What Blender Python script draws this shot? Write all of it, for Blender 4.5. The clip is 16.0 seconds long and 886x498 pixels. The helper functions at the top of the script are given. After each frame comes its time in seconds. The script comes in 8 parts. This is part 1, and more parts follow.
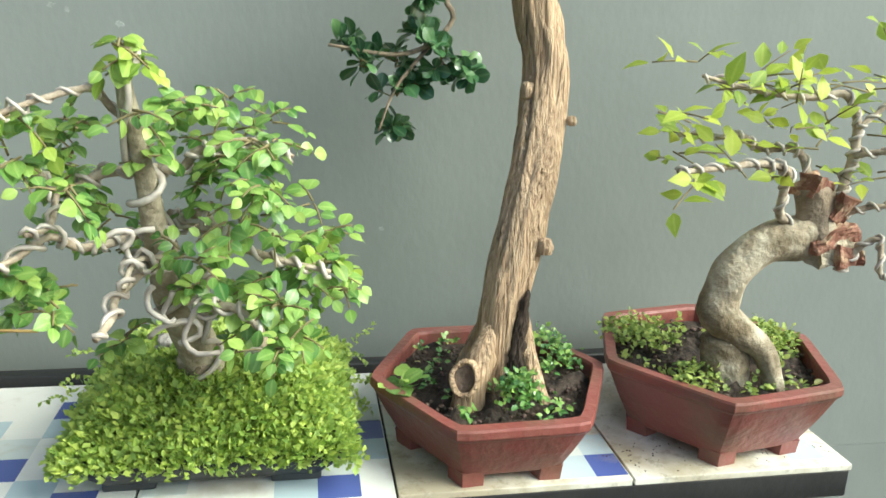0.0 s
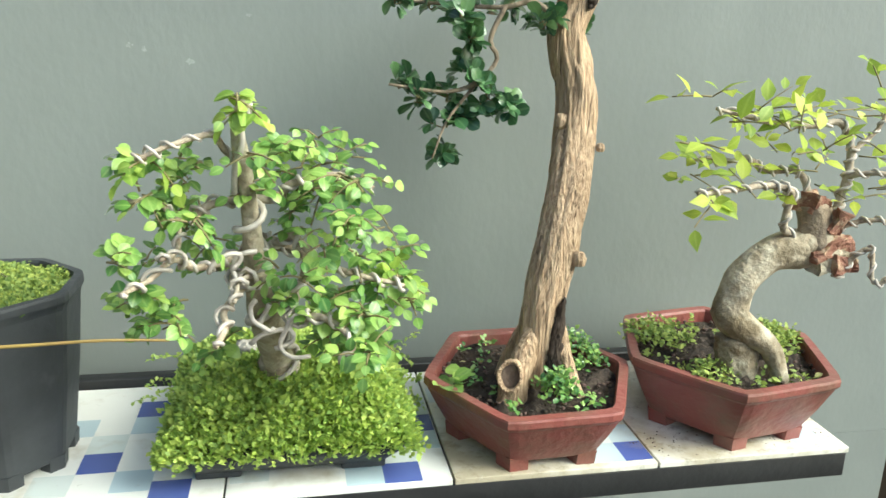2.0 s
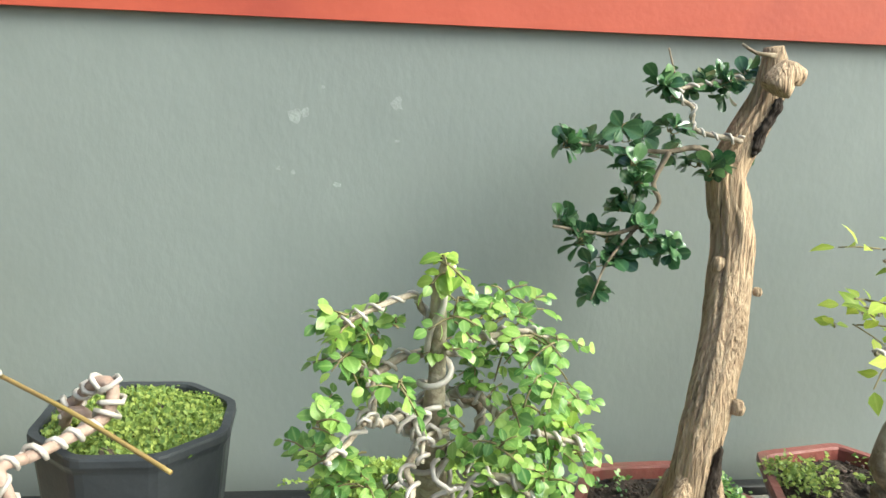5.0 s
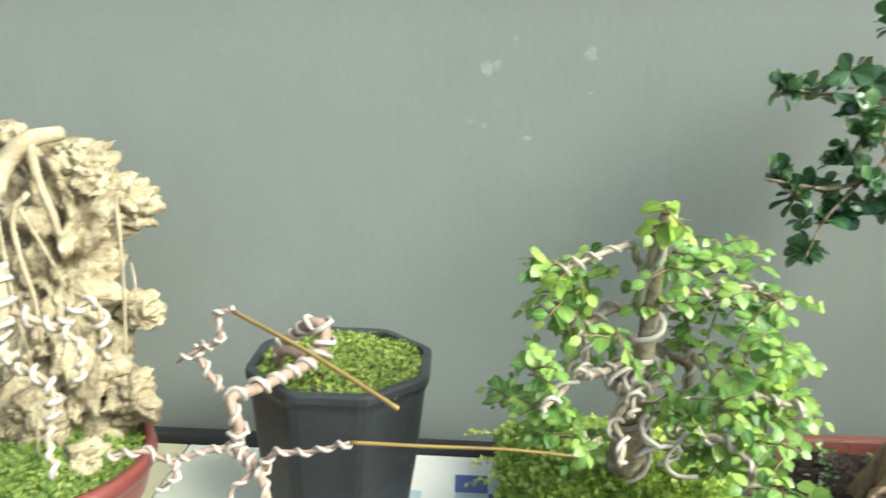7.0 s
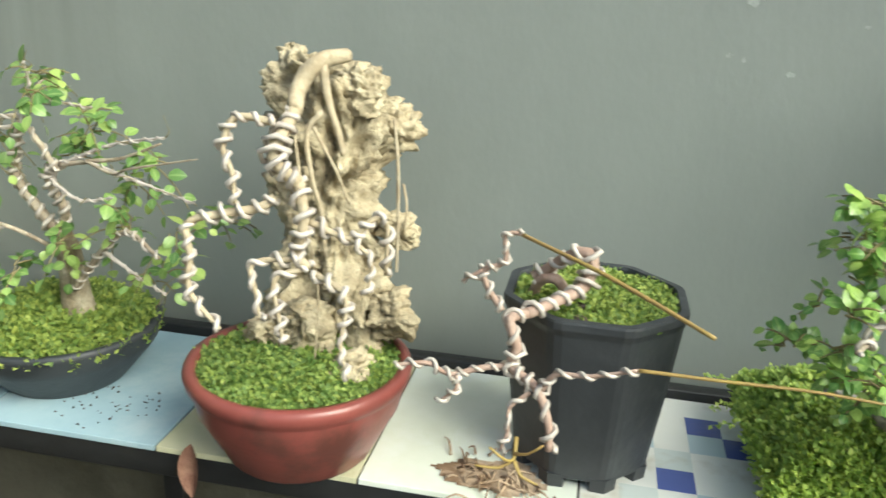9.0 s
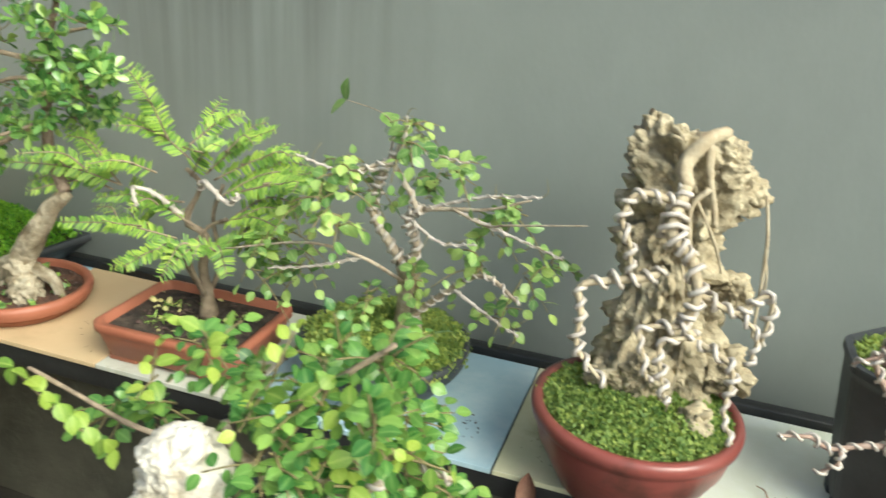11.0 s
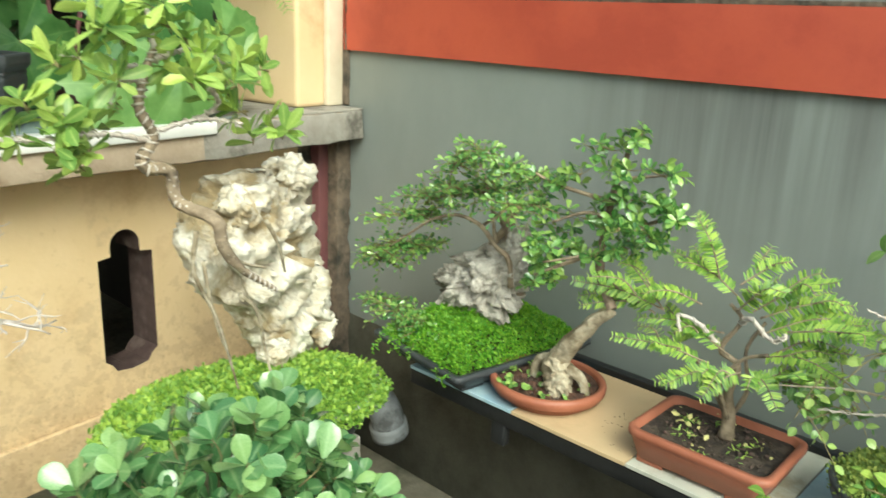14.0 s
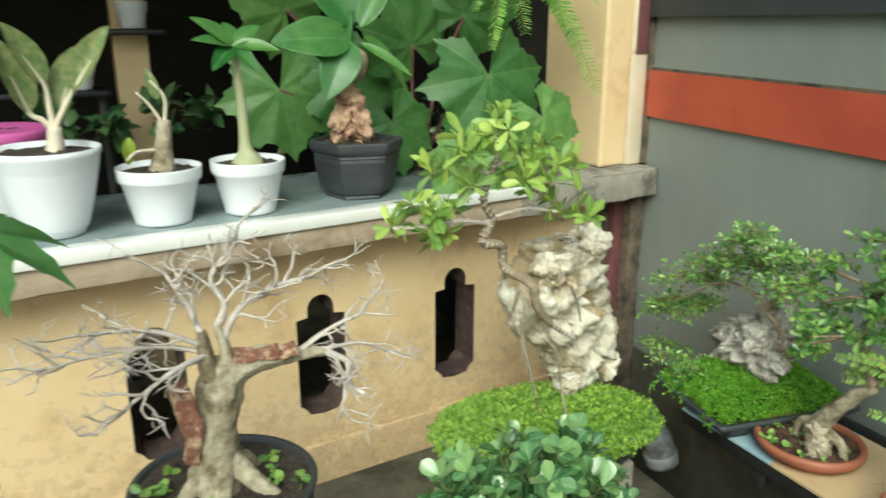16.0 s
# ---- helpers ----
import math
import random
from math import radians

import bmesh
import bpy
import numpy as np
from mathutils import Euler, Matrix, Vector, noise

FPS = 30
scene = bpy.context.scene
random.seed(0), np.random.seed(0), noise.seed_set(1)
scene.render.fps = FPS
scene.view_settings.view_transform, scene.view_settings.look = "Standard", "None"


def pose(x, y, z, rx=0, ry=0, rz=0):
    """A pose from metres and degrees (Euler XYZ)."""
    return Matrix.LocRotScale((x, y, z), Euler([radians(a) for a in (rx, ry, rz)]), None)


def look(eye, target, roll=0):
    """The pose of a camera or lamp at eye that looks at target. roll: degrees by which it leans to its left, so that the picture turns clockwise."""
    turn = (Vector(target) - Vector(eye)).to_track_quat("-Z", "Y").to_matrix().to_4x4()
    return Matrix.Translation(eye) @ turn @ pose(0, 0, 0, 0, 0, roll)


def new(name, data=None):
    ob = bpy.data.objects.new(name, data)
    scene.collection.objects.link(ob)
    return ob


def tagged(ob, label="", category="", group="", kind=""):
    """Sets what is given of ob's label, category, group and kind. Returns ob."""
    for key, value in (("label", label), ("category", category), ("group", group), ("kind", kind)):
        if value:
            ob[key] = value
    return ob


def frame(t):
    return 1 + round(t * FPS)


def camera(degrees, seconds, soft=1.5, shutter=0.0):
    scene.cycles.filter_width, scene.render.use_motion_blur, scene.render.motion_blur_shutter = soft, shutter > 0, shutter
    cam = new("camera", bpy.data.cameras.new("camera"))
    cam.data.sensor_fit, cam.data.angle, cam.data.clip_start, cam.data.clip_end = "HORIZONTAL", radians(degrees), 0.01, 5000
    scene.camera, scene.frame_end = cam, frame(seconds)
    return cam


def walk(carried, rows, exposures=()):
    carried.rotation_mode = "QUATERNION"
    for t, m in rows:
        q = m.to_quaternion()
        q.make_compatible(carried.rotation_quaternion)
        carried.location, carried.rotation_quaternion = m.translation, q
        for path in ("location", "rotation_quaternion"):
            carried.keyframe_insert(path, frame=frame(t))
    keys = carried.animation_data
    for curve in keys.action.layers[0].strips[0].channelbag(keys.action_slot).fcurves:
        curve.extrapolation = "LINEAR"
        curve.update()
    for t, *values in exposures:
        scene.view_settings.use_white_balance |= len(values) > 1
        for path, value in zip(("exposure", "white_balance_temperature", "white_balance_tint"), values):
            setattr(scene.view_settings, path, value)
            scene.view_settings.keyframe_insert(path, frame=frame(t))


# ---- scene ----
cam = camera(59.0, 16.0, shutter=0.4)
PATH = [
    (0, (0.0743, 0.039, 1.0235), (0.333, 1.4595, 0.6155), 2.0),
    (0.5, (0.0735, 0.0158, 1.0535), (0.3367, 1.4385, 0.6575), 1.7),
    (1, (0.0495, 0.0023, 1.073), (0.3315, 1.419, 0.668), 2.0),
    (1.5, (0.021, -0.0255, 1.0707), (0.3038, 1.3898, 0.659), 1.8),
    (2, (-0.024, -0.0622, 1.0745), (0.2543, 1.3538, 0.6657), 1.6),
    (2.5, (-0.0848, -0.0765, 1.0805), (0.2145, 1.3455, 0.7093), 2.3),
    (3, (-0.201, -0.087, 1.07), (0.195, 1.3253, 0.7565), 3.2),
    (3.5, (-0.24, -0.0953, 1.0978), (0.1485, 1.3222, 0.7963), 3.8),
    (4, (-0.2182, -0.0495, 1.1278), (0.0915, 1.3912, 0.8458), 3.7),
    (4.2, (-0.201, -0.0338, 1.145), (0.072, 1.4138, 0.8638), 3.5),
    (6.3, (-0.2045, 0.0262, 1.1773), (-0.0055, 1.4698, 0.8215), 3.2),
    (6.5, (-0.2310, 0.0255, 1.1685), (-0.0790, 1.4728, 0.8065), 3.3),
    (7, (-0.2736, 0.0170, 1.1450), (-0.3020, 1.4690, 0.7690), 2.1),
    (7.5, (-0.3110, 0.0100, 1.1205), (-0.4375, 1.4478, 0.7135), 1.5),
    (8, (-0.318, 0.0128, 1.0842), (-0.5295, 1.4347, 0.656), 1.2),
    (8.2, (-0.3217, 0.0135, 1.0805), (-0.5617, 1.4303, 0.6507), 1.3),
    (10.3, (-0.6983, -0.0863, 1.2035), (-1.0095, 1.266, 0.6342), 4.3),
    (10.5, (-0.7177, -0.0968, 1.2073), (-1.0673, 1.2503, 0.6477), 4.2),
    (11, (-0.786, -0.1372, 1.2335), (-1.2067, 1.1955, 0.6897), 4.1),
    (11.5, (-0.8498, -0.1913, 1.2455), (-1.3838, 1.1153, 0.7392), 3.7),
    (12, (-0.9173, -0.2505, 1.2567), (-1.5547, 1.023, 0.7865), 3.3),
    (12.5, (-0.9997, -0.324, 1.2748), (-1.734, 0.9098, 0.8405), 3.4),
    (13, (-1.0477, -0.3645, 1.2957), (-1.8697, 0.8093, 0.8502), 3.0),
    (13.5, (-1.0493, -0.4035, 1.3122), (-1.9598, 0.7005, 0.8615), 2.4),
    (14, (-1.044, -0.4695, 1.3453), (-2.025, 0.585, 0.9275), 2.5),
    (14.5, (-1.0132, -0.5265, 1.3775), (-2.0722, 0.4627, 0.9898), 2.5),
    (15, (-0.9487, -0.5655, 1.4143), (-2.0932, 0.3277, 1.0385), 2.0),
    (15.5, (-0.8602, -0.6412, 1.5132), (-2.082, 0.1297, 1.109), 1.2),
    (16, (-0.7672, -0.6967, 1.6093), (-2.067, -0.0855, 1.178), 0.2),
]
walk(cam, [(t, look(eye, target, roll)) for t, eye, target, roll in PATH],
     exposures=[(t, stops, 6300 if t < 7 or t > 14 else 6450, tint) for t, stops, tint in ((0, 1.0, -3), (2, 1.08, -3), (4, 1.12, -2), (6.5, 1.17, -2), (7.5, 1.0, -3), (8, 0.93, -3), (10.5, 0.74, -2), (11, 0.76, -2), (11.5, 0.94, -3), (12, 1.12, -4), (12.5, 0.98, -5), (13, 0.84, -6), (13.5, 0.76, -7), (14.5, 0.6, -8), (15.5, 0.34, -9), (16, 0.25, -9))])

# ---- daylight: bright overcast sky, soft sun from the front and right ----
world = bpy.data.worlds.new("sky")
scene.world = world
world.use_nodes = True
wn = world.node_tree.nodes
sky = wn.new("ShaderNodeTexSky")
sky.sky_type = "NISHITA"
sky.sun_disc = False
sky.sun_elevation = radians(41)
sky.sun_rotation = radians(121)
sky.air_density, sky.dust_density, sky.ozone_density = 1.0, 4.0, 1.0
wn["Background"].inputs["Strength"].default_value = 0.135
world.node_tree.links.new(sky.outputs[0], wn["Background"].inputs["Color"])
sun = new("sun", bpy.data.lights.new("sun", "SUN"))
sun.data.energy = 2.45
sun.data.angle = radians(36)
sun.data.color = (1.0, 0.98, 0.93)
sun.matrix_world = look((3.1, -1.9, 3.15), (0, 0, 0))

# ---- materials ----
def mat(name, c1, c2=None, scale=30.0, rough=0.6, bump=0.15, bump_scale=None, metal=0.0, c3=None, stain=3.0,
        stain_mix=(0.5, 0.62), vary=0.0, through_light=0.0, stretch=(1, 1, 1), spec=0.5, coat=0.0):
    """Base colour c1, grain towards c2, larger stains towards c3, fine relief; vary: change from piece to piece."""
    m = bpy.data.materials.new(name)
    m.use_nodes = True
    nt, n = m.node_tree, m.node_tree.nodes
    link = nt.links.new
    p = n["Principled BSDF"]
    p.inputs["Roughness"].default_value = rough
    p.inputs["Metallic"].default_value = metal
    p.inputs["Specular IOR Level"].default_value = spec
    p.inputs["Coat Weight"].default_value = coat
    co = n.new("ShaderNodeTexCoord")
    mp = n.new("ShaderNodeMapping")
    mp.inputs["Scale"].default_value = stretch
    info = n.new("ShaderNodeObjectInfo")
    shift = n.new("ShaderNodeVectorMath")
    shift.operation = "SCALE"
    shift.inputs[0].default_value = (7.3, 3.1, 5.7)
    link(info.outputs["Random"], shift.inputs["Scale"])
    link(co.outputs["Object"], mp.inputs["Vector"])
    link(shift.outputs[0], mp.inputs["Location"])
    fine = n.new("ShaderNodeTexNoise")
    fine.inputs["Scale"].default_value, fine.inputs["Detail"].default_value = scale, 6
    fine.inputs["Roughness"].default_value = 0.6
    link(mp.outputs[0], fine.inputs["Vector"])
    ramp = n.new("ShaderNodeMapRange")
    ramp.inputs["From Min"].default_value, ramp.inputs["From Max"].default_value = 0.32, 0.68
    link(fine.outputs["Fac"], ramp.inputs["Value"])
    mix = n.new("ShaderNodeMix")
    mix.data_type = "RGBA"
    mix.inputs[6].default_value, mix.inputs[7].default_value = (*c1, 1), (*(c2 or c1), 1)
    link(ramp.outputs[0], mix.inputs[0])
    out = mix.outputs[2]
    if c3:
        big = n.new("ShaderNodeTexNoise")
        big.inputs["Scale"].default_value, big.inputs["Detail"].default_value = stain, 7
        big.inputs["Roughness"].default_value = 0.65
        link(mp.outputs[0], big.inputs["Vector"])
        r2 = n.new("ShaderNodeMapRange")
        r2.inputs["From Min"].default_value, r2.inputs["From Max"].default_value = stain_mix
        link(big.outputs["Fac"], r2.inputs["Value"])
        m2 = n.new("ShaderNodeMix")
        m2.data_type = "RGBA"
        m2.inputs[7].default_value = (*c3, 1)
        link(r2.outputs[0], m2.inputs[0])
        link(out, m2.inputs[6])
        out = m2.outputs[2]
    if vary:
        geo = n.new("ShaderNodeNewGeometry")
        add = n.new("ShaderNodeMath")
        add.operation = "ADD"
        link(info.outputs["Random"], add.inputs[0])
        link(geo.outputs["Random Per Island"], add.inputs[1])
        frac = n.new("ShaderNodeMath")
        frac.operation = "FRACT"
        link(add.outputs[0], frac.inputs[0])
        vr = n.new("ShaderNodeMapRange")
        vr.inputs["To Min"].default_value, vr.inputs["To Max"].default_value = 1 - vary, 1 + vary
        link(frac.outputs[0], vr.inputs["Value"])
        hue = n.new("ShaderNodeMapRange")
        hue.inputs["To Min"].default_value, hue.inputs["To Max"].default_value = 0.5 + 0.05 * vary, 0.5 - 0.09 * vary
        link(frac.outputs[0], hue.inputs["Value"])
        hsv = n.new("ShaderNodeHueSaturation")
        link(vr.outputs[0], hsv.inputs["Value"])
        link(hue.outputs[0], hsv.inputs["Hue"])
        link(out, hsv.inputs["Color"])
        out = hsv.outputs[0]
    link(out, p.inputs["Base Color"])
    if bump:
        rel = n.new("ShaderNodeTexNoise")
        rel.inputs["Scale"].default_value, rel.inputs["Detail"].default_value = bump_scale or scale * 2.5, 5
        link(mp.outputs[0], rel.inputs["Vector"])
        b = n.new("ShaderNodeBump")
        b.inputs["Strength"].default_value, b.inputs["Distance"].default_value = bump, 0.01
        link(rel.outputs["Fac"], b.inputs["Height"])
        link(b.outputs[0], p.inputs["Normal"])
    if through_light:
        tr = n.new("ShaderNodeBsdfTranslucent")
        link(out, tr.inputs["Color"])
        ms = n.new("ShaderNodeMixShader")
        ms.inputs[0].default_value = through_light
        link(p.outputs[0], ms.inputs[1])
        link(tr.outputs[0], ms.inputs[2])
        link(ms.outputs[0], n["Material Output"].inputs["Surface"])
    return m


def leaf_mat(name, c1, c2, rough=0.4, vary=0.4, light=0.35):
    m = mat(name, c1, c2, 25, rough, 0.1, 120, vary=vary, through_light=light)
    n, link = m.node_tree.nodes, m.node_tree.links.new
    p = n["Principled BSDF"]
    was = p.inputs["Base Color"].links[0].from_socket
    rib = n.new("ShaderNodeAttribute")
    rib.attribute_name = "rib"
    r = n.new("ShaderNodeMapRange")
    r.inputs["From Min"].default_value, r.inputs["From Max"].default_value = 0.72, 1.0
    r.inputs["To Max"].default_value = 0.4
    link(rib.outputs["Fac"], r.inputs["Value"])
    mx = n.new("ShaderNodeMix")
    mx.data_type = "RGBA"
    mx.inputs[7].default_value = (min(1, c2[0] * 1.7 + 0.1), min(1, c2[1] * 1.4 + 0.1), min(1, c2[2] * 1.7 + 0.05), 1)
    link(r.outputs[0], mx.inputs[0])
    link(was, mx.inputs[6])
    link(mx.outputs[2], p.inputs["Base Color"])
    return m


M_WALL = mat("grey_wall_paint", (0.212, 0.235, 0.222), (0.23, 0.254, 0.24), 6, 0.5, 0.06, 90, c3=(0.185, 0.203, 0.193), stain=1.3, stain_mix=(0.45, 0.75), stretch=(1, 1, 0.6))
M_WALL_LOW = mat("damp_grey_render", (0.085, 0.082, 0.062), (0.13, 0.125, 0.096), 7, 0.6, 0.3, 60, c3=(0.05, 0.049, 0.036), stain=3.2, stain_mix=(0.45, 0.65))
M_RED = mat("red_painted_band", (0.42, 0.075, 0.04), (0.47, 0.09, 0.05), 8, 0.5, 0.06, 80, c3=(0.36, 0.06, 0.035), stain=2.0)
M_BLACK = mat("black_paint", (0.012, 0.013, 0.014), (0.02, 0.021, 0.022), 20, 0.45, 0.1, 80)
M_DARK_BAND = mat("dark_grey_paint", (0.03, 0.035, 0.037), (0.04, 0.045, 0.047), 10, 0.6, 0.1, 60)
M_YELLOW = mat("yellow_wall_paint", (0.68, 0.51, 0.29), (0.72, 0.55, 0.33), 7, 0.65, 0.08, 70, c3=(0.48, 0.31, 0.16), stain=2.6, stain_mix=(0.55, 0.72))
M_CREAM = mat("cream_paint", (0.7, 0.62, 0.48), (0.62, 0.52, 0.38), 14, 0.65, 0.15, 60, c3=(0.3, 0.24, 0.17), stain=9, stain_mix=(0.6, 0.7))
M_PURPLE = mat("maroon_paint", (0.12, 0.045, 0.05), (0.16, 0.06, 0.06), 18, 0.6, 0.15, 70)
M_ROUGH = mat("rough_masonry", (0.16, 0.12, 0.085), (0.07, 0.055, 0.04), 28, 0.9, 0.8, 50, c3=(0.03, 0.028, 0.02), stain=10)
M_OLD_CONC = mat("weathered_concrete", (0.33, 0.31, 0.27), (0.24, 0.22, 0.19), 18, 0.85, 0.35, 60, c3=(0.1, 0.09, 0.075), stain=7, stain_mix=(0.5, 0.62))
M_LEDGE_SIDE = mat("ledge_side_render", (0.45, 0.36, 0.27), (0.36, 0.28, 0.2), 16, 0.75, 0.25, 70, c3=(0.24, 0.17, 0.11), stain=5)
M_WHITE_EDGE = mat("white_tile_edge", (0.8, 0.8, 0.77), (0.74, 0.74, 0.7), 20, 0.3, 0.03, 80)
M_LEDGE_TOP = mat("grey_ledge_tile", (0.2, 0.25, 0.255), (0.25, 0.3, 0.305), 12, 0.25, 0.03, 70, c3=(0.15, 0.19, 0.195), stain=4)
M_SLAB = mat("mossy_concrete", (0.085, 0.078, 0.056), (0.125, 0.112, 0.084), 22, 0.85, 0.5, 50, c3=(0.045, 0.045, 0.028), stain=5)
M_GROUND = mat("damp_concrete_ground", (0.03, 0.027, 0.021), (0.05, 0.044, 0.034), 12, 0.85, 0.4, 40, c3=(0.03, 0.028, 0.022), stain=2)
M_SOIL = mat("dark_potting_soil", (0.035, 0.026, 0.02), (0.075, 0.055, 0.04), 60, 0.95, 1.0, 90, c3=(0.02, 0.015, 0.012), stain=25)
M_RED_SOIL = mat("reddish_soil", (0.11, 0.05, 0.03), (0.07, 0.035, 0.022), 60, 0.95, 1.0, 90, c3=(0.04, 0.022, 0.016), stain=18)
M_REDPOT = mat("maroon_moulded_pot", (0.22, 0.062, 0.052), (0.25, 0.082, 0.066), 22, 0.42, 0.25, 70, c3=(0.16, 0.085, 0.06), stain=11, stain_mix=(0.45, 0.68))
M_OVALPOT = mat("glossy_maroon_pot", (0.21, 0.056, 0.047), (0.25, 0.072, 0.06), 14, 0.3, 0.05, 60, c3=(0.11, 0.04, 0.032), stain=7)
M_TERRA = mat("terracotta_plastic", (0.3, 0.1, 0.055), (0.35, 0.125, 0.075), 16, 0.5, 0.08, 60, c3=(0.24, 0.075, 0.04), stain=6, stain_mix=(0.55, 0.75))
M_BLACKPOT = mat("dusty_black_plastic", (0.028, 0.032, 0.036), (0.045, 0.05, 0.055), 14, 0.5, 0.12, 60, c3=(0.075, 0.08, 0.085), stain=9, stain_mix=(0.6, 0.8))
M_WHITEPOT = mat("white_plastic_pot", (0.72, 0.74, 0.78), (0.76, 0.78, 0.82), 12, 0.4, 0.03, 60)
M_ROCK = mat("pale_limestone", (0.55, 0.48, 0.33), (0.32, 0.26, 0.16), 34, 0.9, 1.0, 90, c3=(0.2, 0.165, 0.1), stain=15, stain_mix=(0.5, 0.68))
M_CLASP = mat("smooth_yellowish_bark", (0.5, 0.43, 0.3), (0.36, 0.29, 0.19), 40, 0.75, 0.4, 90, c3=(0.34, 0.27, 0.17), stain=20, stain_mix=(0.52, 0.7))
M_ROCK_GREY = mat("grey_pitted_stone", (0.55, 0.52, 0.46), (0.33, 0.3, 0.26), 38, 0.9, 1.0, 80, c3=(0.1, 0.09, 0.07), stain=18, stain_mix=(0.54, 0.68))
M_ROCK_WHITE = mat("white_pitted_limestone", (0.8, 0.77, 0.69), (0.58, 0.52, 0.4), 24, 0.9, 0.8, 90, c3=(0.36, 0.28, 0.16), stain=7, stain_mix=(0.46, 0.6))
M_BARK = mat("grey_brown_bark", (0.34, 0.27, 0.19), (0.2, 0.15, 0.1), 45, 0.85, 0.6, 90, c3=(0.13, 0.1, 0.07), stain=18)
M_BARK_BROWN = mat("dark_brown_bark", (0.2, 0.14, 0.1), (0.11, 0.075, 0.05), 50, 0.85, 0.8, 90, c3=(0.26, 0.2, 0.15), stain=16)
M_BARK_PALE = mat("pale_smooth_bark", (0.5, 0.45, 0.34), (0.28, 0.225, 0.15), 48, 0.8, 0.6, 90, c3=(0.15, 0.115, 0.065), stain=14, stain_mix=(0.47, 0.64))
M_WIRED = mat("cream_twig_bark", (0.5, 0.44, 0.34), (0.3, 0.23, 0.16), 70, 0.8, 0.5, 120, c3=(0.16, 0.11, 0.07), stain=40, stain_mix=(0.52, 0.7))
M_DEADWOOD = mat("weathered_driftwood", (0.62, 0.46, 0.3), (0.34, 0.22, 0.13), 210, 0.8, 1.0, 240, c3=(0.13, 0.08, 0.045), stain=150, stain_mix=(0.56, 0.68), stretch=(1, 1, 0.045))
M_CUTWOOD = mat("red_brown_cut_wood", (0.29, 0.13, 0.085), (0.17, 0.07, 0.045), 60, 0.8, 0.8, 80, c3=(0.48, 0.34, 0.22), stain=40)
M_CLEFT_SHADE = mat("cleft_shade_wood", (0.02, 0.014, 0.01), (0.05, 0.033, 0.022), 30, 0.9, 0.5, 60, stretch=(1, 1, 0.2))
M_WIRE = mat("pale_aluminium_wire", (0.62, 0.57, 0.51), (0.42, 0.37, 0.32), 60, 0.5, 0.05, 90, metal=0.1)
M_TWIG = mat("pale_dry_twig", (0.62, 0.56, 0.52), (0.44, 0.38, 0.33), 60, 0.85, 0.3, 90)
M_BROWN_TWIG = mat("brown_twig", (0.32, 0.21, 0.16), (0.43, 0.32, 0.26), 60, 0.8, 0.3, 90)
M_STALKLET = mat("thin_leaf_stalk", (0.17, 0.14, 0.06), (0.24, 0.2, 0.09), 60, 0.7, 0.2, 90)
M_SHOOT = mat("yellow_brown_shoot", (0.36, 0.27, 0.07), (0.27, 0.17, 0.07), 12, 0.55, 0.05, 80)
M_PVC = mat("grey_plastic_pipe", (0.25, 0.27, 0.29), (0.2, 0.215, 0.23), 20, 0.5, 0.08, 70, c3=(0.1, 0.105, 0.11), stain=12)
L_FRESH = leaf_mat("fresh_green_leaf", (0.14, 0.31, 0.06), (0.26, 0.44, 0.115), 0.3, 0.45, 0.3)
L_TWIST = leaf_mat("pale_fresh_leaf", (0.17, 0.34, 0.08), (0.3, 0.47, 0.15), 0.3, 0.5, 0.3)
L_TIP = leaf_mat("young_yellow_green_leaf", (0.24, 0.42, 0.06), (0.36, 0.52, 0.1), 0.4, 0.35, 0.4)
L_DARK = leaf_mat("dark_glossy_leaf", (0.045, 0.135, 0.05), (0.08, 0.2, 0.075), 0.3, 0.5, 0.25)
L_LIME = leaf_mat("lime_green_leaf", (0.36, 0.5, 0.06), (0.42, 0.56, 0.1), 0.45, 0.3, 0.45)
L_MID = leaf_mat("mid_green_leaf", (0.11, 0.29, 0.06), (0.19, 0.39, 0.1), 0.3, 0.6, 0.3)
L_BUSH = leaf_mat("soft_green_leaf", (0.07, 0.215, 0.045), (0.17, 0.37, 0.08), 0.3, 0.5, 0.3)
L_FEATHER = leaf_mat("feathery_leaf", (0.175, 0.36, 0.055), (0.28, 0.47, 0.09), 0.42, 0.45, 0.3)
L_ROUND = leaf_mat("round_blue_green_leaf", (0.1, 0.26, 0.085), (0.19, 0.36, 0.14), 0.25, 0.55, 0.25)
for _m in (L_ROUND, L_MID, L_DARK):
    _m.node_tree.nodes["Principled BSDF"].inputs["Coat Weight"].default_value = 0.8
    _m.node_tree.nodes["Principled BSDF"].inputs["Coat Roughness"].default_value = 0.12
L_COVER = leaf_mat("creeping_ground_cover", (0.33, 0.48, 0.1), (0.45, 0.6, 0.15), 0.5, 0.3, 0.42)
L_OVAL_COVER = leaf_mat("yellowish_creeping_cover", (0.22, 0.42, 0.06), (0.33, 0.53, 0.1), 0.5, 0.35, 0.42)
L_COVER_DARK = leaf_mat("olive_moss_cover", (0.2, 0.3, 0.06), (0.3, 0.41, 0.1), 0.6, 0.4, 0.35)
L_MOSS = leaf_mat("green_moss_cover", (0.17, 0.28, 0.055), (0.27, 0.39, 0.1), 0.6, 0.4, 0.35)
L_GRASS = leaf_mat("bright_green_carpet", (0.13, 0.35, 0.025), (0.2, 0.45, 0.045), 0.5, 0.3, 0.4)
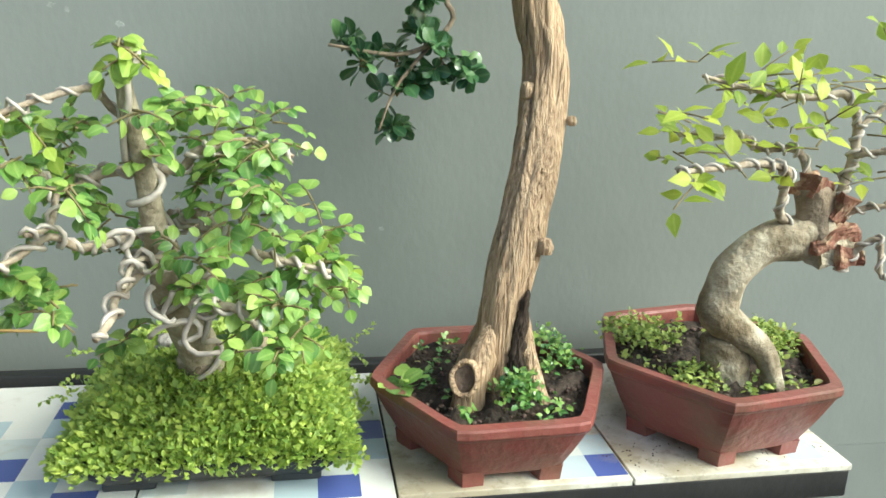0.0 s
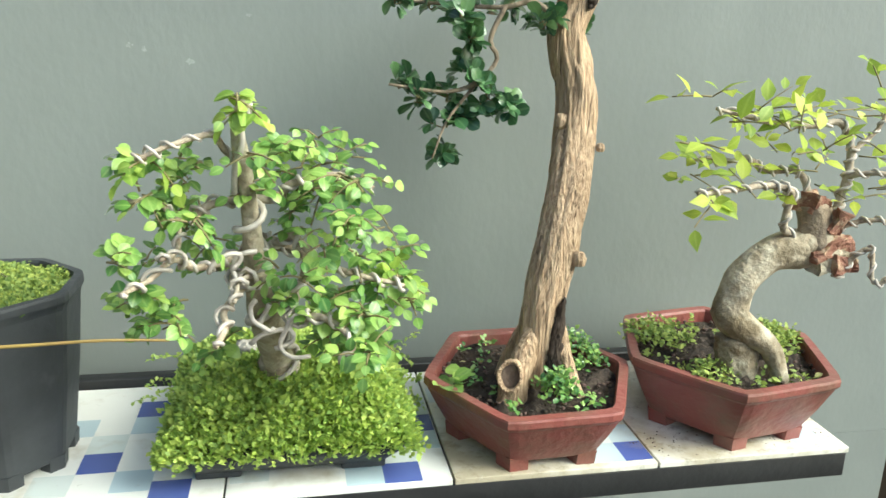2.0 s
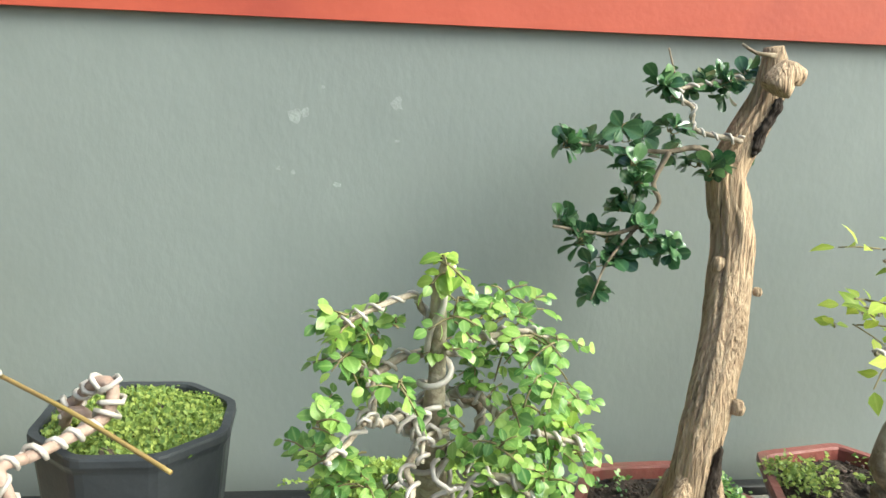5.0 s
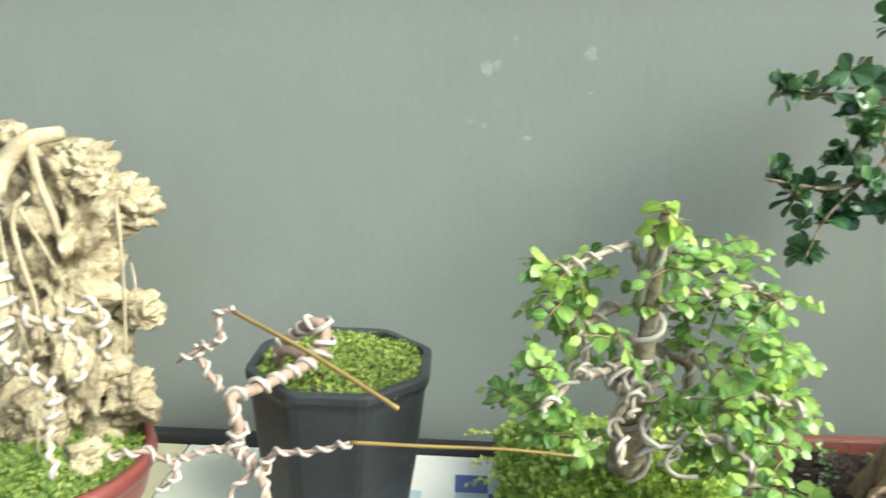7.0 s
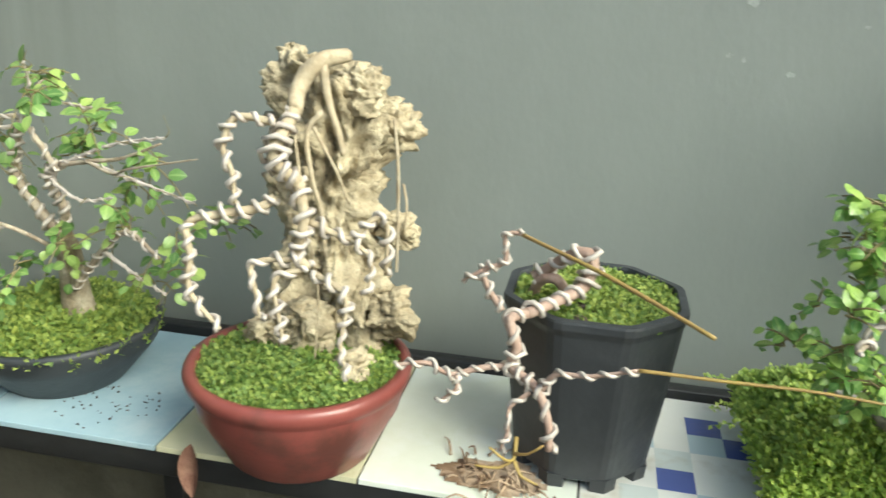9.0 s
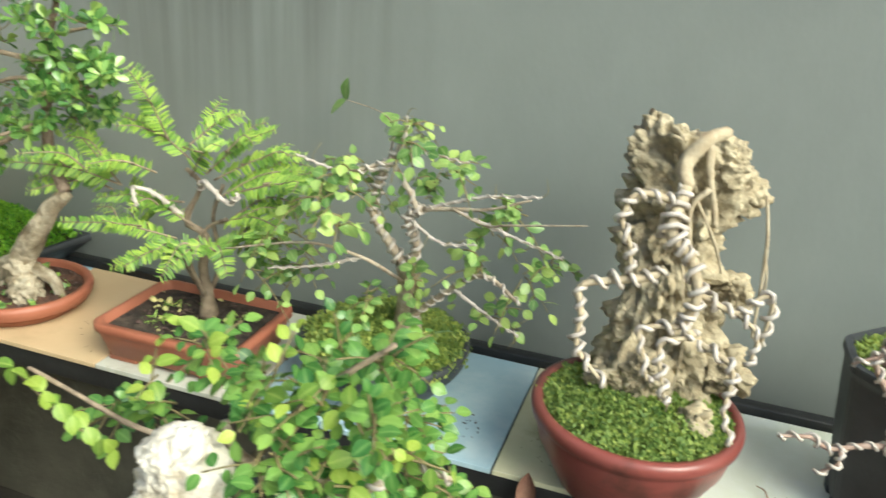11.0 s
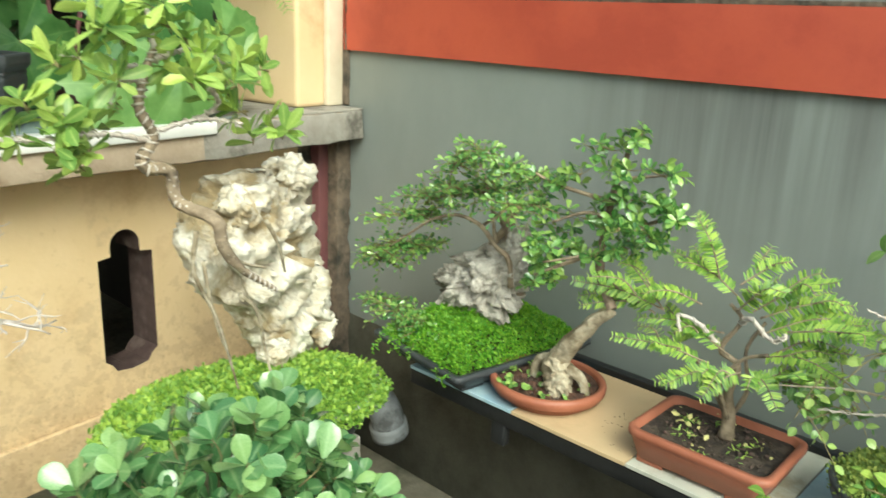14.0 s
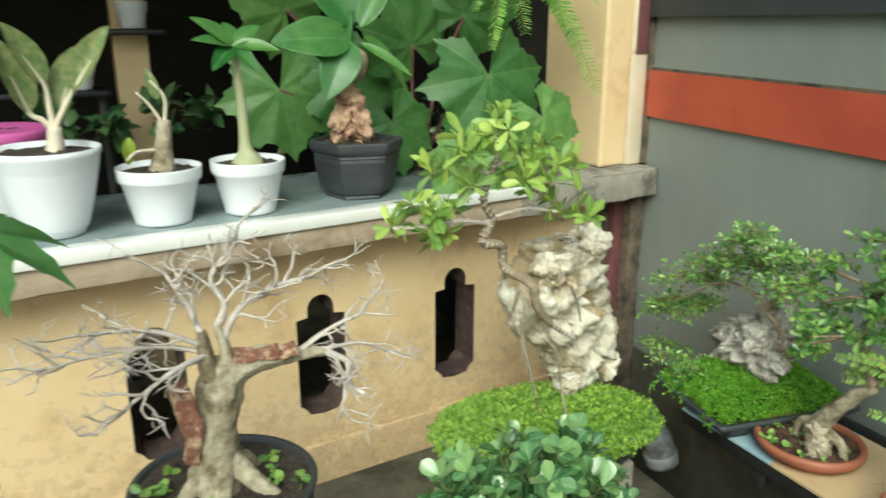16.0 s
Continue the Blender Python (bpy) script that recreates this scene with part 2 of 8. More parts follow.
L_BIG = leaf_mat("large_tropical_leaf", (0.08, 0.21, 0.05), (0.15, 0.3, 0.085), 0.45, 0.4, 0.3)
L_TOP = leaf_mat("light_green_leaf", (0.24, 0.42, 0.09), (0.37, 0.54, 0.14), 0.33, 0.4)
L_PALM = leaf_mat("deep_green_palm_leaf", (0.04, 0.15, 0.035), (0.08, 0.22, 0.05), 0.3, 0.3, 0.25)
L_FERN = leaf_mat("bright_fern", (0.18, 0.4, 0.07), (0.25, 0.48, 0.1), 0.5, 0.35, 0.4)

# ---- building tools ----
def part(name, bm, material, parent=None, label="", smooth=True):
    """Links a bmesh as one mesh object, under parent where given."""
    me = bpy.data.meshes.new(name)
    bm.to_mesh(me)
    bm.free()
    return link_mesh(name, me, material, parent, label, smooth)


def link_mesh(name, me, material, parent=None, label="", smooth=True):
    for mt in material if isinstance(material, (list, tuple)) else [material]:
        if mt.name not in me.materials:
            me.materials.append(mt)
    if smooth:
        me.polygons.foreach_set("use_smooth", [True] * len(me.polygons))
    ob = new(name, me)
    if parent:
        ob.parent = parent
    if label:
        ob["label"] = label
    return ob


def thing(name, place, label, category, group="", kind=""):
    """An empty at a thing's base, which parents its parts."""
    ob = new(name)
    ob.matrix_world = place if isinstance(place, Matrix) else Matrix.Translation(place)
    ob.empty_display_size = 0.05
    return tagged(ob, label, category, group, kind)


def box(bm, x0, x1, y0, y1, z0, z1, bevel=0.0):
    r = bmesh.ops.create_cube(bm, size=1.0, matrix=Matrix.LocRotScale(((x0 + x1) / 2, (y0 + y1) / 2, (z0 + z1) / 2), None, (x1 - x0, y1 - y0, z1 - z0)))
    if bevel:
        edges = list({e for v in r["verts"] for e in v.link_edges})
        bmesh.ops.bevel(bm, geom=edges, offset=bevel, segments=2, affect="EDGES", profile=0.5)
    return bm


def boxed(*args, **kw):
    return box(bmesh.new(), *args, **kw)


def smooth_path(points, step=0.012):
    """A Catmull-Rom path through the points, with evenly spaced samples; extra numbers (radii) go along."""
    p = np.array(points, float)
    p = np.vstack([2 * p[0] - p[1], p, 2 * p[-1] - p[-2]])
    out = []
    for i in range(1, len(p) - 2):
        a, b, c, d = p[i - 1:i + 3]
        n = max(2, int(np.linalg.norm((c - b)[:3]) / step))
        t = np.linspace(0, 1, n, endpoint=False)[:, None]
        out.append(0.5 * (2 * b + (c - a) * t + (2 * a - 5 * b + 4 * c - d) * t ** 2 + (3 * b - a - 3 * c + d) * t ** 3))
    return np.vstack(out + [p[-2:-1]])


def frames_along(pts):
    """Tangent, side and up at each sample, turning as little as possible."""
    t = np.gradient(pts, axis=0)
    t /= np.linalg.norm(t, axis=1)[:, None] + 1e-9
    side = np.zeros_like(t)
    ref = np.array((1.0, 0, 0)) if abs(t[0][0]) < 0.8 else np.array((0, 1.0, 0))
    for i in range(len(t)):
        s = ref - t[i] * ref.dot(t[i])
        s /= np.linalg.norm(s) + 1e-9
        side[i] = ref = s
    return t, side, np.cross(t, side)


def tube_data(pts, radii, sides=8, knots=0.0, seed=0, grain=0.0):
    """Vertices and faces of a tube; knots: lumps as a share of the radius."""
    pts, radii = np.asarray(pts, float), np.asarray(radii, float)
    _, s, u = frames_along(pts)
    a = np.linspace(0, 2 * np.pi, sides, endpoint=False)
    ring = np.cos(a)[None, :, None] * s[:, None, :] + np.sin(a)[None, :, None] * u[:, None, :]
    r = np.repeat(radii[:, None], sides, 1)
    if knots:
        for i in range(len(pts)):
            for j in range(sides):
                q = Vector(pts[i] * 28 + ring[i, j] * 1.3 + seed * 3.7)
                q2 = Vector((a[j] * 2.2 + seed, pts[i][2] * 6, seed))
                r[i, j] *= 1 + knots * (noise.noise(q) * 1.2 + noise.noise(q2) * 0.8)
                if grain:
                    g = Vector((math.cos(a[j]) * 4.5, math.sin(a[j]) * 4.5, pts[i][2] * 7 + seed))
                    r[i, j] *= 1 - grain * max(0.0, 1 - 5 * abs(noise.noise(g))) + grain * 0.6 * noise.noise(g * 2.3)
    v = (pts[:, None, :] + ring * r[:, :, None]).reshape(-1, 3)
    f = []
    for i in range(len(pts) - 1):
        for j in range(sides):
            k = (j + 1) % sides
            f.append((i * sides + j, i * sides + k, (i + 1) * sides + k, (i + 1) * sides + j))
    f.append(tuple(range(sides))[::-1])
    f.append(tuple((len(pts) - 1) * sides + j for j in range(sides)))
    return v, f


def joined(chunks):
    """One mesh out of several (vertices, faces)."""
    vs, fs, n = [], [], 0
    for v, f in chunks:
        vs.append(np.asarray(v))
        fs += [tuple(i + n for i in q) for q in f]
        n += len(v)
    me = bpy.data.meshes.new("mesh")
    me.from_pydata(np.vstack(vs).tolist(), [], fs)
    return me


def tube(name, points, r0, r1, material, parent, sides=8, knots=0.0, label="", step=0.012, seed=0, radii=None, grain=0.0):
    p = smooth_path([(*q, r) for q, r in zip(points, radii)] if radii else points, step)
    r = p[:, 3] if radii else np.linspace(r0, r1, len(p))
    return link_mesh(name, joined([tube_data(p[:, :3], r, sides, knots, seed, grain)]), material, parent, label)


def coil_data(points, r_branch0, r_branch1, r_wire, pitch, turn0=0.0, loose=0.0):
    """A wire wound round a branch."""
    p = smooth_path(points, 0.003)
    t, s, u = frames_along(p)
    d = np.concatenate([[0], np.cumsum(np.linalg.norm(np.diff(p, axis=0), axis=1))])
    a = turn0 + 2 * np.pi * d / pitch + 1.5 * np.sin(d * 41 + turn0) + 1.3 * np.sin(d * 19 + turn0 * 2) + 0.5 * np.sin(d * 97)
    r = np.linspace(r_branch0, r_branch1, len(p)) + r_wire * (0.85 + 0.6 * np.sin(d * 47 + turn0 * 2) + 0.3 * np.sin(d * 111)) + loose * np.maximum(0, np.sin(d * 37 + turn0 * 3)) ** 2
    q = p + (np.cos(a)[:, None] * s + np.sin(a)[:, None] * u) * r[:, None]
    return tube_data(q, np.full(len(q), r_wire), 5)


# leaf outlines: rows of (along, half width, lift) from the stalk to the tip
LEAF_OVAL = [(0, 0.02, 0), (0.2, 0.24, 0.03), (0.5, 0.34, 0.05), (0.8, 0.2, 0.02), (1, 0.0, -0.04)]
LEAF_POINTED = [(0, 0.03, 0), (0.2, 0.22, 0.02), (0.45, 0.29, 0.04), (0.75, 0.15, 0.0), (1, 0.0, -0.08)]
LEAF_ROUND = [(0, 0.02, 0), (0.2, 0.3, 0.02), (0.5, 0.42, 0.03), (0.8, 0.33, 0.02), (1, 0.05, 0.0)]
LEAF_LONG = [(0, 0.03, 0), (0.3, 0.13, 0.02), (0.65, 0.2, 0.04), (0.88, 0.14, 0.03), (1, 0.02, 0.0)]
LEAF_OVATE = [(0, 0.04, 0), (0.1, 0.22, 0.02), (0.3, 0.36, 0.04), (0.52, 0.38, 0.045), (0.74, 0.27, 0.02), (0.9, 0.12, -0.02), (1, 0.0, -0.06)]
LEAF_EGG = [(0, 0.03, 0), (0.15, 0.13, 0.01), (0.4, 0.29, 0.03), (0.65, 0.36, 0.04), (0.85, 0.29, 0.03), (0.96, 0.13, 0.01), (1, 0.02, 0.0)]
LEAF_SPOON_WIDE = [(0, 0.03, 0), (0.3, 0.14, 0.02), (0.62, 0.24, 0.04), (0.87, 0.2, 0.03), (1, 0.03, 0.0)]
LEAF_SMALL = [(0, 0.05, 0), (0.5, 0.36, 0.05), (1, 0.0, 0)]


def leaf_data(rows, fold=0.25):
    """A folded leaf one unit long, along +y, facing +z."""
    v, f = [], []
    for y, w, z in rows:
        v += [(-w, y, z + fold * w), (0, y, z), (w, y, z + fold * w)]
    for i in range(len(rows) - 1):
        a = 3 * i
        f += [(a, a + 1, a + 4, a + 3), (a + 1, a + 2, a + 5, a + 4)]
    return np.array(v, float), f


def leaf_pose(rng, place, outward, size, droop=0.2, spread=0.7):
    """A leaf's matrix: it points outwards and faces the light."""
    d = Vector(outward) + Vector(rng.normal(0, spread, 3))
    d.z -= droop
    if d.length < 1e-3:
        d = Vector((0, -1, 0))
    d.normalize()
    up = Vector((0.1, -0.35, 1.0)) + Vector(rng.normal(0, 0.35, 3))
    x = d.cross(up)
    if x.length < 1e-3:
        x = Vector((1, 0, 0))
    x.normalize()
    z = x.cross(d)
    m = Matrix((x, d, z)).transposed().to_4x4()
    m.translation = place
    return m @ Matrix.Scale(size, 4)


SHOOTS = []             # leaf stalks of the clumps, built with the next foliage


def ribbed(me):
    """Marks the midrib of three-column leaves."""
    n = len(me.vertices)
    me.attributes.new("rib", "FLOAT", "POINT").data.foreach_set("value", ([0.0, 1.0, 0.0] * (n // 3 + 1))[:n])


def whorl_poses(rng, node, axis, size, count, rise=0.4, droop=0.1):
    """Leaves set round a shoot's tip, facing along its axis."""
    a = Vector(axis).normalized()
    s = a.orthogonal().normalized()
    u = a.cross(s)
    out = []
    az = rng.uniform(0, 6.28)
    for k in range(count):
        az += 2.4 + rng.normal(0, 0.25)
        el = rise + rng.normal(0, 0.28)
        d = a * math.sin(el) + (s * math.cos(az) + u * math.sin(az)) * math.cos(el)
        d.z -= droop
        d.normalize()
        face = a + Vector(rng.normal(0, 0.3, 3))
        x = d.cross(face)
        if x.length < 1e-3:
            continue
        x.normalize()
        m = Matrix((x, d, x.cross(d))).transposed().to_4x4()
        m.translation = Vector(node) - a * size * 0.35 * (k / count) + d * size * 0.06
        out.append(m @ Matrix.Scale(size * rng.uniform(0.65, 1.2), 4))
    return out


def foliage(parent, poses, rows, material, single=260, fold=0.25, name="leaf"):
    """Leaves at the given poses: the first ones as parts of their own on one mesh, the rest joined."""
    v, f = leaf_data(rows, fold)
    me = bpy.data.meshes.new(name)
    me.from_pydata(v.tolist(), [], f)
    me.materials.append(material)
    me.polygons.foreach_set("use_smooth", [True] * len(me.polygons))
    ribbed(me)
    inv = parent.matrix_world.inverted()
    for m in poses[:single]:
        ob = new(name, me)
        ob.parent = parent
        ob.matrix_local = inv @ m
    if len(poses) > single:
        chunks = []
        for m in poses[single:]:
            a = np.array(inv @ m)
            chunks.append((v @ a[:3, :3].T + a[:3, 3], f))
        rest = joined(chunks)
        ribbed(rest)
        tagged(link_mesh("foliage", rest, material, parent), kind="stuff")
    if SHOOTS:
        inv = np.array(inv)
        chunks = []
        for path in SHOOTS:
            s = smooth_path([inv[:3, :3] @ np.array(q) + inv[:3, 3] for q in path], 0.01)
            chunks.append(tube_data(s, np.linspace(0.0013, 0.0008, len(s)), 4))
        tagged(link_mesh("leaf_stalk", joined(chunks), M_STALKLET, parent), kind="stuff")
        SHOOTS.clear()


def clump_poses(rng, clumps, per, size, flat=0.55, droop=0.15, spread=0.6, whorl=5, grow=1.0):
    """Rosettes of leaves in clumps, each (x, y, z, radius)."""
    out = []
    for x, y, z, r in clumps:
        r *= grow
        for _ in range(max(1, round(per * rng.uniform(0.8, 1.2) / whorl))):
            d = rng.normal(0, 1, 3)
            d /= np.linalg.norm(d)
            q = d * r * rng.uniform(0.3, 1.0) * np.array((1, 1, flat))
            node = np.array((x, y, z)) + q
            axis = d * (0.8, 0.8, 0.35) + np.array((0.05, -0.25, 0.6)) + rng.normal(0, spread * 0.6, 3)
            axis /= np.linalg.norm(axis)
            SHOOTS.append([(x, y, z), tuple(np.array((x, y, z)) * 0.4 + node * 0.6 - axis * size * 0.4), tuple(node)])
            out += whorl_poses(rng, node, axis, size, whorl, 0.35, droop)
    rng.shuffle(out)
    return out


def sprig_poses(rng, clumps, per, size, flat=0.55, droop=0.2, leaves=6, grow=1.0, arch=0.5):
    """Arching shoots with leaves set alternately along them, in clumps of (x, y, z, radius)."""
    out = []
    for x, y, z, r in clumps:
        c = np.array((x, y, z))
        for _ in range(max(1, round(per * rng.uniform(0.8, 1.2) / leaves))):
            d = rng.normal(0, 1, 3) * (1, 1, flat) + np.array((0, 0, 0.22))
            d /= np.linalg.norm(d)
            length = (r * rng.uniform(0.5, 1.15) + size * 0.9) * grow
            start = c + rng.normal(0, r * 0.25, 3) * (1, 1, flat)

            def at(t):
                return start + d * length * t + np.array((0, 0, -arch * length * t * t))

            SHOOTS.append([tuple(start), tuple(at(0.5)), tuple(at(1.0))])
            up = Vector((0.08, -0.45, 1.0)) + Vector(rng.normal(0, 0.22, 3))
            for k in range(leaves):
                t = 0.25 + 0.75 * k / (leaves - 1)
                tan = Vector(d - np.array((0, 0, 2 * arch * t))).normalized()
                side = tan.cross(up).normalized()
                way = tan if k == leaves - 1 else side * (1 if k % 2 else -1) + tan * 0.55
                way = way + Vector(rng.normal(0, 0.3, 3))
                way.z -= droop
                way.normalize()
                ax = way.cross(up + Vector(rng.normal(0, 0.4, 3)))
                if ax.length < 1e-3:
                    continue
                ax.normalize()
                m = Matrix((ax, way, ax.cross(way))).transposed().to_4x4()
                m.translation = Vector(at(t)) + way * size * 0.12
                out.append(m @ Matrix.Scale(size * rng.uniform(0.7, 1.25) * (1.05 - 0.3 * t), 4))
    rng.shuffle(out)
    return out


def lathe(bm, profile, sides=48, shape=None, rot=0.0):
    """Turns (radius, z) rows round the z axis; shape(angle) scales the radius."""
    rings = []
    for r, z in profile:
        ring = []
        for i in range(sides):
            a = 2 * math.pi * i / sides + rot
            k = shape(a - rot) if shape else 1.0
            kx, ky = k if isinstance(k, tuple) else (k, k)
            ring.append(bm.verts.new((r * kx * math.cos(a), r * ky * math.sin(a), z)))
        rings.append(ring)
    for p, q in zip(rings, rings[1:]):
        for i in range(sides):
            j = (i + 1) % sides
            bm.faces.new((p[i], p[j], q[j], q[i]))
    bm.faces.new(rings[0][::-1])
    bm.faces.new(rings[-1])
    return bm


def polygon_shape(n, round_off=0.02):
    """Radius factor of a regular polygon with corners at angle 0, slightly rounded."""
    def k(a):
        b = (a + math.pi / n) % (2 * math.pi / n) - math.pi / n
        b = math.pi / n - abs(b)
        return math.cos(math.pi / n) / math.cos(b) * (1 - round_off * max(0.0, abs(b) / (math.pi / n) - 0.8) * 5)
    return k


def rounded_rect(hx, hy, r, n=6):
    """Corner points of a rounded rectangle, anticlockwise."""
    out = []
    for cx, cy, a0 in ((hx - r, hy - r, 0), (-hx + r, hy - r, 90), (-hx + r, -hy + r, 180), (hx - r, -hy + r, 270)):
        for i in range(n + 1):
            a = radians(a0 + 90 * i / n)
            out.append((cx + r * math.cos(a), cy + r * math.sin(a)))
    return out


def rect_pot(bm, rows, n=6):
    """Lofts rounded rectangles: rows of (half x, half y, corner radius, z)."""
    rings = [[bm.verts.new((x, y, z)) for x, y in rounded_rect(hx, hy, r, n)] for hx, hy, r, z in rows]
    for p, q in zip(rings, rings[1:]):
        for i in range(len(p)):
            j = (i + 1) % len(p)
            bm.faces.new((p[i], p[j], q[j], q[i]))
    bm.faces.new(rings[0][::-1])
    bm.faces.new(rings[-1])
    return bm


def soil_disc(bm, r, z, shape=None, rot=0.0, lump=0.012, sides=48, rings=9, seed=0):
    """A lumpy round of soil."""
    prev = [bm.verts.new((0, 0, z + lump))]
    for k in range(1, rings + 1):
        ring = []
        for i in range(sides):
            a = 2 * math.pi * i / sides + rot
            s = shape(a - rot) if shape else 1.0
            kx, ky = s if isinstance(s, tuple) else (s, s)
            q = r * k / rings
            x, y = q * kx * math.cos(a), q * ky * math.sin(a)
            h = lump * (1.4 * noise.noise(Vector((x * 30, y * 30, seed))) + noise.noise(Vector((x * 80, y * 80, seed))))
            ring.append(bm.verts.new((x, y, z + (h if k < rings else 0) + lump * (1 - k / rings))))
        for i in range(sides):
            j = (i + 1) % sides
            if k == 1:
                bm.faces.new((prev[0], ring[i], ring[j]))
            else:
                bm.faces.new((prev[i], ring[i], ring[j], prev[j]))
        prev = ring
    return bm


def rock(name, material, parent, profile, seed=0, sub=5, rough=0.22, pits=0.12, label="", freq=9.0, detail=1.0, ridged=False, cavities=()):
    """A craggy stone: profile rows of (z, x, y, half x, half y) from its foot to its top; ridged: weathered into lumps,
    creases and pits; cavities: deep hollows of (x, y, z, radius)."""
    bm = bmesh.new()
    bmesh.ops.create_icosphere(bm, subdivisions=sub, radius=1.0)
    rows = sorted(profile)
    z0, z1 = rows[0][0], rows[-1][0]
    zs = [r[0] for r in rows]
    for v in bm.verts:
        c = v.co.copy()
        z = z0 + (z1 - z0) * (c.z * 0.5 + 0.5)
        x, y, hx, hy = (float(np.interp(z, zs, [r[i] for r in rows])) for i in (1, 2, 3, 4))
        flat = Vector((c.x, c.y)).normalized() if abs(c.z) < 0.999 else Vector((0, 0))
        k = min(1.0, math.sqrt(max(0.0, 1 - c.z * c.z)) * 1.9)
        p = Vector((x + flat.x * hx * k, y + flat.y * hy * k, z))
        q = p * freq + Vector((seed, seed * 2, 0))
        s = (hx + hy) / 2
        if ridged:
            q = q + Vector((noise.noise(q * 0.9), noise.noise(q * 0.9 + Vector((7, 0, 0))), noise.noise(q * 0.9 + Vector((0, 9, 0))))) * 0.45
            lump = 1.9 * abs(noise.noise(q)) + 1.0 * abs(noise.noise(q * 2.1 + Vector((4, 2, 9)))) + (0.55 * abs(noise.noise(q * 4.6)) + 0.3 * noise.noise(q * 10) + 0.16 * noise.noise(q * 21)) * detail - 0.75
            cell = noise.voronoi(q * 1.9)[0]
            pit = max(0.0, min(1.0, (0.33 - cell[0]) / 0.2))
            small = max(0.0, min(1.0, (0.3 - noise.voronoi(q * 4.7 + Vector((3, seed, 1)))[0][0]) / 0.2))
            hole = max(0.0, min(1.0, (noise.noise(q * 1.05 + Vector((9, seed, 3))) - 0.16) / 0.1))
            d = s * (rough * 1.15 * lump - pits * (hole * 0.75 + pit * 0.38 + small * 0.2))
        else:
            big = noise.noise(q) * 0.9 + noise.noise(q * 2.1) * 0.5
            ridge = 1 - 2 * abs(noise.noise(q * 1.6 + Vector((5, 1, 2))))
            cell = noise.voronoi(q * 2.3)[0]
            pit = max(0.0, 0.28 - cell[0]) / 0.28
            crack = max(0.0, 0.10 - (cell[1] - cell[0])) / 0.10
            fine = (noise.noise(q * 5) * 0.32 + noise.noise(q * 11) * 0.2) * detail
            d = s * (rough * (big + 0.5 * ridge + fine) - pits * (pit * 1.3 + crack * 0.9))
        for cx, cy, cz, cr in cavities:
            far = (Vector((cx, cy, cz)) - p).length * (1 + 0.35 * noise.noise(q * 2)) / cr
            if far < 1:
                d -= cr * 1.6 * (1 - far ** 3)
        v.co = p + Vector((flat.x, flat.y, 0.7 * c.z)) * d
    return part(name, bm, material, parent, label, smooth=True)


def carpet(name, parent, spots, n, size, material, rng, up=0.5, label="", tufts=3):
    """A dense cover of tiny leaves; spots(rng) gives a place and the way up there."""
    v, f = leaf_data(LEAF_SMALL, 0.15)
    vs, fs, k = [], [], 0
    for _ in range(n):
        p, nrm = spots(rng)
        for _ in range(tufts):
            m = leaf_pose(rng, Vector(p) + Vector(rng.normal(0, size * 0.5, 3)), Vector(nrm) * up, size * rng.uniform(0.6, 1.3), 0.0, 0.75)
            a = np.array(m)
            vs.append(v @ a[:3, :3].T + a[:3, 3])
            fs += [tuple(i + k for i in q) for q in f]
            k += len(v)
    me = bpy.data.meshes.new(name)
    me.from_pydata(np.vstack(vs).tolist(), [], fs)
    ob = link_mesh(name, me, material, None, "", False)
    if parent:
        ob.parent = parent
        ob.matrix_parent_inverse = parent.matrix_world.inverted()
    return tagged(ob, label, kind="stuff")

# ---- the setting ----
WALL_Y = 1.222          # face of the grey wall
BENCH_Z = 0.5           # top of the tiled bench
BENCH_Y = 0.829         # its front edge
LEDGE_Z = 1.053         # top of the parapet ledge

# ground sheet, with a raised slab by the corner
YARD_Z = -0.35          # the yard lies below the slab
bm = bmesh.new()
bmesh.ops.create_grid(bm, x_segments=60, y_segments=60, size=1.0)
for v in bm.verts:
    r = 60 * max(abs(v.co.x), abs(v.co.y)) ** 3 + 3
    v.co = Vector((v.co.x * r, v.co.y * r, YARD_Z + 0.006 * noise.noise(v.co * 40)))
tagged(part("ground", bm, M_GROUND), "damp stained grey concrete yard ground", "ground", kind="structure")
bm = boxed(-9.0, -2.17, -6.0, 0.945, YARD_Z - 0.02, 0.1, bevel=0.012)
bmesh.ops.subdivide_edges(bm, edges=bm.edges[:], cuts=11, use_grid_fill=True)
for v in bm.verts:
    if v.co.z > 0.05:
        v.co.z += 0.008 * noise.noise(v.co * 9)
        v.co.y += 0.01 * noise.noise(v.co * 6)
tagged(part("pavement", bm, M_SLAB), "cracked mossy concrete slab beside the drain", "pavement", kind="structure")

# grey wall: painted above, damp render under the bench; it runs a little askew to the bench
NORTH = pose(-0.15, WALL_Y, 0, 0, 0, -1.22)


def on_north(ob):
    ob.matrix_world = NORTH
    return ob


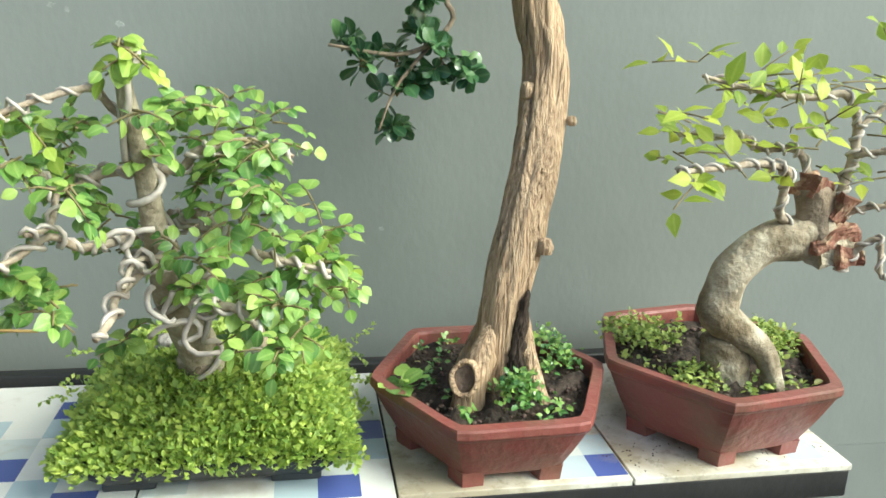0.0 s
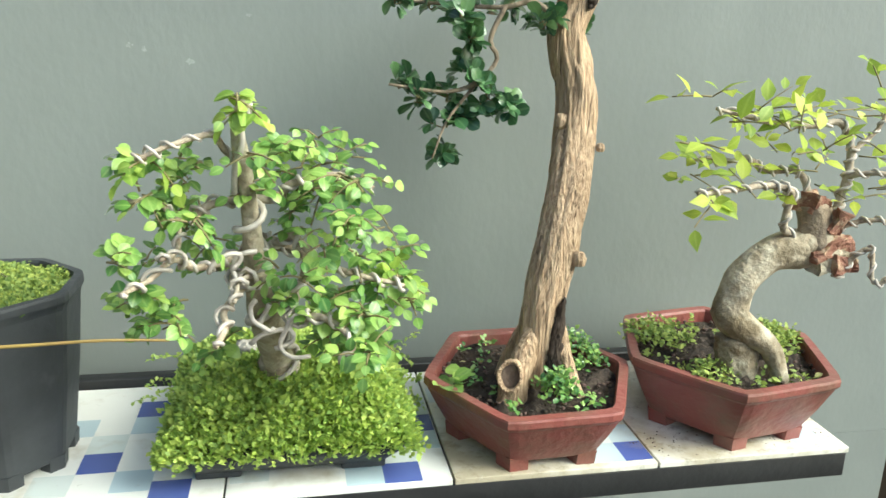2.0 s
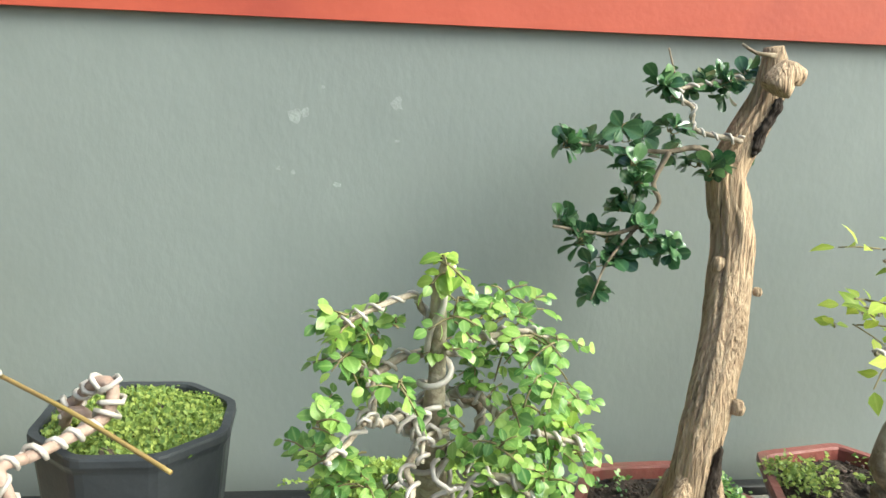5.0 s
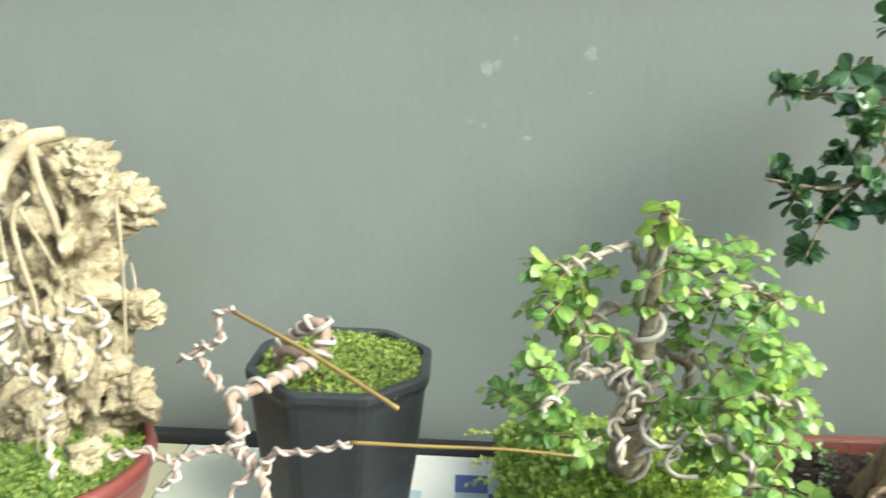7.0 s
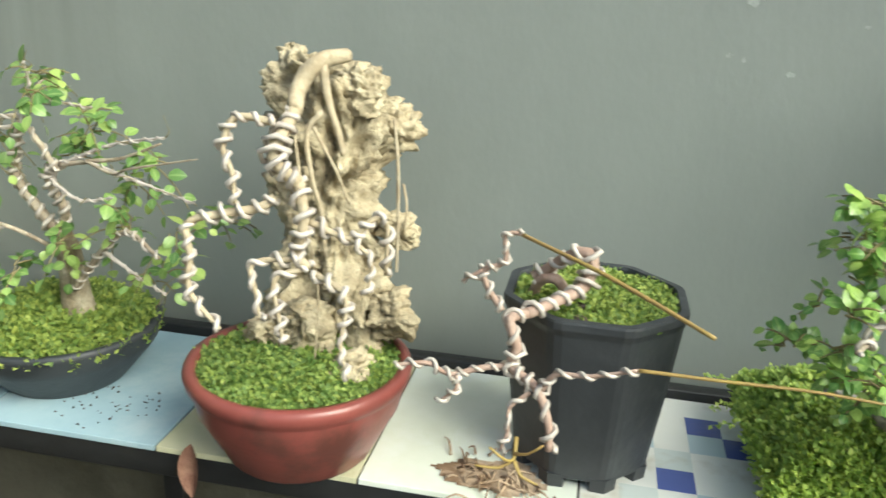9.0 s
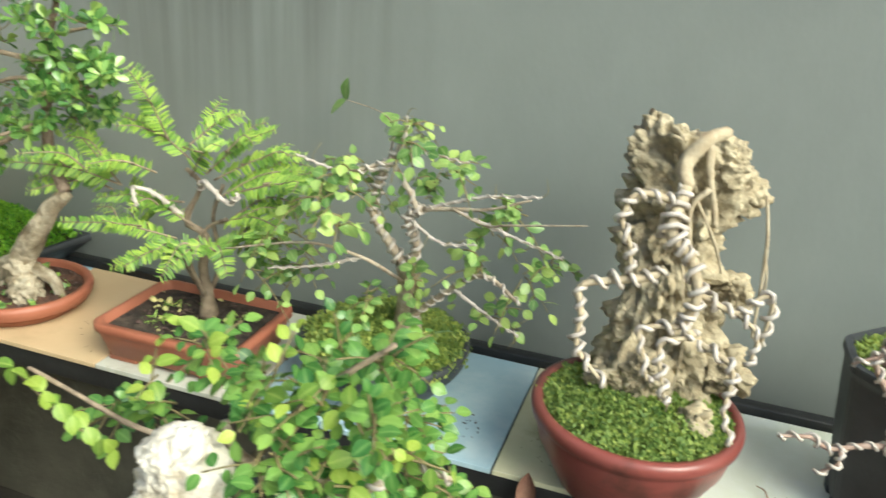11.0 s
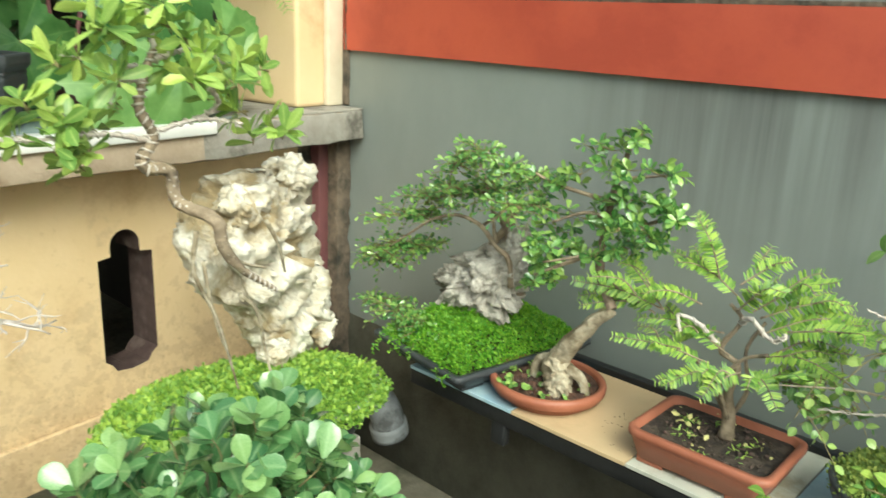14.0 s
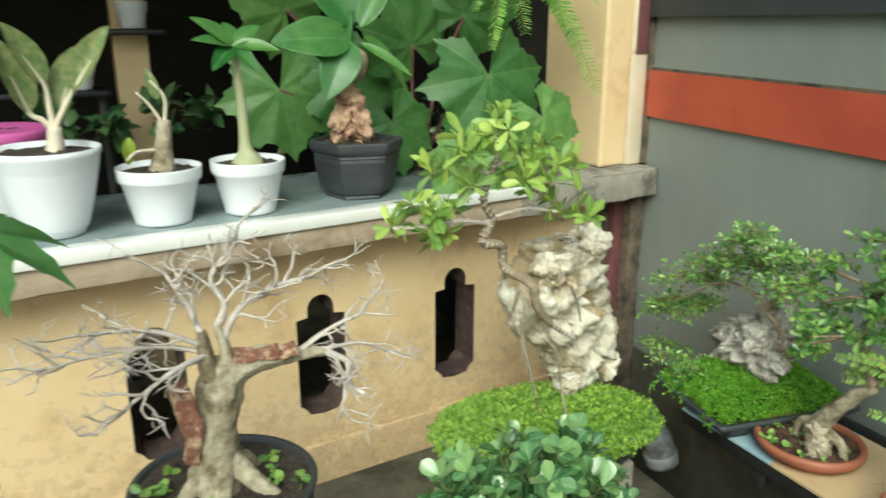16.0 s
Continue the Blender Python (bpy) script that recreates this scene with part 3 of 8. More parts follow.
def streak_wall_mat():
    """The grey paint with dark drip streaks under the red band and a scuffed, paler patch."""
    m = M_WALL
    n, link = m.node_tree.nodes, m.node_tree.links.new
    p = n["Principled BSDF"]
    was = p.inputs["Base Color"].links[0].from_socket
    co = n.new("ShaderNodeTexCoord")
    sep = n.new("ShaderNodeSeparateXYZ")
    link(co.outputs["Object"], sep.inputs[0])
    mp = n.new("ShaderNodeMapping")
    mp.inputs["Scale"].default_value = (26, 1, 1.1)
    link(co.outputs["Object"], mp.inputs["Vector"])
    drip = n.new("ShaderNodeTexNoise")
    drip.inputs["Scale"].default_value, drip.inputs["Detail"].default_value = 1.0, 5
    link(mp.outputs[0], drip.inputs["Vector"])
    mp2 = n.new("ShaderNodeMapping")
    mp2.inputs["Location"].default_value = (0.35, 0, 0)
    mp2.inputs["Scale"].default_value = (1.15, 1, 0.02)
    link(co.outputs["Object"], mp2.inputs["Vector"])
    zone = n.new("ShaderNodeTexNoise")
    zone.inputs["Scale"].default_value, zone.inputs["Detail"].default_value = 1.0, 1
    link(mp2.outputs[0], zone.inputs["Vector"])

    def ranged(value, a, b):
        r = n.new("ShaderNodeMapRange")
        r.inputs["From Min"].default_value, r.inputs["From Max"].default_value = a, b
        link(value, r.inputs["Value"])
        return r.outputs[0]

    def times(a, b):
        q = n.new("ShaderNodeMath")
        q.operation = "MULTIPLY"
        link(a, q.inputs[0])
        if isinstance(b, float):
            q.inputs[1].default_value = b
        else:
            link(b, q.inputs[1])
        return q.outputs[0]

    left = times(ranged(sep.outputs["X"], -2.1, -1.75), ranged(sep.outputs["X"], -1.05, -1.45))
    k = times(times(ranged(drip.outputs["Fac"], 0.3, 0.68), left), times(ranged(sep.outputs["Z"], 0.75, 1.15), 0.62))
    mx = n.new("ShaderNodeMix")
    mx.data_type = "RGBA"
    mx.inputs[7].default_value = (0.06, 0.054, 0.05, 1)
    link(k, mx.inputs[0])
    link(was, mx.inputs[6])
    link(mx.outputs[2], p.inputs["Base Color"])


streak_wall_mat()
wall_n = on_north(part("wall_north", boxed(-4.1, 1.33, 0, 0.14, 0.30, 2.6), M_WALL, smooth=False))
tagged(wall_n, "tall smooth grey painted wall with faint stains", "wall", kind="structure")
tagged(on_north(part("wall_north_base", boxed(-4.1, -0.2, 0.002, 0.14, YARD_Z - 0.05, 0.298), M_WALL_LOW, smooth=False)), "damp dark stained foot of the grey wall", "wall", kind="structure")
tagged(on_north(part("wall_north_foot", boxed(-0.199, 1.33, 0.0, 0.14, YARD_Z - 0.05, 0.299), M_WALL, smooth=False)), "grey painted foot of the wall past the bench", "wall", kind="structure")
# small pale scuffs where the paint has flaked
M_SCUFF = mat("flaked_paint", (0.33, 0.355, 0.34), (0.25, 0.27, 0.26), 60, 0.8, 0.2, 90)
for i, (x, z, r) in enumerate(((-0.086, 1.141, 0.011), (-0.241, 1.117, 0.013), (-0.225, 1.122, 0.008), (-0.175, 1.013, 0.006), (-0.084, 1.084, 0.004), (-0.262, 1.036, 0.005), (-0.242, 1.03, 0.004), (-0.2, 1.16, 0.003), (0.19, 0.72, 0.004))):
    bm = bmesh.new()
    ring = []
    for k in range(14):
        a = 2 * math.pi * k / 14
        q = r * (0.75 + 0.6 * noise.noise(Vector((math.cos(a) * 1.5, math.sin(a) * 1.5, i * 3.1))))
        ring.append(bm.verts.new((x + 0.15 + q * math.cos(a) * 1.2, -0.0005, z + q * math.sin(a))))
    f = bm.faces.new(ring)
    e = bmesh.ops.extrude_face_region(bm, geom=[f])
    for v in e["geom"]:
        if isinstance(v, bmesh.types.BMVert):
            v.co.y += 0.0007
    bmesh.ops.recalc_face_normals(bm, faces=bm.faces[:])
    sc = part("paint_scuff", bm, M_SCUFF, wall_n, smooth=False)


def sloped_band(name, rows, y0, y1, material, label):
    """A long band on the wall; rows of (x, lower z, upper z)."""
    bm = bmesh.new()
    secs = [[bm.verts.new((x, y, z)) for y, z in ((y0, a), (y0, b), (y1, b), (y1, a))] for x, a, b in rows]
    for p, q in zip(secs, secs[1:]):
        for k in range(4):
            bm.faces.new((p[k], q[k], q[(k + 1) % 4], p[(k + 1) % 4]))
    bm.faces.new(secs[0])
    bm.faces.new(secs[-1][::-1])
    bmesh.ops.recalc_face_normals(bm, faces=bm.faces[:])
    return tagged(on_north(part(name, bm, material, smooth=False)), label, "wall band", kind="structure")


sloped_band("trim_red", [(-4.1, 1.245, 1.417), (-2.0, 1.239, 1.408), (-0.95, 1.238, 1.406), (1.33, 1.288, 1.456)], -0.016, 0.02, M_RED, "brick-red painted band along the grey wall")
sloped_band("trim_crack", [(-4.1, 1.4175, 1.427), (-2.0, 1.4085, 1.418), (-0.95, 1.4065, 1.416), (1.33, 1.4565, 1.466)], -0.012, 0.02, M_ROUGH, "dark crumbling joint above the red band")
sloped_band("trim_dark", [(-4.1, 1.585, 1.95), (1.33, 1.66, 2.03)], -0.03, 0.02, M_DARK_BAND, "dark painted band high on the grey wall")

# parapet on the west side, in its own frame: u along it from the corner, v outwards, z up
along, outward = Vector((0.128, -0.992, 0)).normalized(), Vector((0.992, 0.128, 0)).normalized()
PARAPET = Matrix(((along.x, outward.x, 0, -3.058), (along.y, outward.y, 0, 1.284), (0, 0, 1, 0), (0, 0, 0, 1)))
FACE_V = -0.15          # wall face behind the ledge's edge
NICHES = [0.823 + 0.512 * i for i in range(6)]
PITCH = 0.512


def in_parapet(ob):
    ob.matrix_world = PARAPET @ ob.matrix_basis
    return ob


def niche_half(side):
    """Outline of one half of a vent opening: from its sill to the top of its arch."""
    pts = [(0.0, 0.345), (0.05, 0.352), (0.062, 0.372), (0.083, 0.388), (0.083, 0.685), (0.045, 0.69)]
    pts += [(0.045 * math.cos(radians(a)), 0.715 + 0.045 * math.sin(radians(a))) for a in range(0, 91, 15)]
    return [(side * u, z) for u, z in pts]


def wall_slice(bm, outline, v0, v1):
    front = [bm.verts.new((u, v1, z)) for u, z in outline]
    back = [bm.verts.new((u, v0, z)) for u, z in outline]
    bm.faces.new(front)
    bm.faces.new(back[::-1])
    for i in range(len(front)):
        j = (i + 1) % len(front)
        bm.faces.new((front[j], front[i], back[i], back[j]))


bm = bmesh.new()
top, foot = LEDGE_Z - 0.098, 0.0
for c in NICHES:
    for side in (-1, 1):
        half = [(c + u, z) for u, z in niche_half(side)]
        wall_slice(bm, [(c, foot)] + half + [(c, top), (c + side * PITCH / 2, top), (c + side * PITCH / 2, foot)], FACE_V - 0.12, FACE_V)
wall_slice(bm, [(0.17, foot), (0.17, top), (NICHES[0] - PITCH / 2, top), (NICHES[0] - PITCH / 2, foot)], FACE_V - 0.12, FACE_V)
bmesh.ops.recalc_face_normals(bm, faces=bm.faces[:])
# the shade in the vent openings is painted: reveal faces take the near-black material
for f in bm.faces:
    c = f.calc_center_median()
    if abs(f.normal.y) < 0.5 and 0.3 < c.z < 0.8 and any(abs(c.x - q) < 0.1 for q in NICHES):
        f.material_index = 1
# near-black for the recess shade, with grey-brown patches as on the sills
M_REVEAL_SHADE = mat("vent_reveal_painted_shade", (0.05, 0.028, 0.026), (0.085, 0.055, 0.048), 22, 0.85, 0.2, 60, c3=(0.14, 0.11, 0.095), stain=9, stain_mix=(0.55, 0.75))


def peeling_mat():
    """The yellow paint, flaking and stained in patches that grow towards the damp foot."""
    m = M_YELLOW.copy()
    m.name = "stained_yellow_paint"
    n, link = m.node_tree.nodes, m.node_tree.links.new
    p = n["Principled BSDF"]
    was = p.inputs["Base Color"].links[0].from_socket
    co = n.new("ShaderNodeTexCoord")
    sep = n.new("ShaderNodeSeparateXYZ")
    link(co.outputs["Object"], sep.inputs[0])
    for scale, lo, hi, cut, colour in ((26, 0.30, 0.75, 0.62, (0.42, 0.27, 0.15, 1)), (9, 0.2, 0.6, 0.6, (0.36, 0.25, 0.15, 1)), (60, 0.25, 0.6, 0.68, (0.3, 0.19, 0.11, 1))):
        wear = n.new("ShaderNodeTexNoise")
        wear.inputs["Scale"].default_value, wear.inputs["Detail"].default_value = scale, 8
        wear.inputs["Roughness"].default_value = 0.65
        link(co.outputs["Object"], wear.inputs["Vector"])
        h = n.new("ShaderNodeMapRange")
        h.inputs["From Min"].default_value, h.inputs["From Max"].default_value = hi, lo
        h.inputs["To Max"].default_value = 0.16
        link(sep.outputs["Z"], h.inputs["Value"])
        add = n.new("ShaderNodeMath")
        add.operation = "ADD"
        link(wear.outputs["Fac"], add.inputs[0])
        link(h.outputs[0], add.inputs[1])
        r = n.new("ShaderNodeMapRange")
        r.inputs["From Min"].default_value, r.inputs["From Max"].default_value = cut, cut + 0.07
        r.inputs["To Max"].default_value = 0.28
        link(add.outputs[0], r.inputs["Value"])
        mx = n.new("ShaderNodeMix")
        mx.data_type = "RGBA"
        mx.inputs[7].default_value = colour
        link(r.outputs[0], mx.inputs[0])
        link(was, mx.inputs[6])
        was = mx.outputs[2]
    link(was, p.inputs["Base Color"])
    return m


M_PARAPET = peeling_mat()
wall_w = in_parapet(part("wall_west", bm, [M_PARAPET, M_REVEAL_SHADE], smooth=False))
tagged(wall_w, "low yellow painted parapet wall with arched vent openings", "wall", kind="structure")
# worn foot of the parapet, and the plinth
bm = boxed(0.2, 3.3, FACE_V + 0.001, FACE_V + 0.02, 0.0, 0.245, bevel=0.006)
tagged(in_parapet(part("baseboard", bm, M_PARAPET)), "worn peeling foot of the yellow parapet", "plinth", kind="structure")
for name, u0, u1, v1, m, label in (("wall_corner_edge", -0.01, 0.055, -0.075, M_ROUGH, "broken rough masonry edge in the wall corner"), ("trim_maroon", 0.055, 0.1, FACE_V + 0.03, M_PURPLE, "narrow maroon painted strip in the corner"),
                                   ("trim_brown", 0.1, 0.17, FACE_V - 0.005, M_ROUGH, "bare brown render strip beside the parapet")):
    bm = boxed(u0, u1, FACE_V - 0.12, v1, 0, top, bevel=0.002)
    bmesh.ops.subdivide_edges(bm, edges=[e for e in bm.edges if e.calc_length() > 0.2], cuts=30)
    for v in bm.verts:
        if m is M_ROUGH:
            v.co += Vector((noise.noise(v.co * 25), noise.noise(v.co * 31), 0)) * 0.012
    tagged(in_parapet(part(name, bm, m)), label, "wall edge", kind="structure")
# ledge
bm = boxed(0.008, 3.3, -0.62, 0.0, LEDGE_Z - 0.1, LEDGE_Z - 0.004, bevel=0.004)
bmesh.ops.subdivide_edges(bm, edges=[e for e in bm.edges if e.calc_length() > 0.5], cuts=60)
for v in bm.verts:
    if v.co.y > -0.05:
        k = 1.0 if v.co.x < 0.8 else 0.35
        v.co += Vector((0, noise.noise(v.co * 14), noise.noise(v.co * 17 + Vector((3, 0, 0))))) * 0.009 * k
for f in bm.faces:
    if f.calc_center_median().x < 0.66:
        f.material_index = 1
ledge = in_parapet(part("ledge", bm, [M_LEDGE_SIDE, M_OLD_CONC]))
tagged(ledge, "weathered concrete ledge on top of the parapet", "ledge", kind="structure")
bm = boxed(0.5, 3.3, -0.6, -0.056, LEDGE_Z - 0.003, LEDGE_Z + 0.004, bevel=0.001)
tagged(in_parapet(part("ledge_top", bm, M_LEDGE_TOP)), "grey glazed tiles on the ledge", "tiles", kind="structure")
bm = boxed(0.62, 3.3, -0.055, 0.012, LEDGE_Z - 0.03, LEDGE_Z + 0.005, bevel=0.003)
tagged(in_parapet(part("ledge_edge", bm, M_WHITE_EDGE)), "white tile nosing along the ledge", "tiles", kind="structure")
bm = boxed(0.008, 0.5, -0.6, -0.004, LEDGE_Z - 0.004, LEDGE_Z + 0.003, bevel=0.002)
tagged(in_parapet(part("ledge_end", bm, M_OLD_CONC)), "bare mossy concrete end of the ledge", "ledge", kind="structure")
# pillar on the ledge by the grey wall
pillar = thing("pillar", PARAPET, "yellow painted pillar with a cream edge standing on the ledge", "pillar", kind="structure")
part("shaft", boxed(0.077, 0.205, -0.45, -0.112, LEDGE_Z + 0.004, 2.6, bevel=0.012), M_YELLOW, pillar, smooth=False)
part("edge_strip", boxed(0.003, 0.076, -0.45, -0.1, LEDGE_Z + 0.004, 2.6, bevel=0.006), M_CREAM, pillar, "cream painted edge strip")
part("maroon_patch", boxed(0.01, 0.07, -0.0995, -0.096, 1.47, 1.9, bevel=0.001), M_PURPLE, pillar, "maroon painted patch")
bm = boxed(-0.035, 0.002, -0.45, -0.085, LEDGE_Z + 0.004, 2.6, bevel=0.004)
bmesh.ops.subdivide_edges(bm, edges=[e for e in bm.edges if e.calc_length() > 0.3], cuts=50)
for v in bm.verts:
    v.co += Vector((noise.noise(v.co * 27), noise.noise(v.co * 33), 0)) * 0.01
part("broken_edge", bm, M_ROUGH, pillar, "rough broken masonry edge")
# the covered space behind the parapet, its shade painted on as near-black walls
M_INNER_SHADE = mat("inner_wall_shade_colour", (0.02, 0.018, 0.016), (0.035, 0.03, 0.025), 5, 0.8, 0.1, 40)
for name, b, label in (("inner_wall_back", (-0.5, 5.0, -3.3, -3.2, 0, 2.6), "back wall of the covered space, its shade painted near-black"), ("inner_wall_side", (0.05, 0.15, -3.2, -0.46, 0, 2.6), "side wall of the covered space, its shade painted near-black"),
                       ("inner_wall_end", (5.0, 5.1, -3.2, -0.1, 0, 2.6), "end wall of the covered space, its shade painted near-black")):
    tagged(in_parapet(part(name, boxed(*b), M_INNER_SHADE, smooth=False)), label, "wall", kind="structure")
# unseen ceiling, added low and far forward to keep daylight out
tagged(in_parapet(part("ceiling", boxed(0.21, 5.0, -3.2, -0.12, 2.14, 2.2), M_INNER_SHADE, smooth=False)), "unseen near-black ceiling added low to darken the covered space", "ceiling", kind="structure")

# ---- tiled bench ----
bench = thing("bench", (0, 0, 0), "long low bench of black steel topped with mixed ceramic tiles", "bench")
BX0, BX1 = -2.35, 0.766
part("front_rail", boxed(BX0, BX1, BENCH_Y + 0.004, BENCH_Y + 0.034, BENCH_Z - 0.05, BENCH_Z - 0.011, bevel=0.003), M_BLACK, bench)
part("back_rail", boxed(BX0, BX1 - 0.02, 1.17, 1.198, BENCH_Z - 0.05, BENCH_Z + 0.014, bevel=0.003), M_BLACK, bench)
part("back_strip", boxed(BX0, 0.2, 1.2005, 1.213, BENCH_Z - 0.05, BENCH_Z + 0.002), M_BLACK, bench)
part("tile_bed", boxed(BX0 + 0.003, BX1 - 0.003, BENCH_Y + 0.006, 1.168, BENCH_Z - 0.0105, BENCH_Z - 0.006), M_BLACK, bench)
for x in (BX0 + 0.01, -1.6, -0.8, 0.0, BX1 - 0.04):
    part("cross_bar", boxed(x, x + 0.03, BENCH_Y + 0.035, 1.169, BENCH_Z - 0.05, BENCH_Z - 0.011, bevel=0.003), M_BLACK, bench)
part("bracket", boxed(-2.08, -2.04, BENCH_Y + 0.008, BENCH_Y + 0.03, BENCH_Z - 0.105, BENCH_Z - 0.051, bevel=0.002), M_BLACK, bench)
for x in (-1.2, 0.0, 0.44):
    part("leg", boxed(x, x + 0.04, 1.165, 1.2, YARD_Z, BENCH_Z - 0.051, bevel=0.003), M_BLACK, bench)


def glazed_tile_mat(name, colour, dirt):
    """Glazed tile of one colour under a film of yellowish dirt."""
    m = mat(name, colour, tuple(min(1.0, c * 1.06) for c in colour), 14, 0.22, 0.02, 60)
    n, link = m.node_tree.nodes, m.node_tree.links.new
    p = n["Principled BSDF"]
    was = p.inputs["Base Color"].links[0].from_socket
    geo = n.new("ShaderNodeNewGeometry")
    for scale, rough, shade in ((9, 0.55, (0.4, 0.34, 0.22, 1)), (42, 0.75, (0.2, 0.16, 0.1, 1))):
        stain = n.new("ShaderNodeTexNoise")
        stain.inputs["Scale"].default_value, stain.inputs["Detail"].default_value = scale, 8
        stain.inputs["Roughness"].default_value = rough
        link(geo.outputs["Position"], stain.inputs["Vector"])
        rng_ = n.new("ShaderNodeMapRange")
        rng_.inputs["From Min"].default_value, rng_.inputs["From Max"].default_value = dirt if scale < 20 else (dirt[0] + 0.1, dirt[1] + 0.12)
        rng_.inputs["To Max"].default_value = 0.8
        link(stain.outputs["Fac"], rng_.inputs["Value"])
        mx = n.new("ShaderNodeMix")
        mx.data_type = "RGBA"
        mx.inputs[7].default_value = shade
        link(rng_.outputs[0], mx.inputs[0])
        link(was, mx.inputs[6])
        was = mx.outputs[2]
    link(was, p.inputs["Base Color"])
    return m


T_CHECK = glazed_tile_mat("white_glazed_tile", (0.76, 0.77, 0.73), (0.52, 0.7))
T_DIRTY = glazed_tile_mat("dirty_white_tile", (0.72, 0.71, 0.62), (0.42, 0.6))
T_PRINT = {"blue": glazed_tile_mat("blue_printed_square", (0.08, 0.115, 0.34), (0.55, 0.75)), "pale": glazed_tile_mat("pale_blue_printed_square", (0.45, 0.56, 0.61), (0.53, 0.72)), "grey": glazed_tile_mat("grey_green_printed_square", (0.6, 0.66, 0.64), (0.53, 0.72))}
T_GREEN = mat("pale_green_marbled_tile", (0.66, 0.7, 0.58), (0.76, 0.8, 0.71), 9, 0.22, 0.02, 60, c3=(0.74, 0.78, 0.72), stain=7)
T_CREAM = mat("greenish_cream_tile", (0.52, 0.52, 0.34), (0.62, 0.6, 0.42), 10, 0.25, 0.02, 60, c3=(0.42, 0.4, 0.24), stain=6)
T_BLUE = mat("light_blue_marbled_tile", (0.3, 0.44, 0.52), (0.38, 0.52, 0.58), 8, 0.2, 0.02, 60, c3=(0.5, 0.6, 0.62), stain=5, stain_mix=(0.5, 0.75))
T_GREY = mat("pale_grey_tile", (0.45, 0.46, 0.4), (0.54, 0.54, 0.46), 10, 0.25, 0.02, 60, c3=(0.34, 0.32, 0.24), stain=7)
T_BEIGE = mat("beige_satin_tile", (0.52, 0.385, 0.225), (0.57, 0.43, 0.26), 10, 0.3, 0.02, 60, c3=(0.4, 0.29, 0.16), stain=5, stain_mix=(0.58, 0.8))
seams = [(-2.35, -2.02, T_BLUE), (-2.02, -1.722, T_BEIGE), (-1.722, -1.43, T_GREY), (-1.43, -1.28, T_BLUE), (-1.28, -0.99, T_BLUE), (-0.99, -0.70, T_CREAM),
         (-0.70, -0.415, T_GREEN), (-0.415, -0.12, T_CHECK), (-0.12, 0.175, T_CHECK), (0.175, 0.466, T_DIRTY), (0.466, 0.766, T_DIRTY)]
# printed squares, 5 cm each: left edge, back edge, colour
SQUARES = [(-0.413, 1.11, "grey"), (-0.363, 1.06, "pale"), (-0.313, 1.01, "grey"), (-0.263, 1.11, "blue"), (-0.263, 1.06, "pale"), (-0.213, 1.06, "blue"), (-0.213, 1.11, "grey"), (-0.163, 1.06, "pale"), (-0.313, 0.96, "blue"), (-0.263, 0.91, "pale"), (-0.363, 0.91, "grey"),
           (-0.213, 0.88, "blue"), (-0.163, 0.93, "pale"), (-0.115, 1.11, "blue"), (-0.065, 1.06, "pale"), (0.09, 1.11, "pale"), (0.134, 1.06, "grey"), (0.134, 1.012, "blue"), (0.134, 0.962, "pale"), (0.084, 0.88, "blue"), (0.084, 0.93, "grey"), (0.034, 0.88, "pale"), (-0.115, 0.91, "grey"),
           (0.422, 0.89, "blue"), (0.422, 0.94, "pale"), (0.372, 0.89, "pale"), (0.372, 0.94, "grey"), (0.18, 1.1, "grey"), (0.23, 1.15, "pale"), (0.69, 0.897, "pale"), (0.71, 1.05, "grey")]
for x0, x1, m in seams:
    w, d = x1 - x0 - 0.003, 1.166 - BENCH_Y
    ob = part("tile", boxed(-w / 2, w / 2, -d / 2, d / 2, -0.0045, 0.0045, bevel=0.0012), m, bench, smooth=False)
    ob.location = ((x0 + x1) / 2, (BENCH_Y + 1.166) / 2, BENCH_Z - 0.0045)
    for sx, sy, colour in SQUARES:
        if x0 <= sx < x1 - 0.01:
            sq = part("printed_square", boxed(sx, min(sx + 0.05, x1 - 0.003), max(sy - 0.05, BENCH_Y + 0.003), sy, BENCH_Z - 0.001, BENCH_Z + 0.0003), T_PRINT[colour], ob, smooth=False)
            sq.location = -ob.location

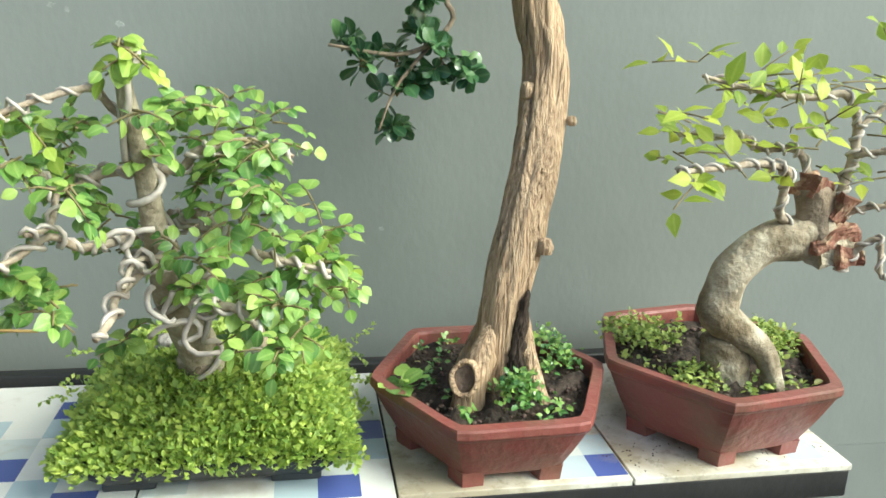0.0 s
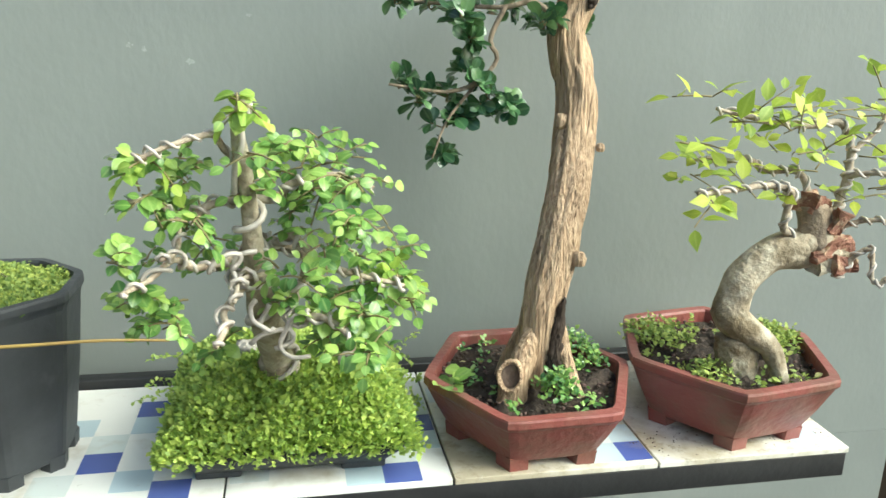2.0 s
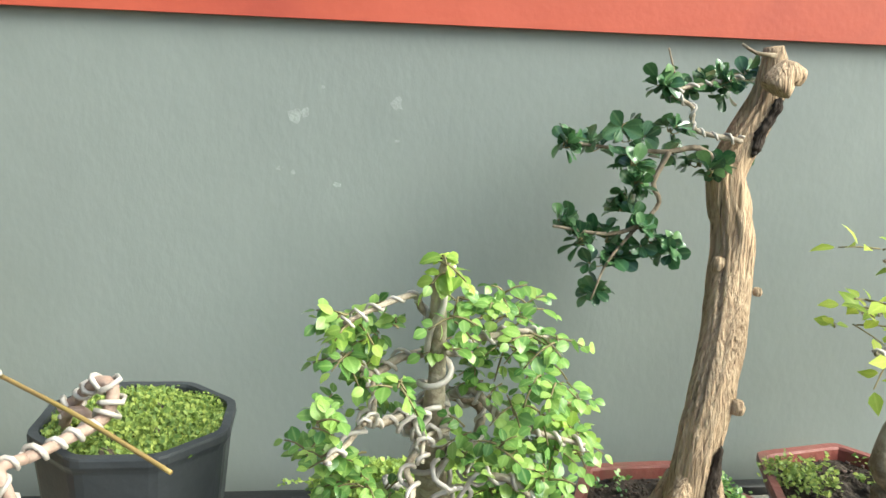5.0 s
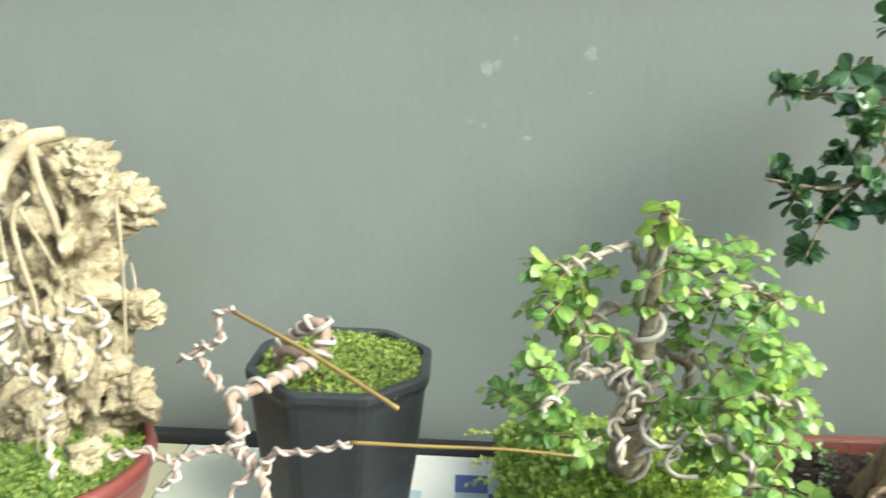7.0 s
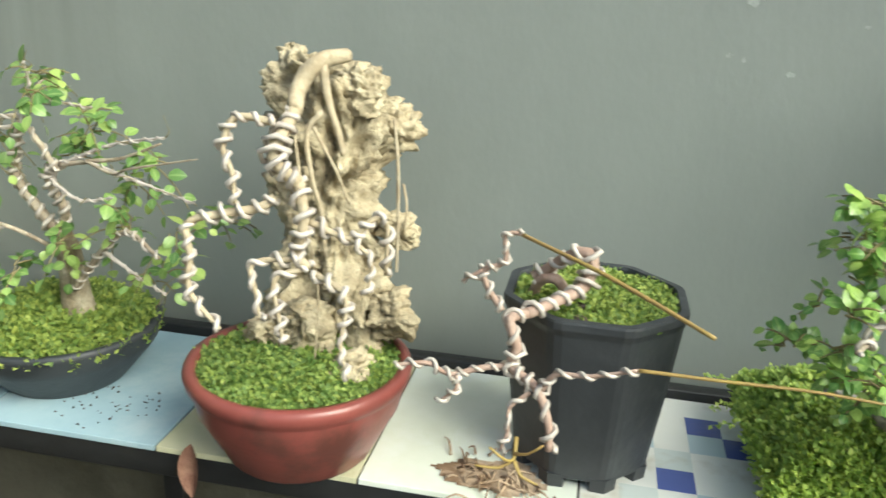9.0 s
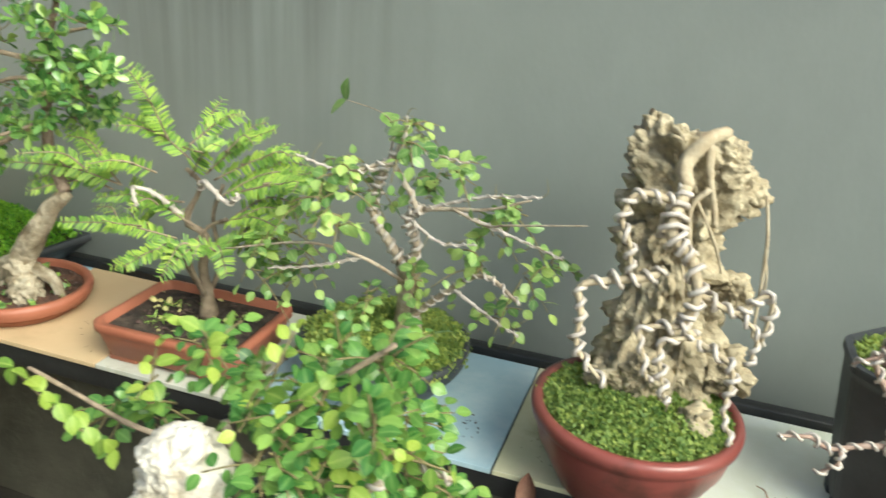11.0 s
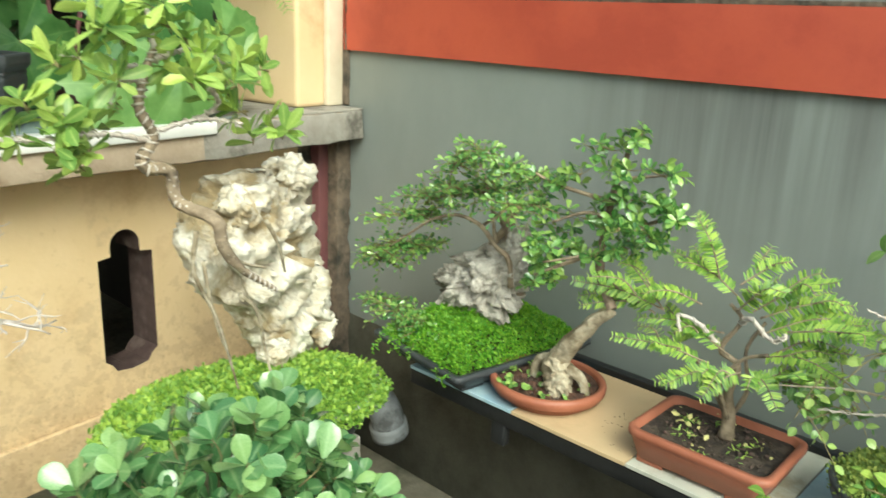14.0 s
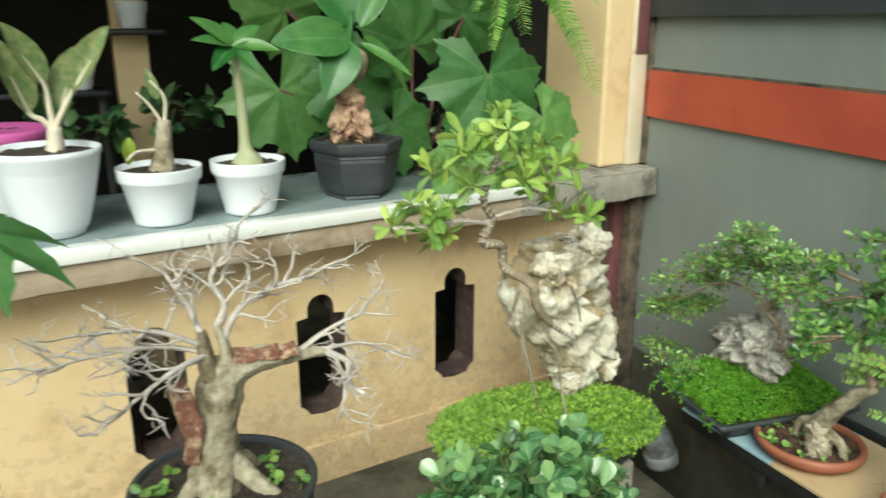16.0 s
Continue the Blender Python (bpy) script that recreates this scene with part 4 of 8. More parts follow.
# ---- pots ----
def polygon_pot(name, place, sides, r, h, foot, turn, material, label, category="plant pot", soil=M_SOIL, group="", soil_drop=0.012, feet=True, neck=0.955, deep=1.0):
    """A moulded pot with a flat rolled rim, sloping polygonal sides and cut-out feet."""
    ob = thing(name, Matrix.Translation(place) @ Matrix.Diagonal((1, deep, 1, 1)), label, category, group)
    shp = polygon_shape(sides)
    rot = radians(turn)
    n = 72
    fl = 0.013 if feet else 0.0
    prof = [(foot * 0.55, fl), (foot * 0.97, fl), (foot, fl + 0.003), (foot * 0.42 + r * neck * 0.58, h * 0.5), (r * neck, h - 0.022), (r * neck * 1.012, h - 0.018), (r * 0.99, h - 0.014), (r, h - 0.011), (r, h - 0.003), (r * 0.992, h), (r * 0.905, h), (r * 0.893, h - 0.004), (r * 0.88, h - 0.035), (r * 0.3, h - 0.038)]
    part("body", lathe(bmesh.new(), prof, n, shp, rot), material, ob, smooth=False)
    if feet:
        for i in range(sides):
            a = rot + 2 * math.pi * i / sides
            bm = bmesh.new()
            c = Vector((math.cos(a), math.sin(a), 0)) * foot
            t = [Vector((math.cos(a + k), math.sin(a + k), 0)) * foot * shp(k % (2 * math.pi)) for k in (-0.2, 0.2)]
            pts = [c * 1.02, t[1] * 1.01, t[1] * 0.8, c * 0.72, t[0] * 0.8, t[0] * 1.01]
            low = [bm.verts.new(Vector((p.x, p.y, 0)) * 0.98 + Vector((0, 0, 0))) for p in pts]
            up = [bm.verts.new((p.x, p.y, 0.02)) for p in pts]
            bm.faces.new(low[::-1])
            bm.faces.new(up)
            for k in range(6):
                bm.faces.new((low[k], low[(k + 1) % 6], up[(k + 1) % 6], up[k]))
            bmesh.ops.recalc_face_normals(bm, faces=bm.faces[:])
            part("foot", bm, material, ob, smooth=False)
    part("soil", soil_disc(bmesh.new(), r * 0.885, h - soil_drop - 0.01, shp, rot, sides=n), soil, ob, "dark crumbly potting soil")
    return ob


def round_pot(name, place, r, h, foot, material, label, squash=1.0, soil=M_SOIL, category="plant pot", rim=0.016, turn=0.0, rolled=True, soil_drop=0.014):
    ob = thing(name, Matrix.Translation(place) @ Matrix.Rotation(radians(turn), 4, "Z"), label, category)
    k = (lambda a: (1.0, squash))
    mid = foot + (r - foot) * 0.72
    prof = [(foot * 0.6, 0.004), (foot * 0.95, 0.0), (foot, 0.005), (mid, h * 0.55), (r * 0.955, h - 0.03)]
    prof += [(r * 0.96, h - 0.026), (r, h - 0.02), (r + 0.002, h - 0.01), (r, h - 0.003)] if rolled else [(r * 0.98, h - 0.012), (r, h - 0.003)]
    prof += [(r - rim * 0.35, h), (r - rim * 0.8, h - 0.001), (r - rim, h - 0.006), (r - rim * 1.15, h - 0.03), (r * 0.3, h - 0.034)]
    part("body", lathe(bmesh.new(), prof, 64, k), material, ob)
    part("soil", soil_disc(bmesh.new(), r - rim, h - soil_drop, k), soil, ob, "crumbly soil")
    return ob


def box_pot(name, place, hx, hy, h, corner, taper, material, label, soil=M_SOIL, turn=0.0, feet=0.012):
    ob = thing(name, Matrix.Translation(place) @ Matrix.Rotation(radians(turn), 4, "Z"), label, "plant pot")
    rows = [(hx * taper * 0.8, hy * taper * 0.8, corner * 0.7, feet), (hx * taper, hy * taper, corner * 0.8, feet), (hx * 0.96, hy * 0.96, corner, h - 0.022), (hx * 0.97, hy * 0.97, corner, h - 0.018), (hx, hy, corner, h - 0.014), (hx, hy, corner, h - 0.002),
            (hx - 0.004, hy - 0.004, corner, h), (hx - 0.014, hy - 0.014, corner * 0.8, h), (hx - 0.017, hy - 0.017, corner * 0.8, h - 0.02), (hx * 0.5, hy * 0.5, corner * 0.5, h - 0.024)]
    part("body", rect_pot(bmesh.new(), rows), material, ob)
    for sx in (-1, 1):
        for sy in (-1, 1):
            part("foot", boxed(*sorted((sx * hx * taper * 0.5, sx * hx * taper * 0.96)), *sorted((sy * hy * taper * 0.6, sy * hy * taper * 0.96)), 0, feet + 0.004, bevel=0.003), material, ob)
    bm = bmesh.new()
    bmesh.ops.create_grid(bm, x_segments=26, y_segments=22, size=1.0)
    for v in bm.verts:
        x, y = v.co.x * (hx - 0.0165), v.co.y * (hy - 0.0165)
        edge = max(abs(v.co.x), abs(v.co.y))
        v.co = Vector((x, y, h - 0.014 + (0.012 * noise.noise(Vector((x * 35, y * 35, hx * 9))) + 0.006 * noise.noise(Vector((x * 90, y * 90, 1)))) * (1 - edge ** 4)))
    part("soil", bm, soil, ob, "crumbly soil")
    return ob


hex_a = polygon_pot("hexagonal_pot", (0.31, 0.957, BENCH_Z), 6, 0.161, 0.095, 0.122, 2, M_REDPOT, "maroon hexagonal moulded bonsai pot with cut-out feet on the tiled bench", group="hexagonal pots", deep=1.13)
hex_b = polygon_pot("hexagonal_pot", (0.628, 0.97, BENCH_Z), 6, 0.168, 0.11, 0.124, 9, M_REDPOT, "maroon hexagonal moulded bonsai pot at the end of the tiled bench", group="hexagonal pots", deep=1.1)
oct_pot = polygon_pot("octagonal_pot", (-0.419, 0.968, BENCH_Z), 8, 0.126, 0.246, 0.096, 22.5, M_BLACKPOT, "tall tapering black octagonal plastic pot with dusty sides", soil_drop=0.006, neck=0.96)
cover_pot = box_pot("rectangular_pot", (-0.035, 0.985, BENCH_Z), 0.15, 0.135, 0.05, 0.02, 0.86, M_BLACKPOT, "low black rectangular tray pot hidden under creeping ground cover")
oval_pot = round_pot("round_pot", (-0.8, 0.888, BENCH_Z), 0.15, 0.135, 0.1, M_OVALPOT, "glossy maroon round bowl pot with a rolled rim")
dark_pot = round_pot("bowl_pot", (-1.235, 0.985, BENCH_Z), 0.15, 0.095, 0.095, M_BLACKPOT, "black round plastic bowl pot full of moss", rolled=False, soil_drop=0.006)
terra_rect = box_pot("rectangular_pot", (-1.592, 0.95, BENCH_Z), 0.148, 0.112, 0.075, 0.03, 0.86, M_TERRA, "terracotta-coloured rectangular bonsai pot with rounded corners", turn=1)
terra_oval = round_pot("oval_pot", (-2.012, 0.955, BENCH_Z), 0.138, 0.05, 0.11, M_TERRA, "shallow terracotta-coloured oval bonsai pot", soil=M_RED_SOIL, squash=0.96)
tray = box_pot("tray_pot", (-2.268, 1.015, BENCH_Z), 0.18, 0.23, 0.06, 0.015, 0.82, M_BLACKPOT, "large black rectangular tray pot carpeted with bright green", turn=-9)

# ---- trees: limbs, wire and leaves ----
def hung(ob, parent):
    """Keeps a part that is built in world coordinates where it is, under its thing."""
    ob.parent = parent
    ob.matrix_parent_inverse = parent.matrix_world.inverted()
    return ob


def planted(name, base, label, seed, category="bonsai"):
    ob = thing(name, base, label, category)
    ob["seed"] = seed
    return ob


def limb(tree, points, r0, r1, wire=0.0, pitch=0.0, bark=None, knots=0.16, name="branch", sides=8, radii=None, grain=0.0, loose=0.0):
    """A branch with its bark relief, and the wire wound round it."""
    ob = hung(tube(name, points, r0, r1, bark or (M_WIRED if wire else M_BARK), None, sides, knots, "", 0.008, seed=len(tree.children), radii=radii, grain=grain), tree)
    if wire:
        w = link_mesh("wire", joined([coil_data(points, (radii or [r0])[0] * 0.95, (radii or [r1])[-1], wire, pitch or max(0.02, r0 * 4.2), len(tree.children), loose)]), M_WIRE, None, "pale bonsai wire coil")
        hung(w, ob)
    return ob


def side_twigs(rng, points, n, length, r, lift=0.3):
    """Short twigs off a path, as one mesh."""
    p = smooth_path(points, 0.01)
    chunks = []
    for _ in range(n):
        q = p[rng.integers(len(p) // 4, len(p))]
        d = rng.normal(0, 1, 3) + np.array((0, 0, lift))
        d /= np.linalg.norm(d)
        e = rng.normal(0, 0.35, 3)
        pts = [q, q + d * length * 0.5, q + (d + e) * length]
        s = smooth_path(pts, 0.01)
        chunks.append(tube_data(s, np.linspace(r, r * 0.4, len(s)), 5))
    return joined(chunks)


wired_tree_rng, trunk_tree_rng, bent_tree_rng, twisted_tree_rng, glossy_tree_rng, rock_tree_rng, stone_top_tree_rng, bushy_tree_rng, bare_tree_rng = (np.random.default_rng(s) for s in range(11, 20))

wired_tree = planted("bonsai_tree", (-0.045, 0.9, 0.57), "bushy wired bonsai with round fresh green leaves and wire-wrapped branches", 1)
limb(wired_tree, [(-0.073, 0.795, 0.923), (-0.094, 0.78, 0.945), (-0.104, 0.765, 0.963), (-0.138, 0.75, 0.956), (-0.175, 0.735, 0.942)], 0.0043, 0.0023, wire=0.0018, loose=0.003)
limb(wired_tree, [(-0.066, 0.825, 0.883), (-0.111, 0.806, 0.882), (-0.141, 0.788, 0.869), (-0.167, 0.769, 0.895), (-0.196, 0.75, 0.895)], 0.0058, 0.0023, wire=0.0022, loose=0.003)
limb(wired_tree, [(-0.059, 0.847, 0.829), (-0.09, 0.816, 0.819), (-0.129, 0.784, 0.816), (-0.148, 0.753, 0.835), (-0.167, 0.722, 0.824), (-0.19, 0.69, 0.819)], 0.0058, 0.0023, wire=0.0026, loose=0.003)
limb(wired_tree, [(-0.061, 0.862, 0.79), (-0.095, 0.832, 0.79), (-0.083, 0.802, 0.786), (-0.102, 0.772, 0.769), (-0.098, 0.742, 0.762), (-0.107, 0.712, 0.752)], 0.0061, 0.0030, wire=0.0027, loose=0.003)
limb(wired_tree, [(-0.066, 0.825, 0.883), (-0.042, 0.819, 0.884), (-0.03, 0.813, 0.9), (-0.013, 0.807, 0.906), (0.027, 0.801, 0.914), (0.064, 0.795, 0.9)], 0.0058, 0.0023, wire=0.0026, loose=0.003)
limb(wired_tree, [(-0.061, 0.84, 0.834), (-0.037, 0.828, 0.83), (-0.026, 0.816, 0.842), (0.006, 0.804, 0.812), (0.042, 0.792, 0.801), (0.098, 0.78, 0.789)], 0.0061, 0.0023, wire=0.0026, loose=0.003)
limb(wired_tree, [(-0.055, 0.855, 0.822), (-0.011, 0.831, 0.809), (-0.03, 0.808, 0.754), (-0.023, 0.784, 0.753), (0.008, 0.76, 0.761), (0.035, 0.736, 0.741), (0.024, 0.712, 0.728)], 0.0061, 0.0030, wire=0.0026, loose=0.003)
limb(wired_tree, [(-0.065, 0.825, 0.826), (-0.05, 0.8, 0.805), (-0.082, 0.775, 0.804), (-0.089, 0.75, 0.786)], 0.0036, 0.0023, wire=0.0027, loose=0.003)
limb(wired_tree, [(-0.142, 0.765, 0.87), (-0.142, 0.739, 0.848), (-0.154, 0.712, 0.847)], 0.0029, 0.0023, wire=0.0021, loose=0.003)
leaf_places = []
leaf_places += sprig_poses(wired_tree_rng, [(-0.167, 0.787, 0.932, 0.017), (-0.176, 0.76, 0.901, 0.025), (-0.135, 0.796, 0.902, 0.022), (-0.151, 0.799, 0.87, 0.018), (-0.12, 0.715, 0.884, 0.02), (-0.194, 0.707, 0.85, 0.018), (-0.208, 0.831, 0.765, 0.021), (-0.183, 0.744, 0.799, 0.021), (-0.153, 0.74, 0.769, 0.021), (-0.117, 0.854, 0.698, 0.025), (-0.027, 0.776, 0.948, 0.022), (0.016, 0.83, 0.92, 0.023), (0.029, 0.776, 0.917, 0.026), (0.005, 0.801, 0.898, 0.027), (0.03, 0.728, 0.884, 0.025)], 27, 0.0185, flat=0.5, leaves=5, grow=0.9, arch=0.35)
leaf_places += sprig_poses(wired_tree_rng, [(0.032, 0.8, 0.847, 0.028), (0.084, 0.835, 0.816, 0.029), (0.024, 0.783, 0.823, 0.023), (0.09, 0.816, 0.787, 0.029), (0.058, 0.806, 0.777, 0.029), (-0.017, 0.715, 0.823, 0.017), (-0.026, 0.819, 0.769, 0.019), (0.028, 0.794, 0.737, 0.028), (0.051, 0.75, 0.763, 0.023), (0.05, 0.71, 0.738, 0.018), (0.016, 0.835, 0.706, 0.02), (-0.069, 0.776, 0.899, 0.017), (-0.023, 0.813, 0.872, 0.018), (-0.041, 0.837, 0.941, 0.014), (0.065, 0.812, 0.708, 0.02), (0.113, 0.843, 0.746, 0.02)], 27, 0.0185, flat=0.5, leaves=5, grow=0.9, arch=0.35)
leaf_places += sprig_poses(wired_tree_rng, [(-0.15, 0.819, 0.929, 0.02), (-0.173, 0.832, 0.886, 0.02), (-0.133, 0.837, 0.871, 0.02), (-0.151, 0.854, 0.838, 0.02), (-0.184, 0.831, 0.811, 0.02), (-0.208, 0.851, 0.747, 0.02), (-0.172, 0.753, 0.762, 0.02), (-0.145, 0.801, 0.774, 0.02), (-0.117, 0.854, 0.831, 0.02), (0.0, 0.821, 0.952, 0.02), (0.037, 0.849, 0.926, 0.02), (0.047, 0.762, 0.92, 0.02), (-0.0, 0.802, 0.896, 0.02), (0.027, 0.777, 0.89, 0.02), (0.082, 0.81, 0.852, 0.02), (-0.001, 0.813, 0.851, 0.02), (0.011, 0.751, 0.845, 0.02), (0.045, 0.774, 0.83, 0.02), (0.091, 0.781, 0.799, 0.02), (0.035, 0.851, 0.765, 0.02), (0.069, 0.834, 0.749, 0.02), (0.077, 0.768, 0.748, 0.02), (-0.004, 0.838, 0.763, 0.02), (0.001, 0.765, 0.759, 0.02), (0.053, 0.818, 0.711, 0.02), (-0.036, 0.764, 0.814, 0.02), (-0.06, 0.75, 0.947, 0.02), (-0.087, 0.846, 0.897, 0.02), (-0.116, 0.773, 0.928, 0.02), (-0.171, 0.774, 0.939, 0.02), (-0.115, 0.858, 0.794, 0.02), (-0.019, 0.846, 0.912, 0.02)], 14, 0.0185, flat=0.5, leaves=5, grow=0.95, arch=0.35)
foliage(wired_tree, leaf_places, LEAF_OVATE, L_FRESH, fold=0.12)
foliage(wired_tree, sprig_poses(wired_tree_rng, [(-0.085, 0.755, 1.004, 0.018), (-0.07, 0.76, 0.99, 0.014), (-0.165, 0.74, 0.94, 0.012), (0.09, 0.81, 0.79, 0.015)], 15, 0.022, flat=0.6, leaves=5), LEAF_OVATE, L_TIP, fold=0.12)

trunk_tree = planted("bonsai_tree", (0.31, 0.93, 0.56), "tall driftwood-like bonsai trunk with a drooping branch of dark green leaves", 2)
limb(trunk_tree, [(0.344, 0.994, 1.08), (0.301, 0.999, 1.109), (0.253, 1.005, 1.102), (0.164, 1.011, 1.105), (0.113, 1.016, 1.11)], 0.0044, 0.0018)
limb(trunk_tree, [(0.26, 1.001, 1.103), (0.241, 0.998, 1.06), (0.251, 0.995, 1.035), (0.225, 0.992, 1.005), (0.18, 0.989, 0.991), (0.103, 0.986, 1)], 0.0038500000000000006, 0.0018)
limb(trunk_tree, [(0.226, 0.994, 1.005), (0.183, 0.986, 0.953), (0.162, 0.979, 0.902)], 0.0027500000000000003, 0.0012)
limb(trunk_tree, [(0.358, 0.994, 1.122), (0.292, 0.998, 1.134), (0.287, 1.003, 1.163), (0.259, 1.007, 1.181), (0.32, 1.012, 1.198), (0.359, 1.016, 1.206)], 0.0038500000000000006, 0.0018, wire=0.002)
limb(trunk_tree, [(0.266, 1.016, 1.194), (0.25, 1.016, 1.238)], 0.0016500000000000002, 0.0012)
limb(trunk_tree, [(0.392, 0.998, 1.236), (0.363, 0.998, 1.238), (0.343, 0.998, 1.248)], 0.0033000000000000004, 0.0018)
leaf_places = []
leaf_places += clump_poses(trunk_tree_rng, [(0.114, 0.992, 1.112, 0.017), (0.162, 1.028, 1.104, 0.022), (0.188, 0.996, 1.127, 0.021), (0.238, 1.04, 1.122, 0.027), (0.267, 1.035, 1.102, 0.027), (0.192, 0.965, 1.095, 0.021), (0.242, 0.968, 1.135, 0.021), (0.212, 0.976, 1.064, 0.017), (0.22, 1.043, 1.03, 0.022), (0.217, 0.996, 1.012, 0.022), (0.121, 1.013, 0.998, 0.021), (0.143, 0.983, 0.986, 0.021), (0.186, 1.002, 0.985, 0.022), (0.236, 0.991, 0.988, 0.022), (0.269, 0.988, 0.972, 0.018), (0.187, 1.009, 0.945, 0.026)], 24, 0.0235, flat=0.8, whorl=6)
leaf_places += clump_poses(trunk_tree_rng, [(0.214, 1.009, 0.959, 0.018), (0.188, 1.038, 0.896, 0.022), (0.323, 1.018, 1.199, 0.023), (0.354, 1.04, 1.194, 0.028), (0.303, 1.033, 1.19, 0.023), (0.379, 1.045, 1.213, 0.019), (0.248, 1.017, 1.193, 0.018), (0.312, 0.971, 1.09, 0.026), (0.373, 1.034, 1.096, 0.023), (0.371, 1.043, 1.073, 0.019), (0.322, 1.038, 1.088, 0.018)], 24, 0.0235, flat=0.8, whorl=6)
foliage(trunk_tree, leaf_places, LEAF_EGG, L_DARK)

bent_tree = planted("bonsai_tree", (0.6, 0.89, 0.6), "thick bent bonsai trunk with wired branches and sparse lime-green leaves", 3)
limb(bent_tree, [(0.683, 0.9, 0.799), (0.648, 0.889, 0.815), (0.64, 0.879, 0.843), (0.635, 0.868, 0.874), (0.59, 0.857, 0.885), (0.547, 0.846, 0.883), (0.517, 0.836, 0.882), (0.475, 0.825, 0.881)], 0.0061, 0.0030, wire=0.0023)
limb(bent_tree, [(0.695, 0.9, 0.838), (0.673, 0.908, 0.891), (0.627, 0.915, 0.894), (0.598, 0.922, 0.91), (0.571, 0.93, 0.904), (0.526, 0.937, 0.907)], 0.0054, 0.0026, wire=0.0023)
limb(bent_tree, [(0.732, 0.9, 0.837), (0.744, 0.903, 0.888), (0.742, 0.905, 0.934), (0.721, 0.908, 0.962), (0.682, 0.91, 0.957), (0.616, 0.912, 0.962), (0.537, 0.915, 0.979)], 0.0061, 0.0023, wire=0.0023)
limb(bent_tree, [(0.742, 0.9, 0.888), (0.764, 0.881, 0.896), (0.795, 0.862, 0.895)], 0.0041, 0.0030, wire=0.0023)
limb(bent_tree, [(0.743, 0.9, 0.922), (0.78, 0.9, 0.959), (0.788, 0.9, 1)], 0.0034, 0.0023, wire=0.0020)
limb(bent_tree, [(0.732, 0.9, 0.811), (0.767, 0.881, 0.828), (0.808, 0.862, 0.83)], 0.0048, 0.0023, wire=0.0020)
limb(bent_tree, [(0.732, 0.878, 0.747), (0.745, 0.864, 0.781), (0.76, 0.851, 0.794), (0.761, 0.838, 0.75), (0.787, 0.825, 0.763)], 0.0048, 0.0023, wire=0.0022)
leaf_places = []
leaf_places += sprig_poses(bent_tree_rng, [(0.527, 0.908, 0.995, 0.015), (0.577, 0.926, 0.977, 0.017), (0.526, 0.865, 0.963, 0.018), (0.616, 0.94, 0.949, 0.016), (0.598, 0.909, 0.978, 0.011), (0.634, 0.874, 0.976, 0.015), (0.612, 0.848, 0.956, 0.012), (0.743, 0.942, 0.973, 0.022), (0.796, 0.959, 0.961, 0.02), (0.664, 0.851, 0.933, 0.013), (0.655, 0.936, 0.916, 0.018), (0.647, 0.889, 0.923, 0.013), (0.468, 0.858, 0.941, 0.014), (0.5, 0.875, 0.913, 0.018), (0.521, 0.932, 0.887, 0.015), (0.506, 0.945, 0.877, 0.017)], 6, 0.034, flat=0.35, droop=-0.1, leaves=4, grow=1.35, arch=0.12)
leaf_places += sprig_poses(bent_tree_rng, [(0.511, 0.845, 0.868, 0.014), (0.558, 0.914, 0.907, 0.013), (0.568, 0.845, 0.872, 0.012), (0.649, 0.926, 0.854, 0.014), (0.676, 0.88, 0.9, 0.013), (0.725, 0.946, 0.867, 0.012), (0.8, 0.958, 0.909, 0.02), (0.788, 0.901, 0.922, 0.019), (0.846, 0.96, 0.859, 0.021), (0.794, 0.877, 0.867, 0.014), (0.728, 0.849, 0.999, 0.018), (0.795, 0.912, 1.003, 0.019), (0.765, 0.844, 0.969, 0.018), (0.799, 0.864, 0.927, 0.019)], 6, 0.034, flat=0.35, droop=-0.1, leaves=4, grow=1.35, arch=0.12)
foliage(bent_tree, leaf_places, LEAF_POINTED, L_LIME, fold=0.15)

twisted_tree = planted("bonsai_tree", (-1.184, 0.96, 0.58), "slender twisted bonsai with wire coils and scattered small green leaves", 5)
limb(twisted_tree, [(-1.188, 0.938, 0.755), (-1.214, 0.938, 0.789), (-1.245, 0.938, 0.84), (-1.228, 0.938, 0.906), (-1.211, 0.938, 0.936)], 0.0080, 0.0048, wire=0.0034, pitch=0.015, bark=M_WIRED)
limb(twisted_tree, [(-1.185, 0.938, 0.756), (-1.165, 0.93, 0.791), (-1.18, 0.922, 0.842), (-1.153, 0.915, 0.862)], 0.0072, 0.0048, wire=0.0034, pitch=0.015, bark=M_WIRED)
limb(twisted_tree, [(-1.153, 0.915, 0.862), (-1.106, 0.908, 0.872), (-1.05, 0.904, 0.882), (-0.989, 0.9, 0.907)], 0.0042, 0.0014, bark=M_WIRED)
limb(twisted_tree, [(-1.186, 0.938, 0.726), (-1.25, 0.912, 0.766), (-1.336, 0.888, 0.783), (-1.464, 0.862, 0.758)], 0.0036, 0.0014, bark=M_WIRED)
limb(twisted_tree, [(-1.169, 0.938, 0.67), (-1.098, 0.912, 0.745), (-1.041, 0.888, 0.785), (-0.981, 0.862, 0.763)], 0.0056, 0.0024, wire=0.0018)
limb(twisted_tree, [(-1.22, 0.938, 0.93), (-1.24, 1.0, 0.955), (-1.285, 1.08, 0.955), (-1.34, 1.15, 0.95), (-1.415, 1.195, 0.95)], 0.0018, 0.0008, bark=M_WIRED)
